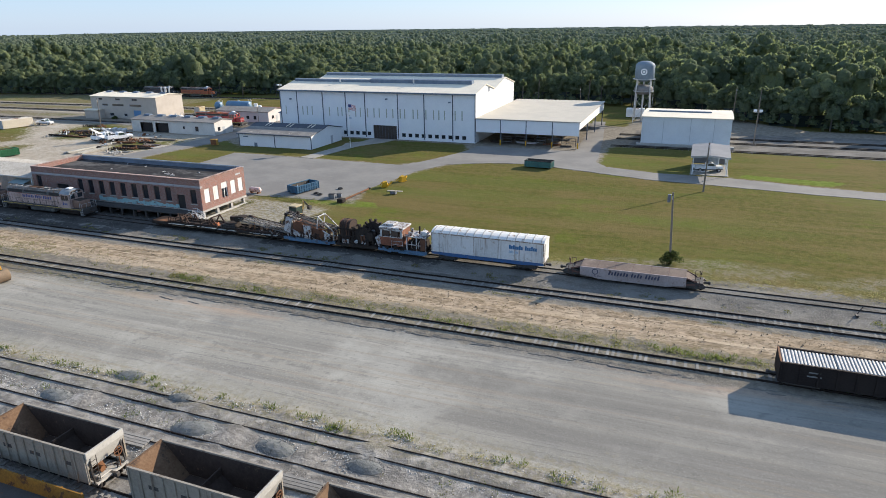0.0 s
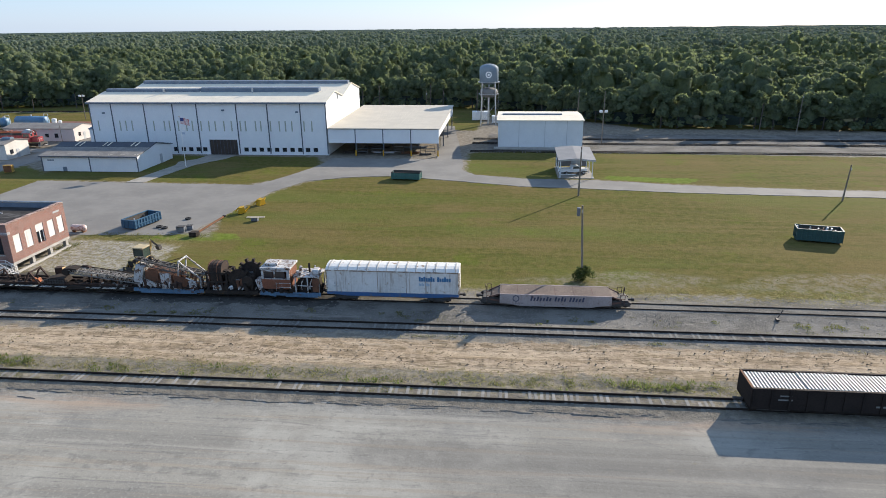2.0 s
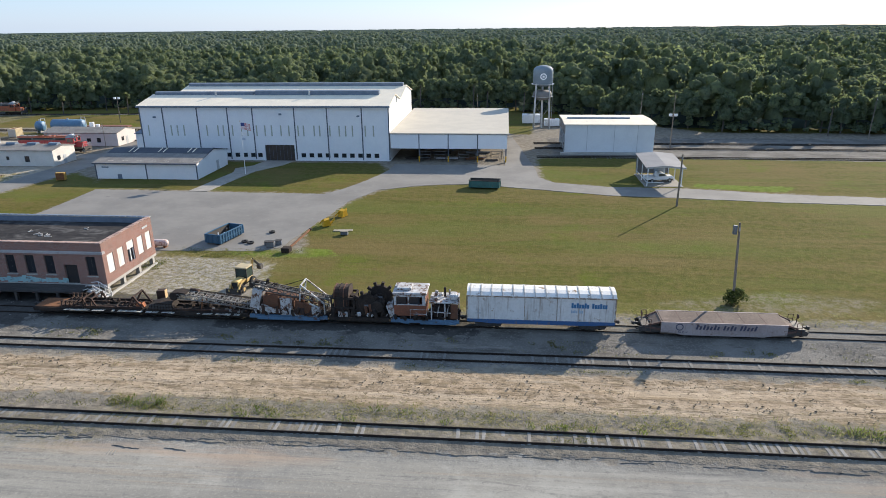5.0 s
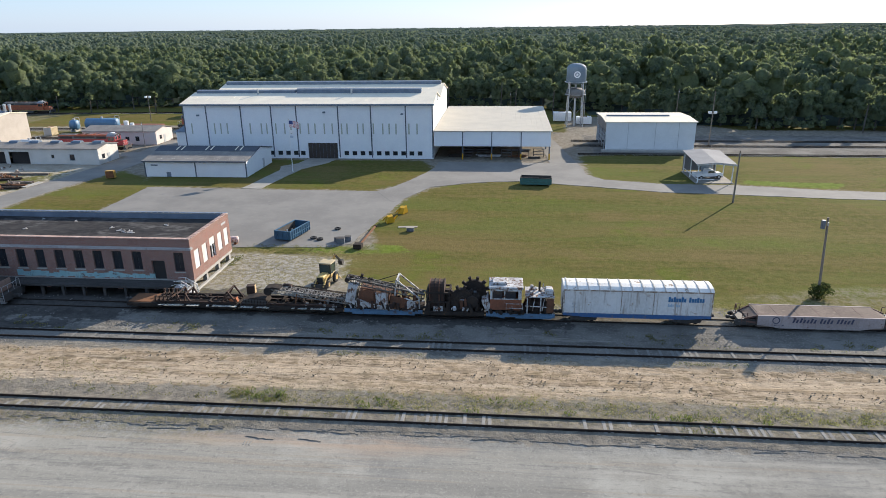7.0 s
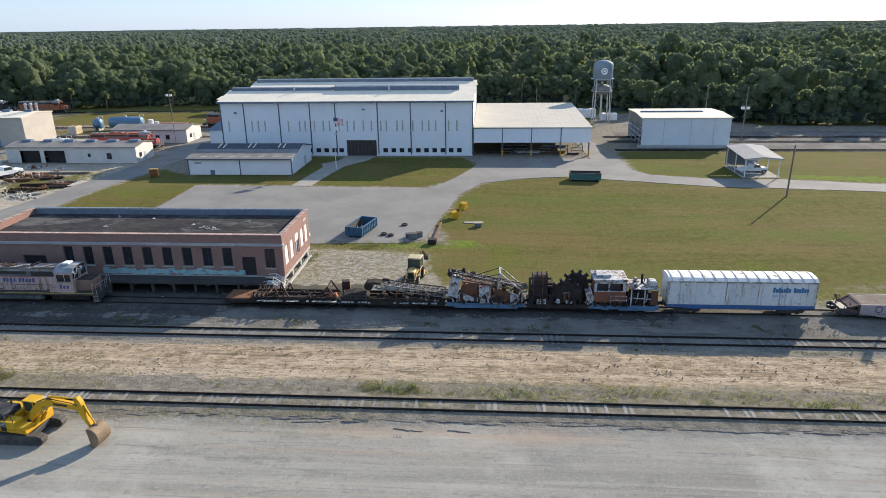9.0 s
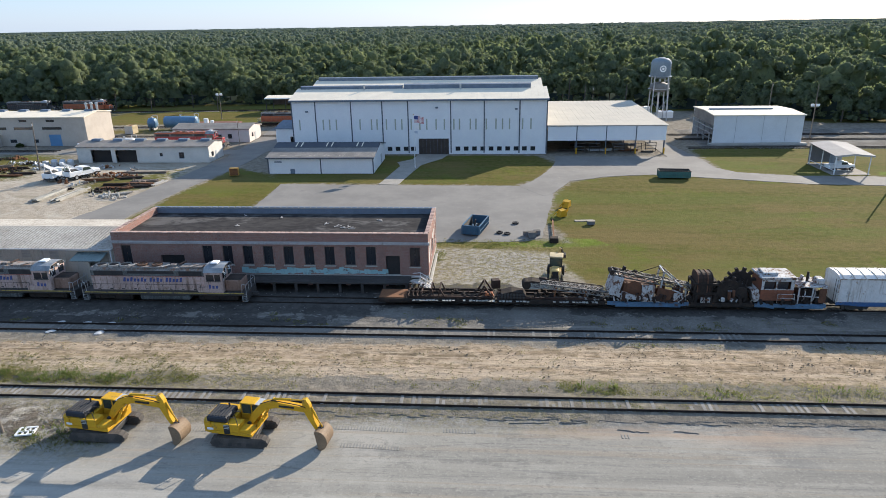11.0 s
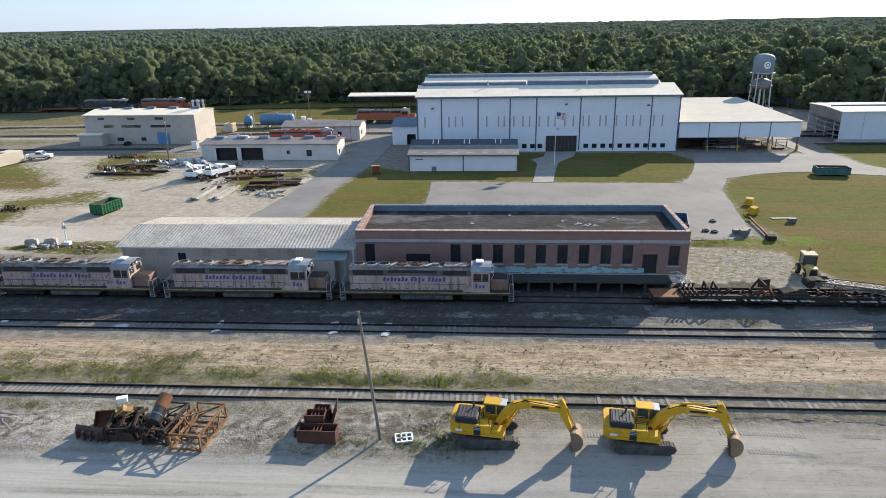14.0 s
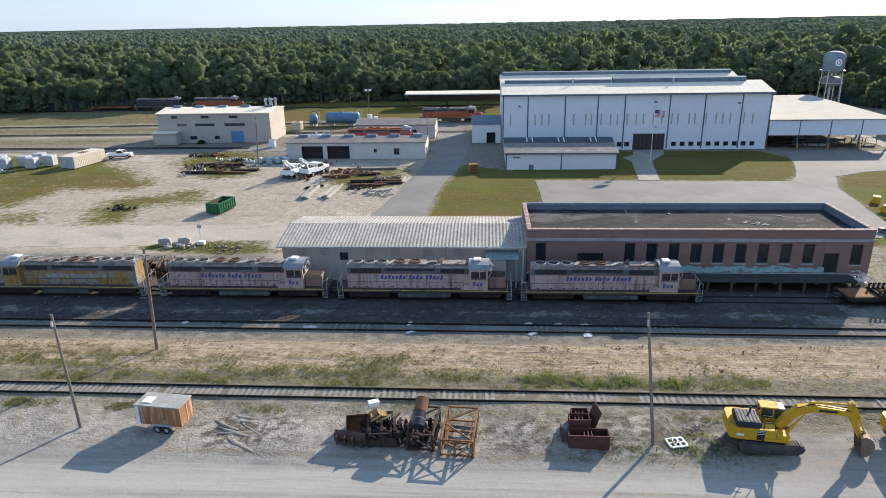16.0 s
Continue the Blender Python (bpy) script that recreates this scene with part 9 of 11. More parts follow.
light_mast(13.6, 181.0, 13.3, 7.9, "tall pole with two white floodlights near the warehouse")
light_mast(-155, 222, 8.5, 7.6, "far steel light mast")


def flagpole():
    t = thing("flagpole", -82.9, 147.3, 0, 0, "white flagpole with a striped flag before the hall", "flagpole")
    part("pole", Geo().cyl((0, 0, 0), (0, 0, 11.2), .08, 10, .045), M["white_paint"], t)
    part("ball", Geo().lathe((0, 0, 11.2), [(.01, 0), (.1, .05), (.1, .12), (.01, .18)], 10), M["yellow"], t)
    red, blu = surf("flag_red", (.42, .05, .06), (.36, .05, .06), 2, .8), surf("flag_blue", (.04, .06, .20), (.05, .07, .22), 2, .8)

    def cloth(name, z0, z1, x0, x1, m, lab=""):
        g = Geo()
        n = 8
        f = lambda k: x0 + (x1 - x0) * k / n
        sag = lambda x: -.22 * x * x * .35
        wv = lambda x: .16 * math.sin(3.2 * x)
        vs = [(f(k), wv(f(k)) + d, z + sag(f(k))) for d in (0, .012) for z in (z0, z1) for k in range(n + 1)]
        m1 = n + 1
        fs = []
        for k in range(n):
            fs += [(k, k + 1, m1 + k + 1, m1 + k), (2 * m1 + k, 3 * m1 + k, 3 * m1 + k + 1, 2 * m1 + k + 1), (k, 2 * m1 + k, 2 * m1 + k + 1, k + 1), (m1 + k, m1 + k + 1, 3 * m1 + k + 1, 3 * m1 + k)]
        g.add(vs, fs)
        return part(name, g, m, t, lab)
    H = 1.35
    for i in range(13):
        z0 = 9.6 + H * i / 13
        cloth("stripe", z0, z0 + H / 13, .9 if i > 5 else .07, 2.1, red if i % 2 == 0 else M["white_paint"])
    cloth("canton", 9.6 + H * 6 / 13, 9.6 + H, .07, .9, blu, "dark blue flag canton")
    cloth("lower_flag", 8.3, 9.0, .07, 1.1, M["white_paint"], "white lower flag")
    cloth("pennant", 7.3, 7.8, .07, .75, surf("pale_blue_cloth", (.45, .52, .60), (.40, .46, .55), 2, .8), "pale blue pennant")
    return t


flagpole()


# ---- vehicles and yard stores ----
def pickup(x, y, rz, m, label, bed="open"):
    t = thing("pickup_truck", x, y, 0, rz, label, "truck", "white work trucks")
    part("chassis", Geo().box(-2.7, 2.7, -.75, .75, .4, .62), M["machine_dark"], t)
    part("hood", Geo().box(1.3, 2.75, -.95, .95, .6, 1.2, .12), m, t)
    part("cabin", Geo().prism([(-.5, .6), (1.35, .6), (1.35, 1.2), (.85, 1.85), (-.35, 1.88), (-.5, 1.3)], "y", -.93, .93), m, t)
    part("windscreen", Geo().prism([(1.33, 1.24), (.9, 1.8), (.93, 1.82), (1.36, 1.26)], "y", -.8, .8), M["cab_glass"], t)
    for s in (-1, 1):
        part("side_window", Geo().prism([(-.35, 1.28), (1.1, 1.28), (.8, 1.75), (-.3, 1.78)], "y", *sorted((s * .932, s * .945))), M["cab_glass"], t)
        for xx in (-1.7, 1.95):
            w = part("wheel", Geo().lathe((xx, s * .88, .4), [(.02, -.13), (.4, -.13), (.4, .13), (.02, .13)], 16, "y"), M["black"], t)
            part("rim", Geo().lathe((xx, s * .88, .4), [(.02, -.14), (.22, -.14), (.22, .14), (.02, .14)], 12, "y"), M["galv"], w)
        part("headlight", Geo().box(2.752, 2.77, *sorted((s * .55, s * .85)), .8, 1.0), M["frame"], t)
    if bed == "open":
        part("bed", wall_x(-2.75, -.55, -.95, -.87, .62, 1.25).box(-2.75, -.55, .87, .95, .62, 1.25).box(-2.75, -2.68, -.86, .86, .62, 1.25).box(-2.68, -.55, -.86, .86, .6, .68), m, t)
    else:
        part("service_body", Geo().box(-2.8, -.55, -1.0, 1.0, .62, 1.4, .04), m, t)
        t.scale = (1.25, 1.25, 1.25)
        part("winch_deck", Geo().box(-2.6, -.7, -.6, .6, 1.402, 1.6, .04), M["machine_dark"], t)
        for s in (-1, 1):
            part("recovery_boom", Geo().beam((-.7, s * .55, 1.5), (-3.1, s * .22, 3.0), .2, .26), m, t)
            part("boom_stay", Geo().beam((-2.4, s * .7, 1.4), (-2.5, s * .33, 2.6), .12), m, t)
        part("boom_head", Geo().box(-3.3, -2.95, -.35, .35, 2.8, 3.15, .05), m, t)
        part("tow_bar", Geo().beam((-2.7, -.5, .7), (-3.5, -.3, .45), .12).beam((-2.7, .5, .7), (-3.5, .3, .45), .12).beam((-3.5, -.7, .45), (-3.5, .7, .45), .14), M["machine_dark"], t)
    part("bumper", Geo().box(2.76, 2.88, -.9, .9, .45, .65, .03), M["galv"], t)
    return t


pickup(2.9, 144.3, 12, M["white_paint"], "white pickup parked under the carport shelter")
pickup(-155.7, 137.2, 84, M["white_paint"], "white recovery truck with raised twin booms on sand", "lift")
pickup(-151.6, 138.4, 66, M["white_paint"], "white recovery truck facing the low workshop", "lift")
pickup(-202.0, 155.5, 10, M["white_paint"], "white pickup beside a beige container")


def container(x, y, rz, L, W, H, m, label):
    t = thing("site_container", x, y, 0, rz, label, "container")
    part("box", Geo().box(-W / 2, W / 2, -L / 2, L / 2, .1, H, .03), m, t)
    for s in (-1, 1):
        g = Geo()
        for i in range(int(L / .5)):
            yy = -L / 2 + .2 + i * .5
            g.box(*sorted((s * (W / 2 + .002), s * (W / 2 + .04))), yy, yy + .22, .15, H - .1)
        part("side_ribs", g, m, t)
        part("door", Geo().box(*sorted((s * .03, s * (W / 2 - .05))), -L / 2 - .05, -L / 2 - .002, .15, H - .08), M["frame"], t)
    part("roof_patch", Geo().box(-W / 4, W / 4, -1, 1.2, H + .004, H + .03), M["rusty"], t)
    return t


container(-206.5, 148.6, -10, 9.5, 3.6, 2.7, surf("beige_container_paint", (.60, .53, .42), (.52, .45, .35), 1, .6, rust=(.36, .24, .15), rust_at=.68), "beige steel container on the grass")
container(-170.5, 193.5, 0, 3.0, 2.4, 2.4, surf("ochre_hut_paint", (.52, .42, .26), (.44, .35, .21), 1, .6), "small ochre hut behind the workshop")
container(-169.5, 167.5, 90, 1.2, 1.6, 2.0, M["white_paint"], "white electrical cabinet beside the road")
for k, (tx, ty) in enumerate(((-222, 144.5), (-219, 147), (-216, 145), (-213.5, 147.5), (-225, 147.5), (-217.5, 150))):
    t = thing("white_tank", tx, ty, 0, 0, "white plastic-wrapped tank on the grass", "tank", "white tanks beside the container")
    part("shell", Geo().box(-1.15, 1.15, -1.05, 1.05, .05, 2.35, .18), surf("milky_wrap", (.50, .505, .50), (.36, .365, .365), 1.6, .45, streak=(.25, .25, .25), streak_at=.56) if k == 0 else bpy.data.materials["milky_wrap"], t)
    part("strap", Geo().box(-1.17, 1.17, -.08, .08, .06, 2.37), M["frame"], t)

# far trains and tanks behind the low buildings
far_red = surf("red_orange_loco_paint", (.40, .10, .04), (.34, .09, .04), 1, .5, rust=(.45, .28, .06), rust_at=.6)
far_black = surf("black_loco_paint", (.03, .03, .035), (.05, .05, .05), 1, .6)
locomotive(-212, far_red, M["loco_band"], "red and orange diesel locomotive standing before the woods", y=240.5)
locomotive(-232.5, far_black, M["loco_band"], "black diesel locomotive standing before the woods", y=239.5)
locomotive(-127.5, far_red, M["loco_band"], "red diesel locomotive behind the store building", y=206.3)
locomotive(-142.5, surf("red_yellow_loco_paint", (.34, .035, .04), (.28, .03, .035), 1, .5, rust=(.50, .32, .05), rust_at=.66), M["loco_band"], "dark red locomotive parked behind the low workshop", y=170.0, roof=far_red)
for bx, bl in ((-252, far_red), (-150, surf("brown_flat_paint", (.20, .08, .05), (.15, .06, .04), 1, .8))):
    t = thing("flat_wagon", bx, 241.2 if bx < -200 else 207, 0, 0, "far red-brown flat wagon", "flat wagon")
    part("deck", Geo().box(-7, 7, -1.3, 1.3, .9, 1.25), bl, t)
    for s in (-1, 1):
        bogie(t, s * 5, 2)


def lying_tank(x, y, L, r, m, label):
    t = thing("storage_tank", x, y, 0, 0, label, "storage tank", "storage tanks behind the workshop")
    part("shell", Geo().lathe((-L / 2, 0, r + .5), [(.02, -.3), (r * .7, -.15), (r, .1), (r, L - .1), (r * .7, L + .15), (.02, L + .3)], 18, "x"), m, t, smooth=True)
    for xx in (-L * .3, L * .3):
        part("saddle", Geo().box(xx - .2, xx + .2, -r * .8, r * .8, 0, .75), M["concrete"], t)
    part("hatch", Geo().cyl((0, 0, 2 * r + .5), (0, 0, 2 * r + .9), .3, 10), M["galv"], t)
    part("pipe", Geo().path([(L / 2 - .5, 0, 2 * r + .5), (L / 2 - .5, 0, 2 * r + 1.2), (L / 2 + .8, 0, 2 * r + 1.2), (L / 2 + .8, 0, .3)], .12), M["galv"], t)
    return t


tblue = surf("pale_blue_tank_paint", (.095, .20, .31), (.07, .15, .245), 1, .5, streak=(.06, .11, .17), streak_at=.6)
lying_tank(-159.1, 201.4, 9.6, 1.7, tblue, "long pale blue storage tank on saddles")
lying_tank(-167.6, 200.6, 1.9, 1.5, tblue, "short round blue storage tank")
lying_tank(-158.8, 168.8, 5.0, 1.25, surf("dull_white_tank", (.58, .58, .57), (.46, .46, .45), 1, .6, streak=(.35, .34, .32), streak_at=.6), "dull white tank behind the low workshop")
t = thing("silo_pair", -151, 200.5, 0, 0, "white vessel beside the blue tanks", "vessel")
part("shell", Geo().cyl((0, 0, 0), (0, 0, 3.2), .7, 14).cyl((1.8, 0, 0), (1.8, 0, 2.6), .6, 14), M["white_paint"], t)


# loose yard stores: rails, beams, rubble, drums
def stack(x, y, rz, n, L, m, label, name="beam_stack", w=.17, category="stacked beams"):
    t = thing(name, x, y, 0, rz, label, category, "stored steel and timber in the yard")
    r3 = random.Random(int(abs(x * 13 + y * 7)))
    for i in range(n):
        yy = (i % 5 - 2) * w * 1.5 + r3.uniform(-.05, .05)
        z = (i // 5) * w * 1.05 + w / 2
        l = L * r3.uniform(.7, 1)
        part("beam", Geo().beam((-l / 2 + r3.uniform(-.3, .3), yy, z), (l / 2, yy + r3.uniform(-.2, .2), z), w, w), m, t)
    return t


timber = surf("grey_old_timber", (.24, .20, .16), (.15, .12, .10), 2, .9, vary=.4)
for i, (sx, sy, rz, n, L, m, lab) in enumerate((
        (-148.7, 123.0, 88, 9, 9, M["bleached_board"], "bundle of pale steel beams on sand"), (-145.0, 123.4, 87, 8, 10, M["bleached_board"], "second bundle of pale steel beams"),
        (-139.5, 131.5, 5, 12, 8, M["burnt"], "stack of dark old rails on grass"), (-139.0, 128.8, 3, 10, 7, M["rusty"], "stack of rusty rails on grass"),
        (-136, 134.5, 20, 8, 5, timber, "stack of old timber beside the road"), (-136.2, 124.5, 30, 7, 5, M["concrete"], "stack of pale concrete ties"),
        (-146.5, 135.5, 10, 12, 6, M["rusty"], "stack of rusty girders near the trucks"), (-149, 127.5, 40, 8, 4, M["burnt"], "dark girders on sand"),
        (-175.5, 139.5, 4, 12, 9, M["burnt"], "dark stack of old rails at the grass edge"), (-172.5, 146.5, 10, 12, 7, M["burnt"], "dark scrap stack near the tank trailer"),
        (-177, 148.5, 20, 10, 5, timber, "heap of old timber on the grass"), (-167, 141.5, 5, 10, 6, M["burnt"], "stack of burnt beams near the pole"),
        (-140.5, 137.5, 15, 10, 5, M["burnt"], "dark stored steel beside the workshop"))):
    stack(sx, sy, rz, n, L, m, lab, w=.26 if m == M["bleached_board"] else .17)
for i, (hx, hy, m, lab) in enumerate(((-172, 144, M["burnt"], "heap of dark scrap on the grass"), (-166, 147, M["galv"], "heap of pale scrap"), (-145, 139, M["rusty"], "heap of rusty scrap beside the workshop"),
                                      (-152.5, 139, M["burnt"], "heap of dark machine parts"), (-153, 93, timber, "rubble on a weedy mound"), (-159, 94, M["concrete"], "broken concrete blocks on a weedy mound"),
                                      (-178, 113.5, M["burnt"], "small heap of debris on grass"), (-222, 141, M["galv"], "pale debris on grass"))):
    t = thing("scrap_pile", hx, hy, 0, 0, lab, "scrap pile")
    scrap_bits(t, "scrap_piece", -2.4, 2.4, -1.6, 1.6, 0, 26, m, .5, .5)
t = thing("scrap_pile", -157.3, 83.0, 0, 8, "tall heap of rusty bent rails between two locomotives", "scrap pile")
scrap_bits(t, "scrap_piece", -2.4, 2.4, -1.4, 1.6, 0, 60, M["rusty"], .7, 1.3)
scrap_bits(t, "scrap_piece", -2.2, 2.2, -1.2, 1.4, .6, 26, M["burnt"], .5, 1.0)
for k in range(9):
    part("bent_rail", Geo().path([(-2.2 + .45 * k, -1.0, .3), (-1.9 + .45 * k + .2 * (k % 3), .2, 1.3 + .2 * (k % 4)), (-1.2 + .4 * k, 1.2, 1.7 + .25 * (k % 3))], .11), M["rusty"] if k % 3 else M["burnt"], t)
for k in range(7):
    wx, wy = -166.4 + k * .98, 148.6 + (k % 2) * 1.5
    t = thing("white_tank", wx, wy, 0, 10 * k, "white plastic tank standing in the store yard", "tank", "white tanks in the store yard")
    part("shell", Geo().box(-.55, .55, -.55, .55, .15, 1.35, .16), bpy.data.materials["milky_wrap"], t)
    part("pallet", Geo().box(-.6, .6, -.6, .6, 0, .148), M["steel_dark"], t)
for hx, hy, m, lab in ((-183, 157, M["burnt"], "dark heap of scrap on rough grass"), (-179.5, 157.5, M["rusty"], "brown heap of scrap on rough grass"), (-177, 146.3, M["burnt"], "low heap of dark scrap steel"), (-173.5, 146, M["rusty"], "low heap of rusty scrap steel"),
                       (-175.5, 152.5, M["galv"], "pale twisted scrap metal"), (-171.5, 152, M["burnt"], "dark twisted scrap metal"), (-168.5, 150.5, M["galv"], "pale scrap metal beside white tanks"),
                       (-143.2, 139.2, M["rusty"], "rusty plates leaning on a heap"), (-147, 140.3, M["rusty"], "rusty plates stacked on the grass"), (-140, 127, M["burnt"], "broken dark debris on bare soil"), (-136, 122.5, M["concrete"], "pale broken debris beside the road")):
    t = thing("scrap_pile", hx, hy, 0, hx * 7 % 60 - 30, lab, "scrap pile")
    scrap_bits(t, "scrap_piece", -2.6, 2.6, -1.3, 1.3, 0, 34, m, .6, .55)
for sx, sy, rz, n, L, m, lab in ((-171.5, 139.6, 0, 7, 13, M["rusty"], "long rusty rails lying along the scrap"), (-135.5, 130.2, 2, 10, 6, M["burnt"], "dark rails stacked beside the road"), (-136, 132.4, -2, 9, 6, M["rusty"], "rusty rails stacked beside the road"),
                                (-136.3, 134.8, 1, 9, 6, timber, "old timber ties stacked beside the road"), (-132.6, 133, 80, 5, 5, M["concrete"], "pale ties lined up beside the road"), (-140, 142.6, 3, 8, 9, timber, "row of timber before the workshop")):
    stack(sx, sy, rz, n, L, m, lab)
r5 = random.Random(21)
for i in range(46):
    x, y = r5.uniform(-182, -135), r5.uniform(118, 150)
    if abs((x + 158) + (y - 128) * .8) < 7 or (x < -160 and y < 137):
        continue
    m, lab = r5.choice(((M["burnt"], "dark oddments of track steel on the ground"), (M["rusty"], "rusty oddments lying on the ground"), (timber, "old timber offcuts lying on the ground"), (M["galv"], "pale metal oddments lying on the ground"), (M["concrete"], "broken pale concrete lying on the ground")))
    t = thing("scrap_pile", x, y, 0, r5.uniform(0, 180), lab, "scrap pile", "loose oddments in the store yard")
    scrap_bits(t, "scrap_piece", -1.6, 1.6, -.8, .8, 0, 7, m, .6, .7)

for sx, sy, n, L, m, lab in ((-48, 165.5, 12, 6, M["burnt"], "stack of dark pipes under the canopy"), (-41, 166, 10, 6, M["galv"], "stack of pale pipes under the canopy"), (-34.5, 165.5, 12, 5, M["rusty"], "rack of rusty steel under the canopy"),
                             (-44, 172, 10, 7, M["burnt"], "dark steel bars stored under the canopy"), (-34, 173, 10, 6, M["machine_grey"], "grey steel stored under the canopy"), (-30.5, 164.0, 8, 3, M["steel_dark"], "dark steel stand at the canopy edge")):
    stack(sx, sy, 3, n, L, m, lab)
for k, (sx, sy) in enumerate(((-46, 164), (-42.5, 164.2), (-37, 164), (-33, 164.3), (-29.5, 165))):
    t = thing("storage_rack", sx, sy, 0, 0, "open steel storage rack under the canopy", "rack", "racks under the canopy")
    for px in (-1.2, 1.2):
        part("upright", Geo().beam((px, 0, 0), (px, 0, 2.0), .12), M["steel_dark"], t)
    for pz in (.6, 1.3, 1.95):
        part("arm", Geo().beam((-1.3, 0, pz), (1.3, 0, pz), .1), M["machine_grey"], t)
container(-19.5, 223.5, 90, 5.5, 2.6, 2.8, M["white_paint"], "white pump house beside the water towers")
container(-13.4, 217.5, 90, 4.5, 2.4, 2.2, M["white_paint"], "small white container beside the water towers")
yb = thing("yellow_cabinet", -119.6, 139.6, 0, 10, "orange-yellow steel cabinet beside the yard road", "cabinet")
part("body", Geo().box(-.9, .9, -.5, .5, .15, 1.7, .05), surf("orange_yellow_paint", (.48, .27, .05), (.40, .22, .05), 1.4, .6), yb)
part("door", Geo().box(-.8, .8, -.54, -.502, .25, 1.6), M["rusty"], yb)

# small things on the edge of the car park
for bx, by, s in ((-60.9, 100.4, 1.0), (-60.1, 101.6, .8), (-61.7, 101.2, .7)):
    t = thing("metal_crate", bx, by, .03, rr.uniform(-20, 20), "small grey metal crate on asphalt", "crate", "crates at the car park edge")
    part("shell", Geo().box(-.55 * s, .55 * s, -.45 * s, .45 * s, 0, .8 * s, .04), M["machine_grey"], t)
    part("lid", Geo().box(-.58 * s, .58 * s, -.48 * s, .48 * s, .8 * s + .002, .86 * s), M["steel_dark"], t)
for bx, by, rz in ((-55.5, 111.2, 25), (-54.2, 116.6, 60)):
    t = thing("yellow_barrier", bx, by, 0, rz, "toppled yellow steel machine frame on grass", "machine part", "yellow machine parts on the lawn")
    part("plate", Geo().prism([(-.7, 0), (.6, .1), (.4, 1.15), (-.4, 1.0)], "y", -.55, .55), M["yellow"], t)
    part("arm", Geo().beam((.5, 0, .2), (1.4, .5, .9), .2, .25), M["yellow"], t)
    part("arm", Geo().beam((-.5, .3, .9), (-1.0, .8, .2), .16), M["yellow"], t)
M["sandstone"] = surf("dirty_tan_concrete", (.30, .27, .215), (.22, .195, .15), 1.2, .95)
t = thing("concrete_slab", -52.3, 108.9, 0, 5, "pale concrete slab in the grass", "slab")
part("slab", Geo().box(-1.5, 1.5, -.4, .4, -.05, .04, .01), M["sandstone"], t)
t = thing("utility_box", -51.6, 106.8, 0, 0, "grey utility box in the grass", "utility box")
part("body", Geo().box(-.55, .55, -.35, .35, 0, .55, .04), M["machine_grey"], t)
part("lid", Geo().box(-.6, .6, -.4, .4, .552, .62), M["sandstone"], t)
t = thing("drawbar", -57.6, 103.2, 0, 86, "rusty drawbar lying from lawn to asphalt", "drawbar")
part("bar", Geo().beam((-4.6, 0, .25), (4.6, 0, .35), .22), M["rusty"], t)
part("axle_block", Geo().box(-5.3, -4.2, -.6, .6, .02, .7, .05), M["burnt"], t)
part("eye", Geo().box(4.6, 5.0, -.25, .25, .2, .5, .04), M["burnt"], t)
t = thing("gas_cylinder_tank", -77.0, 99.4, 0, 0, "pinkish white tank lying behind the freight house", "tank")
part("shell", Geo().lathe((-1.1, 0, .65), [(.02, -.15), (.45, 0), (.5, .15), (.5, 2.0), (.45, 2.15), (.02, 2.3)], 16, "x"), surf("faded_pink_white", (.62, .50, .46), (.52, .36, .32), 1.4, .6, rust=(.34, .16, .12), rust_at=.55), t, smooth=True)
part("cradle", Geo().box(-.9, -.6, -.4, .4, 0, .4).box(.6, .9, -.4, .4, 0, .4), M["rusty"], t)
for bx, by in ((-65.5, 102.3), (-64.4, 101.8), (-63.0, 107)):
    t = thing("old_tyre", bx, by, .05, 0, "old black tyre lying on asphalt", "tyre", "tyres on the car park")
    part("tread", Geo().lathe((0, 0, 0), [(.28, 0), (.48, .02), (.5, .12), (.48, .22), (.28, .24), (.28, 0)], 16), M["black"], t)
# signal stand between the tracks
t = thing("switch_stand", -156.8, 94.9, 0, 0, "white signal post on a rubble mound", "signal post")
part("post", Geo().cyl((0, 0, 0), (0, 0, 3.6), .07, 8), M["white_paint"], t)
part("target", Geo().box(-.3, .3, -.05, .05, 2.4, 2.9, .02), M["frame"], t)
part("base", Geo().box(-.5, .5, -.4, .4, 0, .5, .05), M["white_paint"], t)
for sx, sy in ((-162.1, 94.9), (-159.4, 95.2)):
    t = thing("concrete_block", sx, sy, 0, 20, "pale broken concrete block on a weedy mound", "block")
    part("block", Geo().box(-.8, .8, -.5, .5, -.1, .8, .06), M["concrete"], t)
    part("cap", Geo().box(-.6, .5, -.4, .3, .802, .95, .04), M["concrete"], t)
t = thing("switch_lever", 17.8, 74.2, 0, 0, "small dark switch lever beside the track", "switch lever")
part("base", Geo().box(-.16, .16, -.25, .25, 0, .2, .03), M["steel_dark"], t)
part("lever", Geo().beam((0, 0, .3), (.4, 0, 1.2), .07), M["steel_dark"], t)
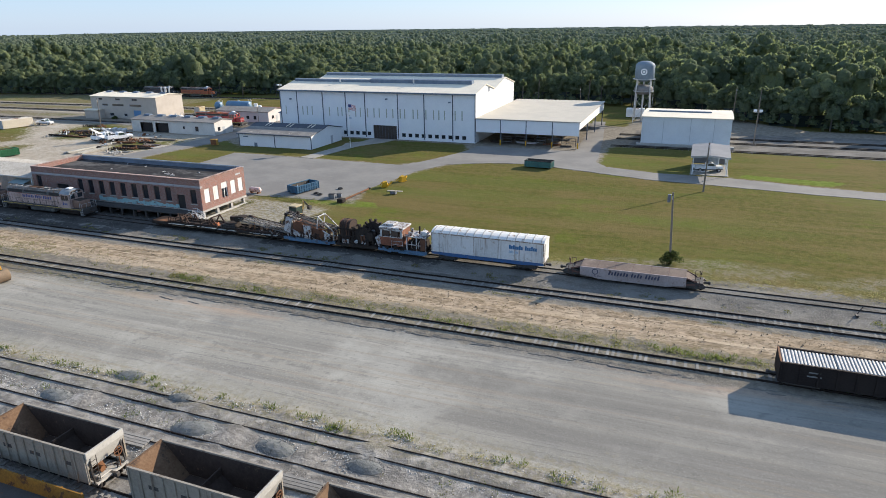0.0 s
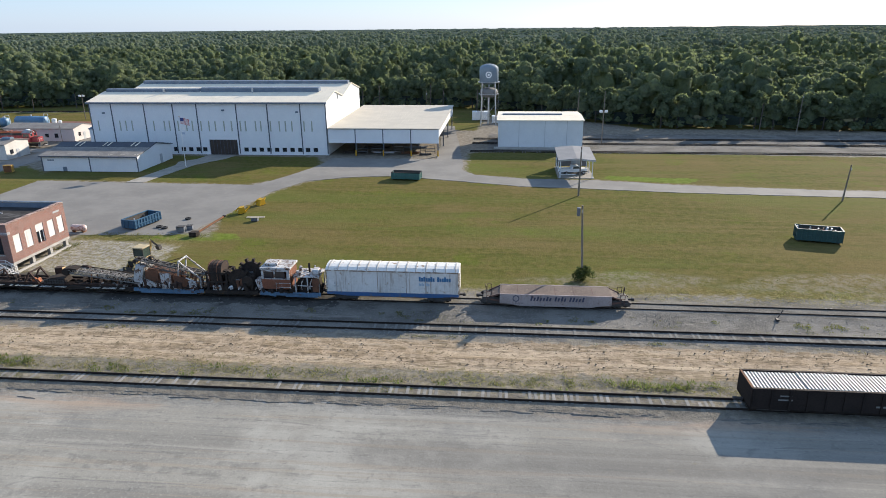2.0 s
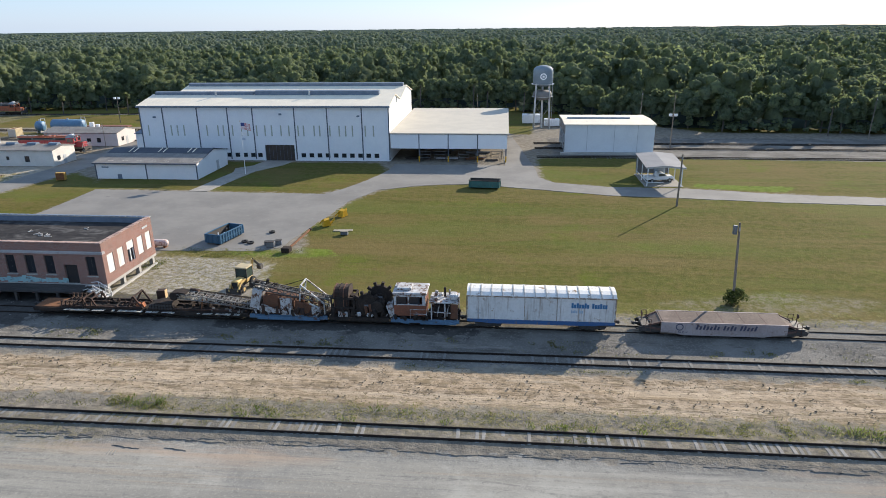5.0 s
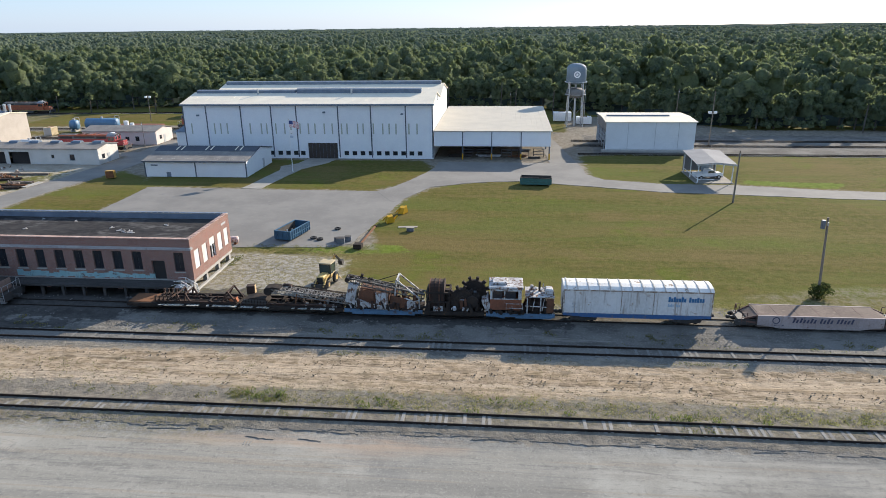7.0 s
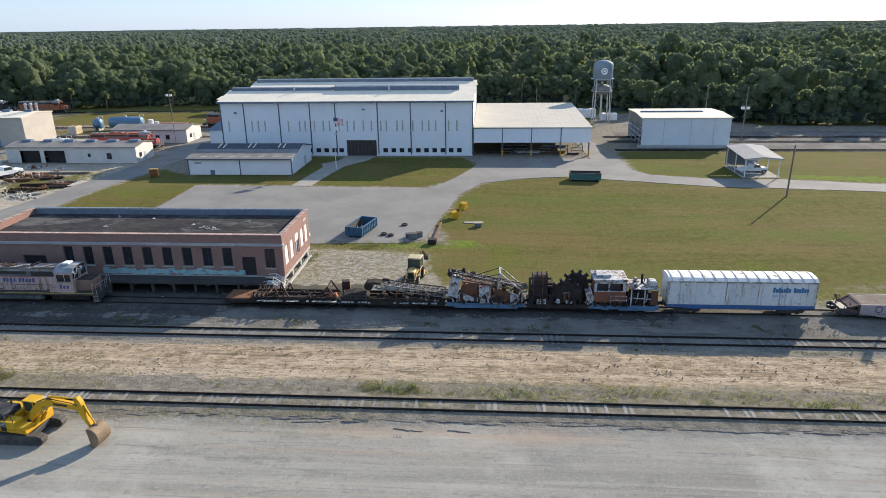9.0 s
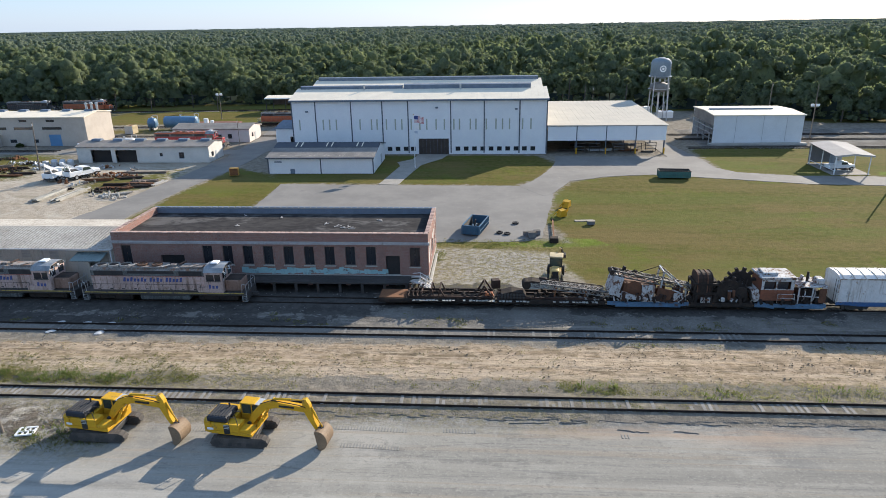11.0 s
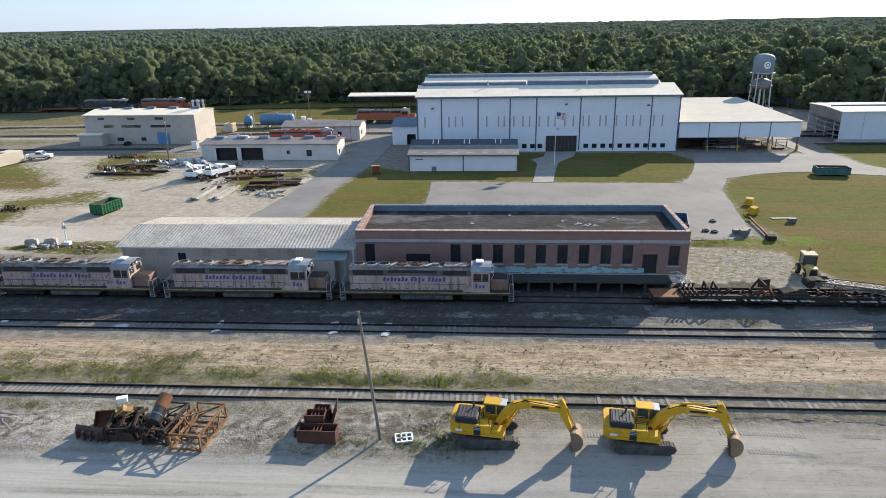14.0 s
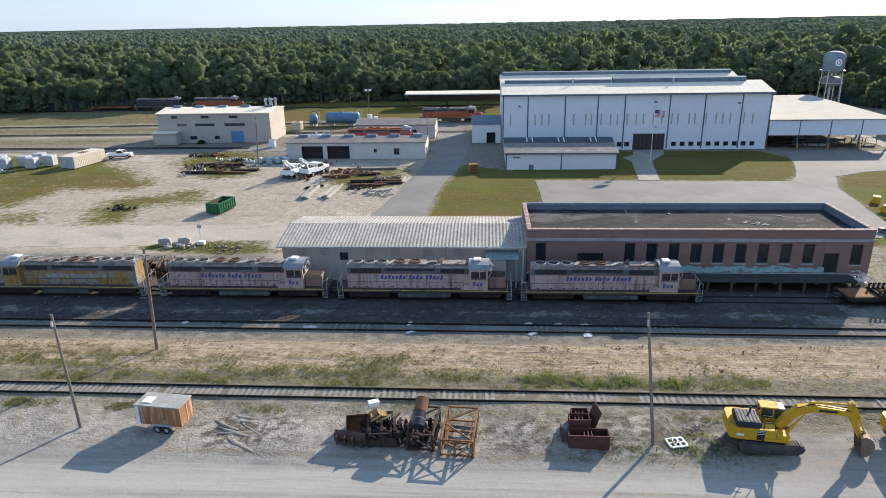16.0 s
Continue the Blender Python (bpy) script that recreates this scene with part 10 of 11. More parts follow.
# lime spills on the middle track
lime = surf("white_lime", (.56, .555, .535), (.40, .395, .38), 2.5, .95)
for lx, ly, lr in ((-134.8, 69.3, 1.1), (-124.6, 70.4, .7), (-124.3, 68.6, .8), (-121.5, 70.4, .6), (-112.6, 70.6, .7), (-112.2, 68.6, .8), (-109.6, 70.6, .6), (-107.0, 70.5, .7), (-106.9, 68.6, .9), (-148, 70, .6)):
    t = thing("lime_spill", lx, ly, 0, rr.uniform(0, 90), "flat spill of white lime on the track", "lime spill", "white lime spills on the track")
    g = Geo().lathe((0, 0, .02), [(lr * .7, 0), (lr * .55, .05), (lr * .3, .09), (.02, .11)], 14)
    g.v = [(x * (1.2 + .25 * rr.uniform(-1, 1)), y * (.6 + .2 * rr.uniform(-1, 1)), z + .08) for x, y, z in g.v]
    part("spill", g, lime, t)

# ---- woods ----
def leaf_material(name, dark, mid, light, grain=True, thin=.2):
    m, nd, ln, bs = _tree(name)
    ge = nd.new("ShaderNodeNewGeometry")
    co = coords(nd, ln, (1, 1, 1), False)
    f = maths(nd, ln, "ADD", maths(nd, ln, "MULTIPLY", ge.outputs["Random Per Island"], .55), maths(nd, ln, "MULTIPLY", noise_tex(nd, ln, co, .05, 3), .45))
    col = mixc(nd, ln, ramp(nd, ln, f, .2, .52), dark, mid)
    col = mixc(nd, ln, ramp(nd, ln, f, .55, .85), col, light)
    if grain:
        g1 = noise_tex(nd, ln, co, 1.1, 4, .75)
        # Crease shade put into the colour: bump hollows darker, bump rises lighter.
        col = mixc(nd, ln, ramp(nd, ln, g1, .52, .68), col, mixc(nd, ln, .5, light, col))
        col = mixc(nd, ln, maths(nd, ln, "MULTIPLY", ramp(nd, ln, g1, .54, .36), .8), col, tuple(v * .8 for v in dark))
        bp = nd.new("ShaderNodeBump")
        bp.inputs["Strength"].default_value, bp.inputs["Distance"].default_value = .7, .9
        ln.new(g1, bp.inputs["Height"])
        ln.new(bp.outputs[0], bs.inputs["Normal"])
    ln.new(col, bs.inputs["Base Color"])
    bs.inputs["Roughness"].default_value = .85
    bs.inputs["Specular IOR Level"].default_value = .02
    tr = nd.new("ShaderNodeBsdfTranslucent")
    ln.new(mixc(nd, ln, .6, col, (.27, .33, .12)), tr.inputs["Color"])
    mx = nd.new("ShaderNodeMixShader")
    mx.inputs[0].default_value = thin
    ln.new(bs.outputs[0], mx.inputs[1])
    ln.new(tr.outputs[0], mx.inputs[2])
    ln.new(mx.outputs[0], nd["Material Output"].inputs["Surface"])
    return m


M["leaf"] = leaf_material("woodland_leaves", (.104, .133, .094), (.150, .182, .110), (.220, .250, .120), thin=.45)
# Paler, bluer leaves: distance haze put into the leaf colour.
M["hazed_leaf"] = leaf_material("hazed_woodland_leaves", (.130, .160, .132), (.175, .208, .156), (.238, .268, .172), thin=.45)
M["bark"] = surf("grey_bark", (.11, .095, .08), (.07, .06, .05), 3, .95)


def crown_arrays(rng, clumps, leaves, R, H, z0, leaf, top_only=False, spread=.32):
    """Leaves as small bent quads over the outside of rounded clumps on an uneven crown. Returns vertices (n, 4, 3)."""
    out = []
    for c in range(clumps):
        a = rng.uniform(0, 2 * np.pi)
        u = rng.uniform(.0 if top_only else -.6, 1.0)
        rr = np.sqrt(max(0, 1 - u * u)) * rng.uniform(.55, 1.0)
        ctr = np.array([R * rr * np.cos(a), R * rr * np.sin(a), z0 + H * (.46 + .42 * u * rng.uniform(.7, 1.1))])
        k = rng.poisson(leaves / clumps) + 2
        rc = R * spread * rng.uniform(.75, 1.3)
        d = rng.normal(0, 1, (k, 3)) + np.array([0, 0, .35])
        d /= np.linalg.norm(d, axis=1, keepdims=True)
        p = ctr + d * rc * rng.uniform(.75, 1.08, (k, 1)) * np.array([1, 1, .75])
        nrm = d + rng.normal(0, .3, (k, 3))
        nrm /= np.linalg.norm(nrm, axis=1, keepdims=True)
        t = np.cross(nrm, rng.normal(0, 1, (k, 3)))
        t /= np.linalg.norm(t, axis=1, keepdims=True)
        b = np.cross(nrm, t)
        s = leaf * rng.uniform(.6, 1.3, (k, 1))
        w = s * rng.uniform(.5, .9, (k, 1))
        out.append(np.stack([p - t * s - nrm * w * .2, p - b * w, p + t * s - nrm * w * .2, p + b * w], 1))
    return np.concatenate(out)


def ball(level):
    """Vertices and faces of a round ball without its underside."""
    bm = bmesh.new()
    bmesh.ops.create_icosphere(bm, subdivisions=level, radius=1)
    bmesh.ops.delete(bm, geom=[v for v in bm.verts if v.co.z < -.62], context="VERTS")
    bm.verts.index_update()
    v = np.array([p.co[:] for p in bm.verts])
    f = np.array([[p.index for p in q.verts] for q in bm.faces])
    bm.free()
    return v, f


BALLS = {k: ball(k) for k in (1, 2, 3, 4)}


def lumpy_crown(rng, lobes, leaves, R, H, z0, leaf, level=2, limbs=1):
    """An uneven crown: one or more domes swollen into lobes, with loose leaves all over. Returns (vertices, triangles, quads)."""
    bv, bf = BALLS[level]
    V, F, Q = [], [], []
    n = 0
    for c in range(limbs):
        a = 2.4 * c + rng.uniform(-.6, .6)
        off = np.array([math.cos(a), math.sin(a), 0]) * R * (.52 if limbs > 1 else 0) + np.array([0, 0, rng.uniform(-.16, .1) * H if c else 0])
        k = rng.uniform(.52, .72) if limbs > 1 else 1.0
        d = rng.normal(0, 1, (lobes, 3)) + np.array([0, 0, .5])
        d /= np.linalg.norm(d, axis=1, keepdims=True)
        amp = rng.uniform(.14, .42, lobes)
        sharp = rng.uniform(9, 26, lobes)
        swell = (amp * np.exp(sharp * (bv @ d.T - 1))).max(1)
        r = .74 + swell + rng.normal(0, .035, len(bv))
        v = bv * r[:, None] * np.array([R * k, R * k, H * .5 * k]) + off + np.array([0, 0, z0 + H * .5])
        V.append(v)
        F.append(bf + n)
        n += len(bv)
        m = leaves // limbs
        if m:
            i = rng.integers(0, len(bf), m)
            w = rng.dirichlet((1, 1, 1), m)
            tri = v[bf[i]]
            p = (tri * w[:, :, None]).sum(1)
            nr = np.cross(tri[:, 1] - tri[:, 0], tri[:, 2] - tri[:, 0])
            nr /= np.linalg.norm(nr, axis=1, keepdims=True) + 1e-9
            p = p + nr * rng.uniform(0, 1.1, (m, 1)) * leaf
            nrm = nr + rng.normal(0, .55, (m, 3))
            nrm /= np.linalg.norm(nrm, axis=1, keepdims=True)
            t = np.cross(nrm, rng.normal(0, 1, (m, 3)))
            t /= np.linalg.norm(t, axis=1, keepdims=True)
            b = np.cross(nrm, t)
            s = leaf * rng.uniform(.45, 1.25, (m, 1))
            w = s * rng.uniform(.5, .9, (m, 1))
            Q.append(np.stack([p - t * s - nrm * w * .3, p - b * w, p + t * s - nrm * w * .3, p + b * w], 1))
    return np.concatenate(V), np.concatenate(F), np.concatenate(Q) if Q else np.zeros((0, 4, 3))


def bushy_crown(rng, domes, leaves, R, H, z0, leaf, level=1):
    """A crown of many small uneven leafy domes set over a larger one. Returns (vertices, triangles, quads)."""
    V, F, Q, n = [], [], [], 0
    share = leaves // (domes + 1)
    for c in range(domes + 1):
        if c:
            a, e = 2.4 * c + rng.uniform(-.7, .7), math.asin(rng.uniform(-.12, 1.0))
            off = np.array([math.cos(a) * math.cos(e) * R * .62, math.sin(a) * math.cos(e) * R * .62, H * (.46 + .42 * math.sin(e)) + rng.uniform(-.5, .5)])
            k = rng.uniform(.26, .46)
            size = (R * k, k * R * rng.uniform(1.4, 2.0))
        else:
            off, size = np.array([0, 0, H * .42]), (R * .74, H * .8)
        v, f, q = lumpy_crown(rng, 7, share, size[0], size[1], 0, leaf, level)
        at = off + np.array([0, 0, z0 - size[1] * .5])
        V.append(v + at)
        F.append(f + n)
        Q.append(q + at)
        n += len(v)
    return np.concatenate(V), np.concatenate(F), np.concatenate(Q)


def foliage_mesh(name, V, F, Q, material):
    """Clumps (triangles, smooth) and leaves (quads, flat) in one mesh."""
    nv, nt, nq = len(V), len(F), len(Q)
    me = bpy.data.meshes.new(name)
    me.vertices.add(nv + nq * 4)
    me.vertices.foreach_set("co", np.concatenate([V.reshape(-1, 3), Q.reshape(-1, 3)]).astype(np.float32).ravel())
    me.loops.add(nt * 3 + nq * 4)
    me.loops.foreach_set("vertex_index", np.concatenate([F.ravel(), nv + np.arange(nq * 4)]).astype(np.int32))
    me.polygons.add(nt + nq)
    me.polygons.foreach_set("loop_start", np.concatenate([np.arange(0, nt * 3, 3), nt * 3 + np.arange(0, nq * 4, 4)]).astype(np.int32))
    me.polygons.foreach_set("use_smooth", np.concatenate([np.ones(nt, bool), np.zeros(nq, bool)]))
    me.update()
    me.materials.append(material)
    return me


def quads_mesh(name, q, material):
    n = len(q)
    me = bpy.data.meshes.new(name)
    me.vertices.add(n * 4)
    me.vertices.foreach_set("co", q.astype(np.float32).ravel())
    me.loops.add(n * 4)
    me.loops.foreach_set("vertex_index", np.arange(n * 4, dtype=np.int32))
    me.polygons.add(n)
    me.polygons.foreach_set("loop_start", np.arange(0, n * 4, 4, dtype=np.int32))
    me.update()
    me.materials.append(material)
    return me


EDGE = [(-700, 210), (-400, 224), (-286, 236), (-237, 248), (-172, 262), (-60, 262), (-14, 252), (8, 226), (33, 210), (79, 206), (200, 201), (700, 190)]


def wood_edge(x):
    for (a, ya), (b, yb) in zip(EDGE, EDGE[1:]):
        if a <= x <= b:
            return ya + (yb - ya) * (x - a) / (b - a)
    return 220


rng = np.random.default_rng(5)


def tree_proto():
    R, H = rng.uniform(3.6, 5.4), rng.uniform(7.0, 10.5)
    z0 = rng.uniform(1.2, 3.0)
    t = thing("tree", 0, 0, 0, 0, "broad-leaved green tree at the edge of dense woods", "tree", "trees along the edge of the woods")
    g = Geo().cyl((0, 0, -.3), (.2, .1, z0 + H * .35), .28, 7, .16)
    for k in range(5):
        a = k * 1.26 + rng.uniform(-.3, .3)
        g.cyl((.15, .08, z0 + H * rng.uniform(.05, .25)), (R * .6 * math.cos(a), R * .6 * math.sin(a), z0 + H * rng.uniform(.4, .65)), .11, 5, .04)
    part("trunk", g, M["bark"], t)
    ob = new("crown", foliage_mesh("crown", *bushy_crown(rng, 16, 950, R, H * 1.1, z0 - 1.9, .38), M["leaf"]))
    ob.parent = t
    return t


protos = [tree_proto() for _ in range(6)]
spots = []
x = -395.0
while x < 190:
    spots.append((x, wood_edge(x) + rng.uniform(-2, 3)))
    x += rng.uniform(3.6, 5.4)
for i, (px, py) in enumerate(spots):
    s = rng.uniform(.8, 1.12)
    m = pose(px, py, 0, 0, 0, rng.uniform(0, 360))
    if i < len(protos):
        protos[i].matrix_basis = m
    else:
        copy_thing(protos[i % len(protos)], m)


def palm(x, y, h):
    t = thing("palm_tree", x, y, 0, 0, "tall cabbage palm with a round fan-leaf head", "palm tree", "palms before the woods")
    part("trunk", Geo().cyl((0, 0, -.2), (.25, .1, h), .2, 8, .15), M["bark"], t)
    q = []
    for k in range(110):
        a, e = rng.uniform(0, 6.283), rng.uniform(-.9, 1.4)
        d = np.array([math.cos(a) * math.cos(e), math.sin(a) * math.cos(e), math.sin(e)])
        L = rng.uniform(1.0, 1.7)
        s = np.cross(d, [0, 0, 1.0])
        s /= np.linalg.norm(s) + 1e-6
        c = np.array([.25, .1, h])
        q.append([c + d * .2, c + d * L * .7 + s * .28, c + d * L + np.array([0, 0, -.35]), c + d * L * .7 - s * .28])
    ob = new("crown", quads_mesh("crown", np.array(q), M["leaf"]))
    ob.parent = t


for px, py, ph in ((-21.5, 238, 9.5), (-34, 246, 9), (-58, 250, 10), (-166, 246, 6.5), (-178, 252, 7), (-64, 249, 8), (-39, 250, 10.5), (60, 201, 9), (-190, 244, 6), (-205, 247, 7)):
    palm(px, py, ph)


def woods(name, x_of, y_of, step, kinds, label, size, leaf=None):
    """Many crowns joined in one mesh."""
    VV, FF, QQ = [], [], []
    base = 0
    y0, y1 = y_of
    y = y0
    while y < y1:
        xa, xb = x_of(y)
        x = xa
        while x < xb:
            px, py = x + rng.uniform(-.45, .45) * step, y + rng.uniform(-.45, .45) * step
            if py > wood_edge(px) + 3:
                V, F, Q = kinds[rng.integers(len(kinds))]
                a = rng.uniform(0, 6.283)
                s = 1 + size * (rng.choice([.6, .75, .9, 1.0, 1.15, 1.4]) * rng.uniform(.9, 1.1) - 1)
                big = 1 + .30 * noise.noise((px * .012, py * .012, 5)) + .34 * noise.noise((px * .036, py * .03, 8))
                c, sn = math.cos(a) * s, math.sin(a) * s
                m = np.array([[c, sn, 0], [-sn, c, 0], [0, 0, s * big]])
                at = np.array([px, py, 0])
                VV.append(V @ m + at)
                FF.append(F + base)
                QQ.append(Q @ m + at)
                base += len(V)
            x += step
        y += step * .9
    ob = new(name, foliage_mesh(name, np.concatenate(VV), np.concatenate(FF), np.concatenate(QQ), leaf or M["leaf"]))
    return tagged(ob, label, "woods", kind="stuff")


near_kinds = [bushy_crown(rng, int(rng.integers(9, 13)), 220, rng.uniform(3.8, 5.8), rng.uniform(8.0, 11.0), rng.uniform(1.6, 3.0), .42) for _ in range(16)]
mid_kinds = [bushy_crown(rng, int(rng.integers(5, 8)), 72, rng.uniform(4.2, 6.2), rng.uniform(8.0, 11), rng.uniform(1, 2.5), .6) for _ in range(14)]
back_kinds = [bushy_crown(rng, 3, 16, rng.uniform(5.0, 7.4), rng.uniform(8, 11), rng.uniform(1.5, 3), .85) for _ in range(12)]
far_kinds = [lumpy_crown(rng, 5, 6, rng.uniform(7, 11), rng.uniform(7, 9.5), rng.uniform(1.5, 2.5), 1.5, 1, 3) for _ in range(9)]
span = lambda y: (-1.38 * y - 40, .6 * y + 40)
woods("dense_woods", span, (206, 330), 7.2, near_kinds, "dense broad-leaved woods behind the yard", 1)
woods("distant_woods", span, (330, 550), 10.4, mid_kinds, "distant green woods reaching far off", 1)
# The two farthest woods take the leaf colour that carries the haze.
woods("farther_woods", span, (550, 900), 12.0, back_kinds, "far green woods with haze in their leaf colour", .6, M["hazed_leaf"])
woods("horizon_woods", span, (900, 1900), 25.0, far_kinds, "woods on the horizon with haze in their leaf colour", .5, M["hazed_leaf"])

VV, FF, QQ, base = [], [], [], 0
for k in range(520):
    px = rng.uniform(-395, 190)
    V, F, Q = mid_kinds[rng.integers(len(mid_kinds))]
    s, a = rng.uniform(.16, .42), rng.uniform(0, 6.283)
    c, sn = math.cos(a) * s, math.sin(a) * s
    m = np.array([[c, sn, 0], [-sn, c, 0], [0, 0, s * rng.uniform(.8, 1.2)]])
    at = np.array([px, wood_edge(px) + rng.uniform(-4.5, 2), -.9 * s - .2])
    VV.append(V @ m + at)
    FF.append(F + base)
    QQ.append(Q @ m + at)
    base += len(V)
tagged(new("undergrowth", foliage_mesh("undergrowth", np.concatenate(VV), np.concatenate(FF), np.concatenate(QQ), M["leaf"])), "dense green undergrowth along the foot of the woods", "undergrowth", kind="stuff")


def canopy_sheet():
    """One uneven sheet: fills gaps under the modelled crowns, stands for tree tops past them."""
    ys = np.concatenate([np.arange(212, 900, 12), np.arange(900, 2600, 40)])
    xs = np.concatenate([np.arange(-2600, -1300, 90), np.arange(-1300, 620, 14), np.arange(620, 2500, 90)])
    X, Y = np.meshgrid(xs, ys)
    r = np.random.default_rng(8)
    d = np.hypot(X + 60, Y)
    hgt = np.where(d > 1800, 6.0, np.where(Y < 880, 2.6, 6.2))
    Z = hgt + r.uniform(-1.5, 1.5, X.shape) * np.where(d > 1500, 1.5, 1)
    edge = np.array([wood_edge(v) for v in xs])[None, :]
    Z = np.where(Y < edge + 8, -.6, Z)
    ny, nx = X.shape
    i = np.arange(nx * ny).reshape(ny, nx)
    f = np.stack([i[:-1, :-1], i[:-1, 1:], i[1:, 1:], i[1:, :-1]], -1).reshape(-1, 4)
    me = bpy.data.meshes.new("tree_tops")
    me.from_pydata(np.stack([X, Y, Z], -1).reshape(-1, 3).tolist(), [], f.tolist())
    me.materials.append(M["filler_leaf"])
    return tagged(new("tree_tops", me), "dark green sheet filling crown gaps and standing for far tree tops", "woods", kind="stuff")


# Crown self-shade and distance haze put into the sheet's dark bluish colour.
M["filler_leaf"] = surf("shade_toned_filler", (.050, .068, .060), (.066, .085, .072), .3, 1.0, shuffle=False, bump=0, spec=0.0)
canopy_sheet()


# ---- weeds, stones, bushes ----
def blades(spots, height, per, lean=.5):
    """Upright bent blades round each spot (x, y, z, size)."""
    out = []
    for x, y, z, s in spots:
        k = max(3, int(per * s))
        a = rng.uniform(0, 6.283, k)
        r = np.sqrt(rng.uniform(0, 1, k)) * .42 * s
        h = height * s * rng.uniform(.5, 1.2, k)
        bx, by = x + r * np.cos(a), y + r * np.sin(a)
        l = rng.uniform(.1, lean, k) * h
        tx, ty = bx + l * np.cos(a), by + l * np.sin(a)
        w = .036 * min(s, 1.0) * rng.uniform(.6, 1.6, k)
        b2 = rng.uniform(0, 6.283, k)
        wx, wy = w * np.cos(b2), w * np.sin(b2)
        z0 = np.full(k, z)
        out.append(np.stack([np.stack([bx, by, z0 - .03], -1), np.stack([(bx + tx) / 2 + wx, (by + ty) / 2 + wy, z0 + h * .6], -1), np.stack([tx, ty, z0 + h], -1),
                             np.stack([(bx + tx) / 2 - wx, (by + ty) / 2 - wy, z0 + h * .6], -1)], 1))
    return np.concatenate(out)


def scatter(n, x0, x1, y0, y1, smin, smax, z=.02, thresh=-.2, freq=.14):
    out = []
    while len(out) < n:
        x, y = rng.uniform(x0, x1), rng.uniform(y0, y1)
        if noise.noise((x * freq, y * freq * 2.2, 9)) > thresh:
            out.append((x, y, z, rng.uniform(smin, smax)))
    return out


M["weed"] = leaf_material("green_weeds", (.10, .092, .030), (.155, .135, .048), (.23, .19, .085), False, .4)
M["straw"] = leaf_material("dry_straw", (.20, .155, .08), (.30, .24, .13), (.40, .33, .19), False, .5)
green = scatter(1500, -172, 60, 58.3, 60.4, .2, .7, z=.03, thresh=-.25, freq=.3) + scatter(400, -172, -60, 54.9, 55.9, .2, .7, thresh=0) + scatter(700, -175, -60, 61, 65, .2, .6, thresh=-.05, freq=.35)
lush = scatter(220, -75, 30, 37.3, 38.8, .35, 1.0, thresh=.1, freq=.4) + scatter(60, -60, 10, 33, 36, .3, .8, thresh=.15) + scatter(200, -140, -96, 58.3, 60.6, .4, .9, z=.03, thresh=.15, freq=.2) + scatter(110, -60, 25, 58.3, 60.2, .5, 1.1, z=.03, thresh=.2, freq=.2) + scatter(60, -108, -97, 50.2, 52.4, .4, .9)
green += scatter(300, -75, 30, 37.4, 38.9, .25, .8, thresh=-.1, freq=.5) + scatter(70, -60, 10, 33, 36, .4, 1.0) + scatter(180, -120, 40, 70.6, 74, .4, .9, thresh=.1) + scatter(70, -114, -99, 49.4, 50.4, .4, 1.1, freq=.5)
green += scatter(380, -80, 20, 58.4, 60.2, .45, 1.05, thresh=.05, freq=.3) + scatter(260, -108, -97, 50, 55, .25, .7, thresh=.0, freq=.4)
green += scatter(260, -60, 60, 70.4, 71.8, .25, .7, thresh=-.1, freq=.4) + scatter(200, -100, 60, 67.8, 68.6, .2, .6, thresh=0, freq=.4) + scatter(200, -20, 60, 73.5, 79.5, .2, .5, thresh=.1, freq=.4)
green += scatter(1500, -172, -82, 58.3, 61.6, .25, .75, z=.03, thresh=-.1, freq=.3)
green += scatter(420, -163, -147, 91.5, 96.5, .3, 1.0) + scatter(520, -164, -147, 62.8, 65.4, .3, .85, freq=.3) + scatter(90, 8, 40, 80, 86, .4, .9) + scatter(40, -35, -31, 29.5, 33, .4, .9)
green += scatter(200, -74, -56, 97.6, 99.4, .4, .9) + scatter(90, -76, -73, 84, 94, .5, 1.1)
green += scatter(900, -160, -85, 60.8, 64.2, .35, .85, thresh=.02, freq=.22) + scatter(1500, -172, -88, 58.2, 60.2, .2, .6, z=.02, thresh=-.6) + scatter(1300, -172, -97, 54.5, 56.2, .2, .65, z=.02, thresh=-.3, freq=.3) + scatter(260, -112, -96, 50.2, 51.4, .3, .9, thresh=-.2, freq=.4)
straw = scatter(1500, -175, 60, 58.3, 61.2, .4, 1.2, thresh=-.3) + scatter(420, -175, 60, 60.8, 67.3, .25, .6, thresh=.1) + scatter(300, -175, -60, 61, 66.5, .3, .8, thresh=.1) + scatter(500, -60, 45, 78.9, 82.5, .4, 1.0)
green += scatter(1000, -176, -116, 61.0, 63.6, .25, .75, thresh=.05, freq=.28)
straw += scatter(400, -176, -116, 61.0, 63.8, .4, 1.0, thresh=.0, freq=.28) + scatter(260, -170, 40, 67.3, 68.5, .3, .8) + scatter(350, -160, -98, 54.2, 56, .4, 1.0) + scatter(200, -75, 30, 37, 38.8, .4, 1.2, freq=.3) + scatter(160, -130, -98, 51.5, 54.5, .3, .9)
mats = scatter(300, -172, -84, 58.4, 61.2, .5, 1.5, z=.0, thresh=.0, freq=.16) + scatter(100, -84, 40, 58.6, 60.4, .5, 1.2, z=.0, thresh=.12, freq=.12) + scatter(260, -172, -97, 54.4, 56.1, .4, 1.1, z=.0, thresh=.05, freq=.16)
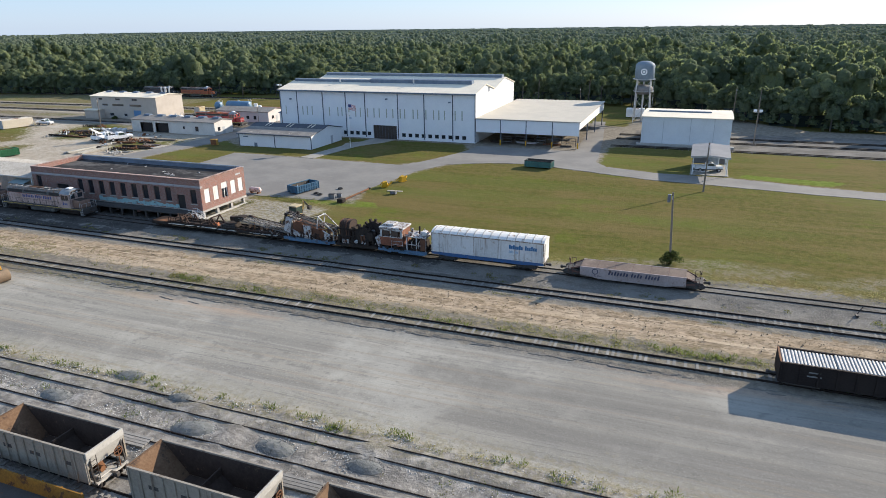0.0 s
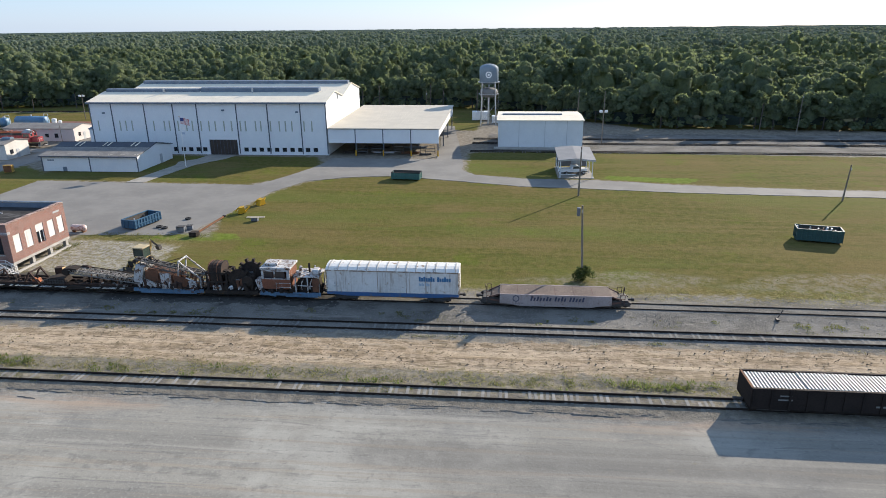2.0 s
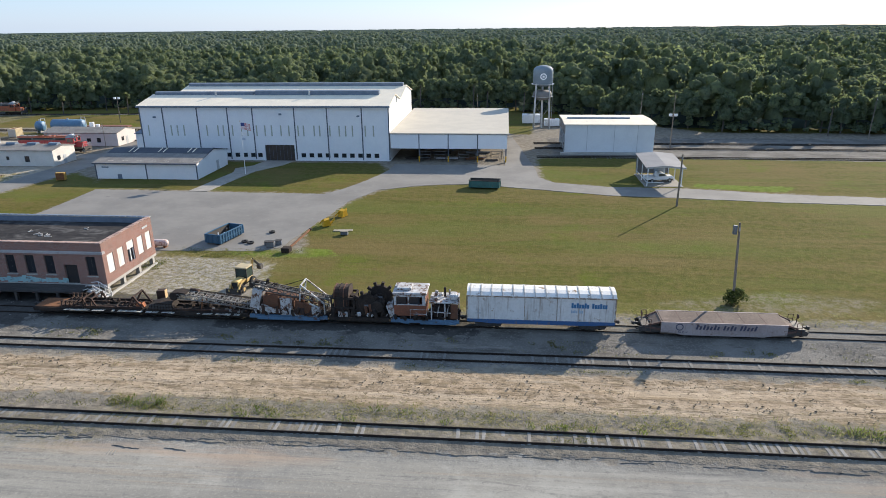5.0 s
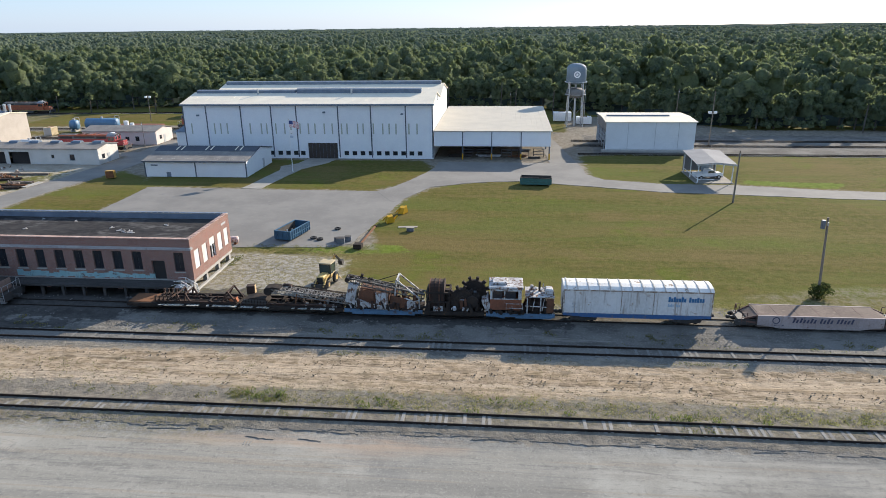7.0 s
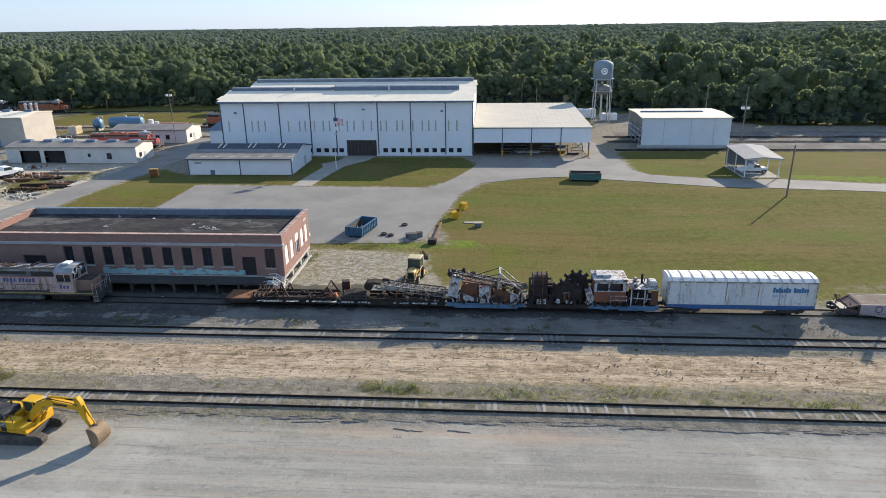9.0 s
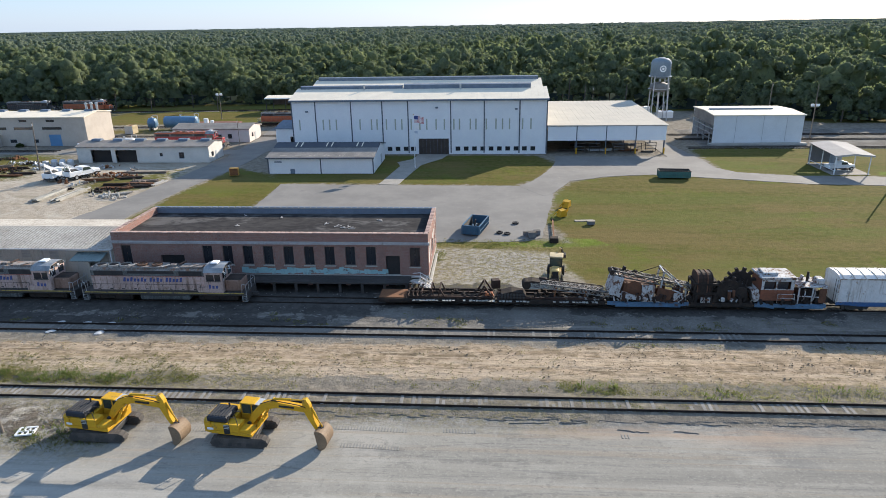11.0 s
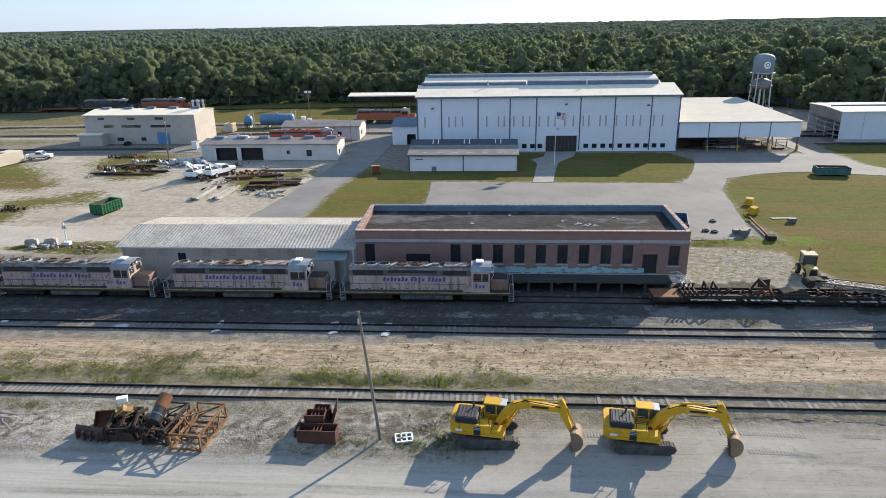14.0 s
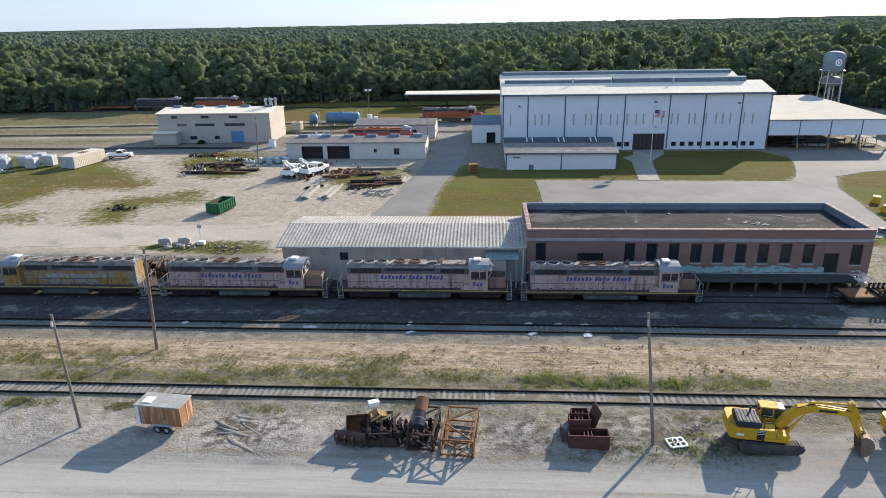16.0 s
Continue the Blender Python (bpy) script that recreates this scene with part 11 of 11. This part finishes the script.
mats += scatter(60, -166, -97, 61.4, 65.6, .8, 1.6, z=.0, thresh=.25, freq=.1) + scatter(90, -120, 60, 70.6, 73.5, .6, 1.2, z=.0, thresh=.2, freq=.12) + scatter(60, -60, 20, 67.7, 68.4, .5, 1.1, z=.0, thresh=.1, freq=.15)
mats += scatter(60, -74, -57, 92, 98, .4, 1.0, z=.0, thresh=.1, freq=.12) + scatter(50, -60, 20, 56.3, 57.9, .5, 1.0, z=.1, thresh=.2, freq=.12)
bare = lambda spots: [p for i, p in enumerate(spots) if not (-93 < p[0] < -61 and 57.9 < p[1] < 61.2 and i % 7)]
green, mats, lush, straw = bare(green), bare(mats), bare(lush), bare(straw)
weeds = np.concatenate([blades(green, .14, 9, 1.1), blades(mats, .10, 40, 1.6)])
ob = new("weeds", quads_mesh("weeds", weeds, M["weed"]))
tagged(ob, "green weeds along the tracks", "weeds", kind="stuff")
M["fresh_weed"] = leaf_material("fresh_green_weeds", (.060, .082, .022), (.095, .122, .030), (.15, .17, .055), False, .4)
ob = new("fresh_weeds", quads_mesh("fresh_weeds", blades(lush, .34, 20, .8), M["fresh_weed"]))
tagged(ob, "leafy fresh green weeds growing along the rails", "weeds", kind="stuff")
ob = new("dry_grass", quads_mesh("dry_grass", blades(straw, .15, 8, 1.0), M["straw"]))
tagged(ob, "dry straw-coloured grass tufts along the tracks", "dry grass", kind="stuff")


def stones(spots, seed=3):
    """Loose angular stones."""
    r4 = np.random.default_rng(seed)
    base = np.array([(1, 0, 0), (-1, 0, 0), (0, 1, 0), (0, -1, 0), (0, 0, 1), (0, 0, -1)], float)
    tri = np.array([(0, 2, 4), (2, 1, 4), (1, 3, 4), (3, 0, 4), (2, 0, 5), (1, 2, 5), (3, 1, 5), (0, 3, 5)])
    V, F = [], []
    for i, (x, y, z, s) in enumerate(spots):
        v = base * r4.uniform(.6, 1.3, (6, 1)) * s * np.array([1, 1, .7])
        a = r4.uniform(0, 6.28)
        c, sn = math.cos(a), math.sin(a)
        V.append(v @ np.array([[c, sn, 0], [-sn, c, 0], [0, 0, 1]]) + (x, y, z))
        F.append(tri + 6 * i)
    me = bpy.data.meshes.new("stones")
    me.from_pydata(np.concatenate(V).tolist(), [], np.concatenate(F).tolist())
    return me


pale_stone = surf("pale_limestone", (.50, .485, .455), (.29, .28, .262), 3, .95, shuffle=False)
ob = new("rubble_stones", stones(scatter(5200, -70, 10, 28.6, 38.4, .03, .095, thresh=.0, freq=.25, z=.07)))
ob.data.materials.append(pale_stone)
tagged(ob, "loose pale limestone lumps along the tracks", "stones", kind="stuff")
ob = new("ballast_stones", stones(scatter(2400, -170, 45, 67.6, 80, .04, .10, thresh=-.1, z=.03), 4))
ob.data.materials.append(surf("grey_ballast_stone", (.23, .215, .195), (.14, .13, .12), 3, .95, shuffle=False))
tagged(ob, "loose grey ballast stones between the tracks", "stones", kind="stuff")
ob = new("clods", stones(scatter(700, -160, -97, 50.2, 55.2, .02, .07, thresh=.0, z=.02, freq=.4) + scatter(420, -114, -98, 50.4, 54.6, .03, .11, thresh=-.1, z=.04, freq=.4) + scatter(1800, -170, 45, 60.8, 67.4, .03, .08, thresh=.1, freq=.3) + scatter(420, -170, 45, 61.2, 66.8, .07, .14, thresh=.1, freq=.25), 6))
ob.data.materials.append(surf("dry_earth_clods", (.22, .175, .125), (.12, .096, .07), 3, .95, shuffle=False))
tagged(ob, "dry earth clods on the dirt strips", "clods", kind="stuff")


M["bush_leaf"] = leaf_material("dark_bush_leaves", (.022, .032, .012), (.038, .052, .018), (.07, .085, .03), False, .3)


def bush(x, y, R, H, label):
    t = thing("bush", x, y, 0, 0, label, "bush")
    part("stems", Geo().cyl((0, 0, -.1), (.1, 0, H * .5), .06, 6, .03).cyl((0, 0, -.1), (-.25, .1, H * .5), .05, 6, .03), M["bark"], t)
    o = new("foliage", quads_mesh("foliage", crown_arrays(rng, 26, 1000, R, H, -.2, .13, spread=.42), M["bush_leaf"]))
    o.parent = t


bush(-1.4, 84.4, 1.15, 2.1, "dark green bush at the foot of a pole")
bush(-165, 171.5, .8, 1.4, "small green bush beside a workshop wall")
bush(-190, 173, .8, 1.2, "small green bush at the workshop wall")
bush(39.5, 88.5, .9, .9, "low green bush on rough grass")


def rubble_heap(x, y, R, H, seed):
    """A dark mound of broken stone."""
    r6 = np.random.default_rng(seed)
    n = 260
    a, q = r6.uniform(0, 6.283, n), np.sqrt(r6.uniform(0, 1, n))
    s = r6.uniform(.02, .055, n)
    px, py = 1.9 * R * q * np.cos(a), 1.0 * R * q * np.sin(a)
    pz = .75 * H * (1 - q ** 1.5) * r6.uniform(.75, 1.05, n)
    t = thing("rubble_heap", x, y, .1, seed * 9 % 30 - 15, "dark grey heap of crushed stone beside the track", "rubble heap", "rubble heaps along the tracks")
    dome = Geo().lathe((0, 0, -.1), [(R, 0), (R * .75, H * .45), (R * .45, H * .8), (.02, H)], 14)
    dome.v = [(vx * 1.6, vy * .9, vz * .7) for vx, vy, vz in dome.v]
    part("mound", dome, heap_dark, t)
    me = stones(list(zip(px, py, pz, s)), seed)
    me.materials.append(heap_dark)
    o = new("rubble", me)
    o.parent = t
    tagged(o, kind="stuff")


heap_dark = surf("dark_crushed_stone", (.185, .190, .182), (.11, .113, .110), 4, .95, spec=.1)
for k, (hx, hy, hr, hh) in enumerate(((-49.3, 33.6, 1.1, .5), (-38.8, 36.9, .8, .45), (-34.7, 33.7, 1.2, .55), (-27.0, 33.8, 1.1, .5), (-19.7, 34.2, .9, .4), (-46, 38.4, .9, .35), (-58, 33.5, 1.0, .4))):
    rubble_heap(hx, hy, hr, hh, k + 11)


for px in (-38.1, -23.0):
    t = thing("plank_crossing", px, 30.9, .08, 1, "weathered grey planks laid beside the track", "plank crossing", "plank crossings between the wagons")
    for k in range(4):
        part("plank", Geo().box(-1.65, 1.65, -.62 + k * .31, -.34 + k * .31, .02, .14 + .01 * (k % 2), .012), M["tie"], t)


def ridge(g, p, q, w, h):
    """A low uneven ridge of loose soil from p to q."""
    n = 9
    vs = []
    d = Vector((q[0] - p[0], q[1] - p[1], 0)).normalized()
    side = Vector((-d.y, d.x, 0))
    for i in range(n):
        f = i / (n - 1)
        c = Vector((p[0] + (q[0] - p[0]) * f, p[1] + (q[1] - p[1]) * f, -.04)) + side * rng.uniform(-.07, .07)
        k = math.sin(math.pi * min(1, f * 1.1 + .02)) ** .5 * rng.uniform(.6, 1.2) + .05
        vs += [c - side * w * k, c + side * w * .2 * rng.uniform(-1, 1) + Vector((0, 0, .04 + h * k)), c + side * w * k]
    fs = [(a, a + 3, a + 4, a + 1) for a in range(0, 3 * n - 3, 3)] + [(a + 1, a + 4, a + 5, a + 2) for a in range(0, 3 * n - 3, 3)]
    g.add(vs, fs)


soil = Geo()
for p, q in (((-137.6, 52.3), (-133.4, 50.8)), ((-136.6, 53.7), (-132.8, 53.4)), ((-136.2, 50.9), (-133.0, 49.0)), ((-135.8, 52.9), (-131.5, 49.6)), ((-138.0, 53.2), (-135.2, 51.6)),
             ((-134.6, 53.8), (-132.2, 52.0)), ((-137.2, 51.5), (-134.2, 51.9)), ((-136.0, 53.1), (-134.0, 52.9)), ((-103.9, 50.3), (-106.2, 51.2)), ((-103.2, 52.0), (-105.4, 52.9)),
             ((-149.6, 50.9), (-146.5, 51.3)), ((-151.5, 52.4), (-148.6, 52.9))):
    ridge(soil, p, q, .2, .07)
for k in range(26):
    cx, cy = rng.uniform(-113, -99), rng.uniform(50.6, 54.4)
    ridge(soil, (cx, cy), (cx + rng.uniform(-1.6, 1.6), cy + rng.uniform(-.7, .7)), rng.uniform(.12, .34), rng.uniform(.05, .16))
ob = tagged(part("soil_ridges", soil, surf("loose_grey_soil", (.26, .235, .195), (.19, .168, .138), 3, .95, shuffle=False), None, smooth=True), "low ridges of loose grey soil scraped up beside the road", "soil ridges", kind="stuff")

ruts = Geo()
for k in range(4):
    cx, cy = rng.uniform(-66, -50), rng.uniform(53.6, 55.3)
    ridge(ruts, (cx, cy), (cx + rng.uniform(1.2, 3.5), cy + rng.uniform(-.4, .2)), .06, .015)
xx = -88.0
while xx < 24:
    yy = 55.1 + .3 * noise.noise((xx * .09, 4, 1))
    ln_ = rng.uniform(.8, 2.6)
    if noise.noise((xx * .13, 9, 4)) > -.22:
        for k in range(int(rng.integers(1, 4))):
            y2 = yy + rng.uniform(-.35, .3)
            ridge(ruts, (xx, y2), (xx + ln_, y2 + rng.uniform(-.12, .12)), rng.uniform(.05, .13), rng.uniform(.02, .06))
    xx += ln_ * .8
tagged(part("rut_edges", ruts, surf("dark_rut_earth", (.10, .092, .082), (.16, .148, .13), 3, .95, shuffle=False), None, smooth=True), "thin dark broken rut and erosion edges beside the track", "wheel ruts", kind="stuff")
ob = new("shoulder_stones", stones(scatter(2600, -172, 20, 58.3, 60.4, .02, .055, thresh=-.1, freq=.25, z=.02) + scatter(500, -172, 20, 54.9, 55.9, .02, .05, thresh=-.1, freq=.3), 8))
ob.data.materials.append(surf("dark_shoulder_stone", (.17, .16, .148), (.095, .09, .084), 3, .95, shuffle=False))
tagged(ob, "dark grey crushed stone on the track shoulders", "stones", kind="stuff")

tread = Geo()
for y0, xa, xb in ((50.6, -78.3, -73.6), (52.8, -79.4, -73.4), (53.2, -70.5, -68.1), (52.6, -57.0, -53.8), (52.5, -49.6, -47.3), (52.7, -42.4, -41.2), (52.6, -90.5, -86.0), (51.3, -88.6, -85.4)):
    xx = xa
    while xx < xb:
        if noise.noise((xx * .35, y0, 2)) > -.18:
            yy = y0 + .25 * math.sin(xx * .3)
            tread.box(xx, xx + .09, yy, yy + .5, -.1, -.022)
        xx += .24
tagged(part("tread_marks", tread, surf("pressed_gravel", (.25, .238, .21), (.20, .19, .168), 3, .95, shuffle=False)), "pressed tread marks in the gravel road", "tread marks", kind="stuff")
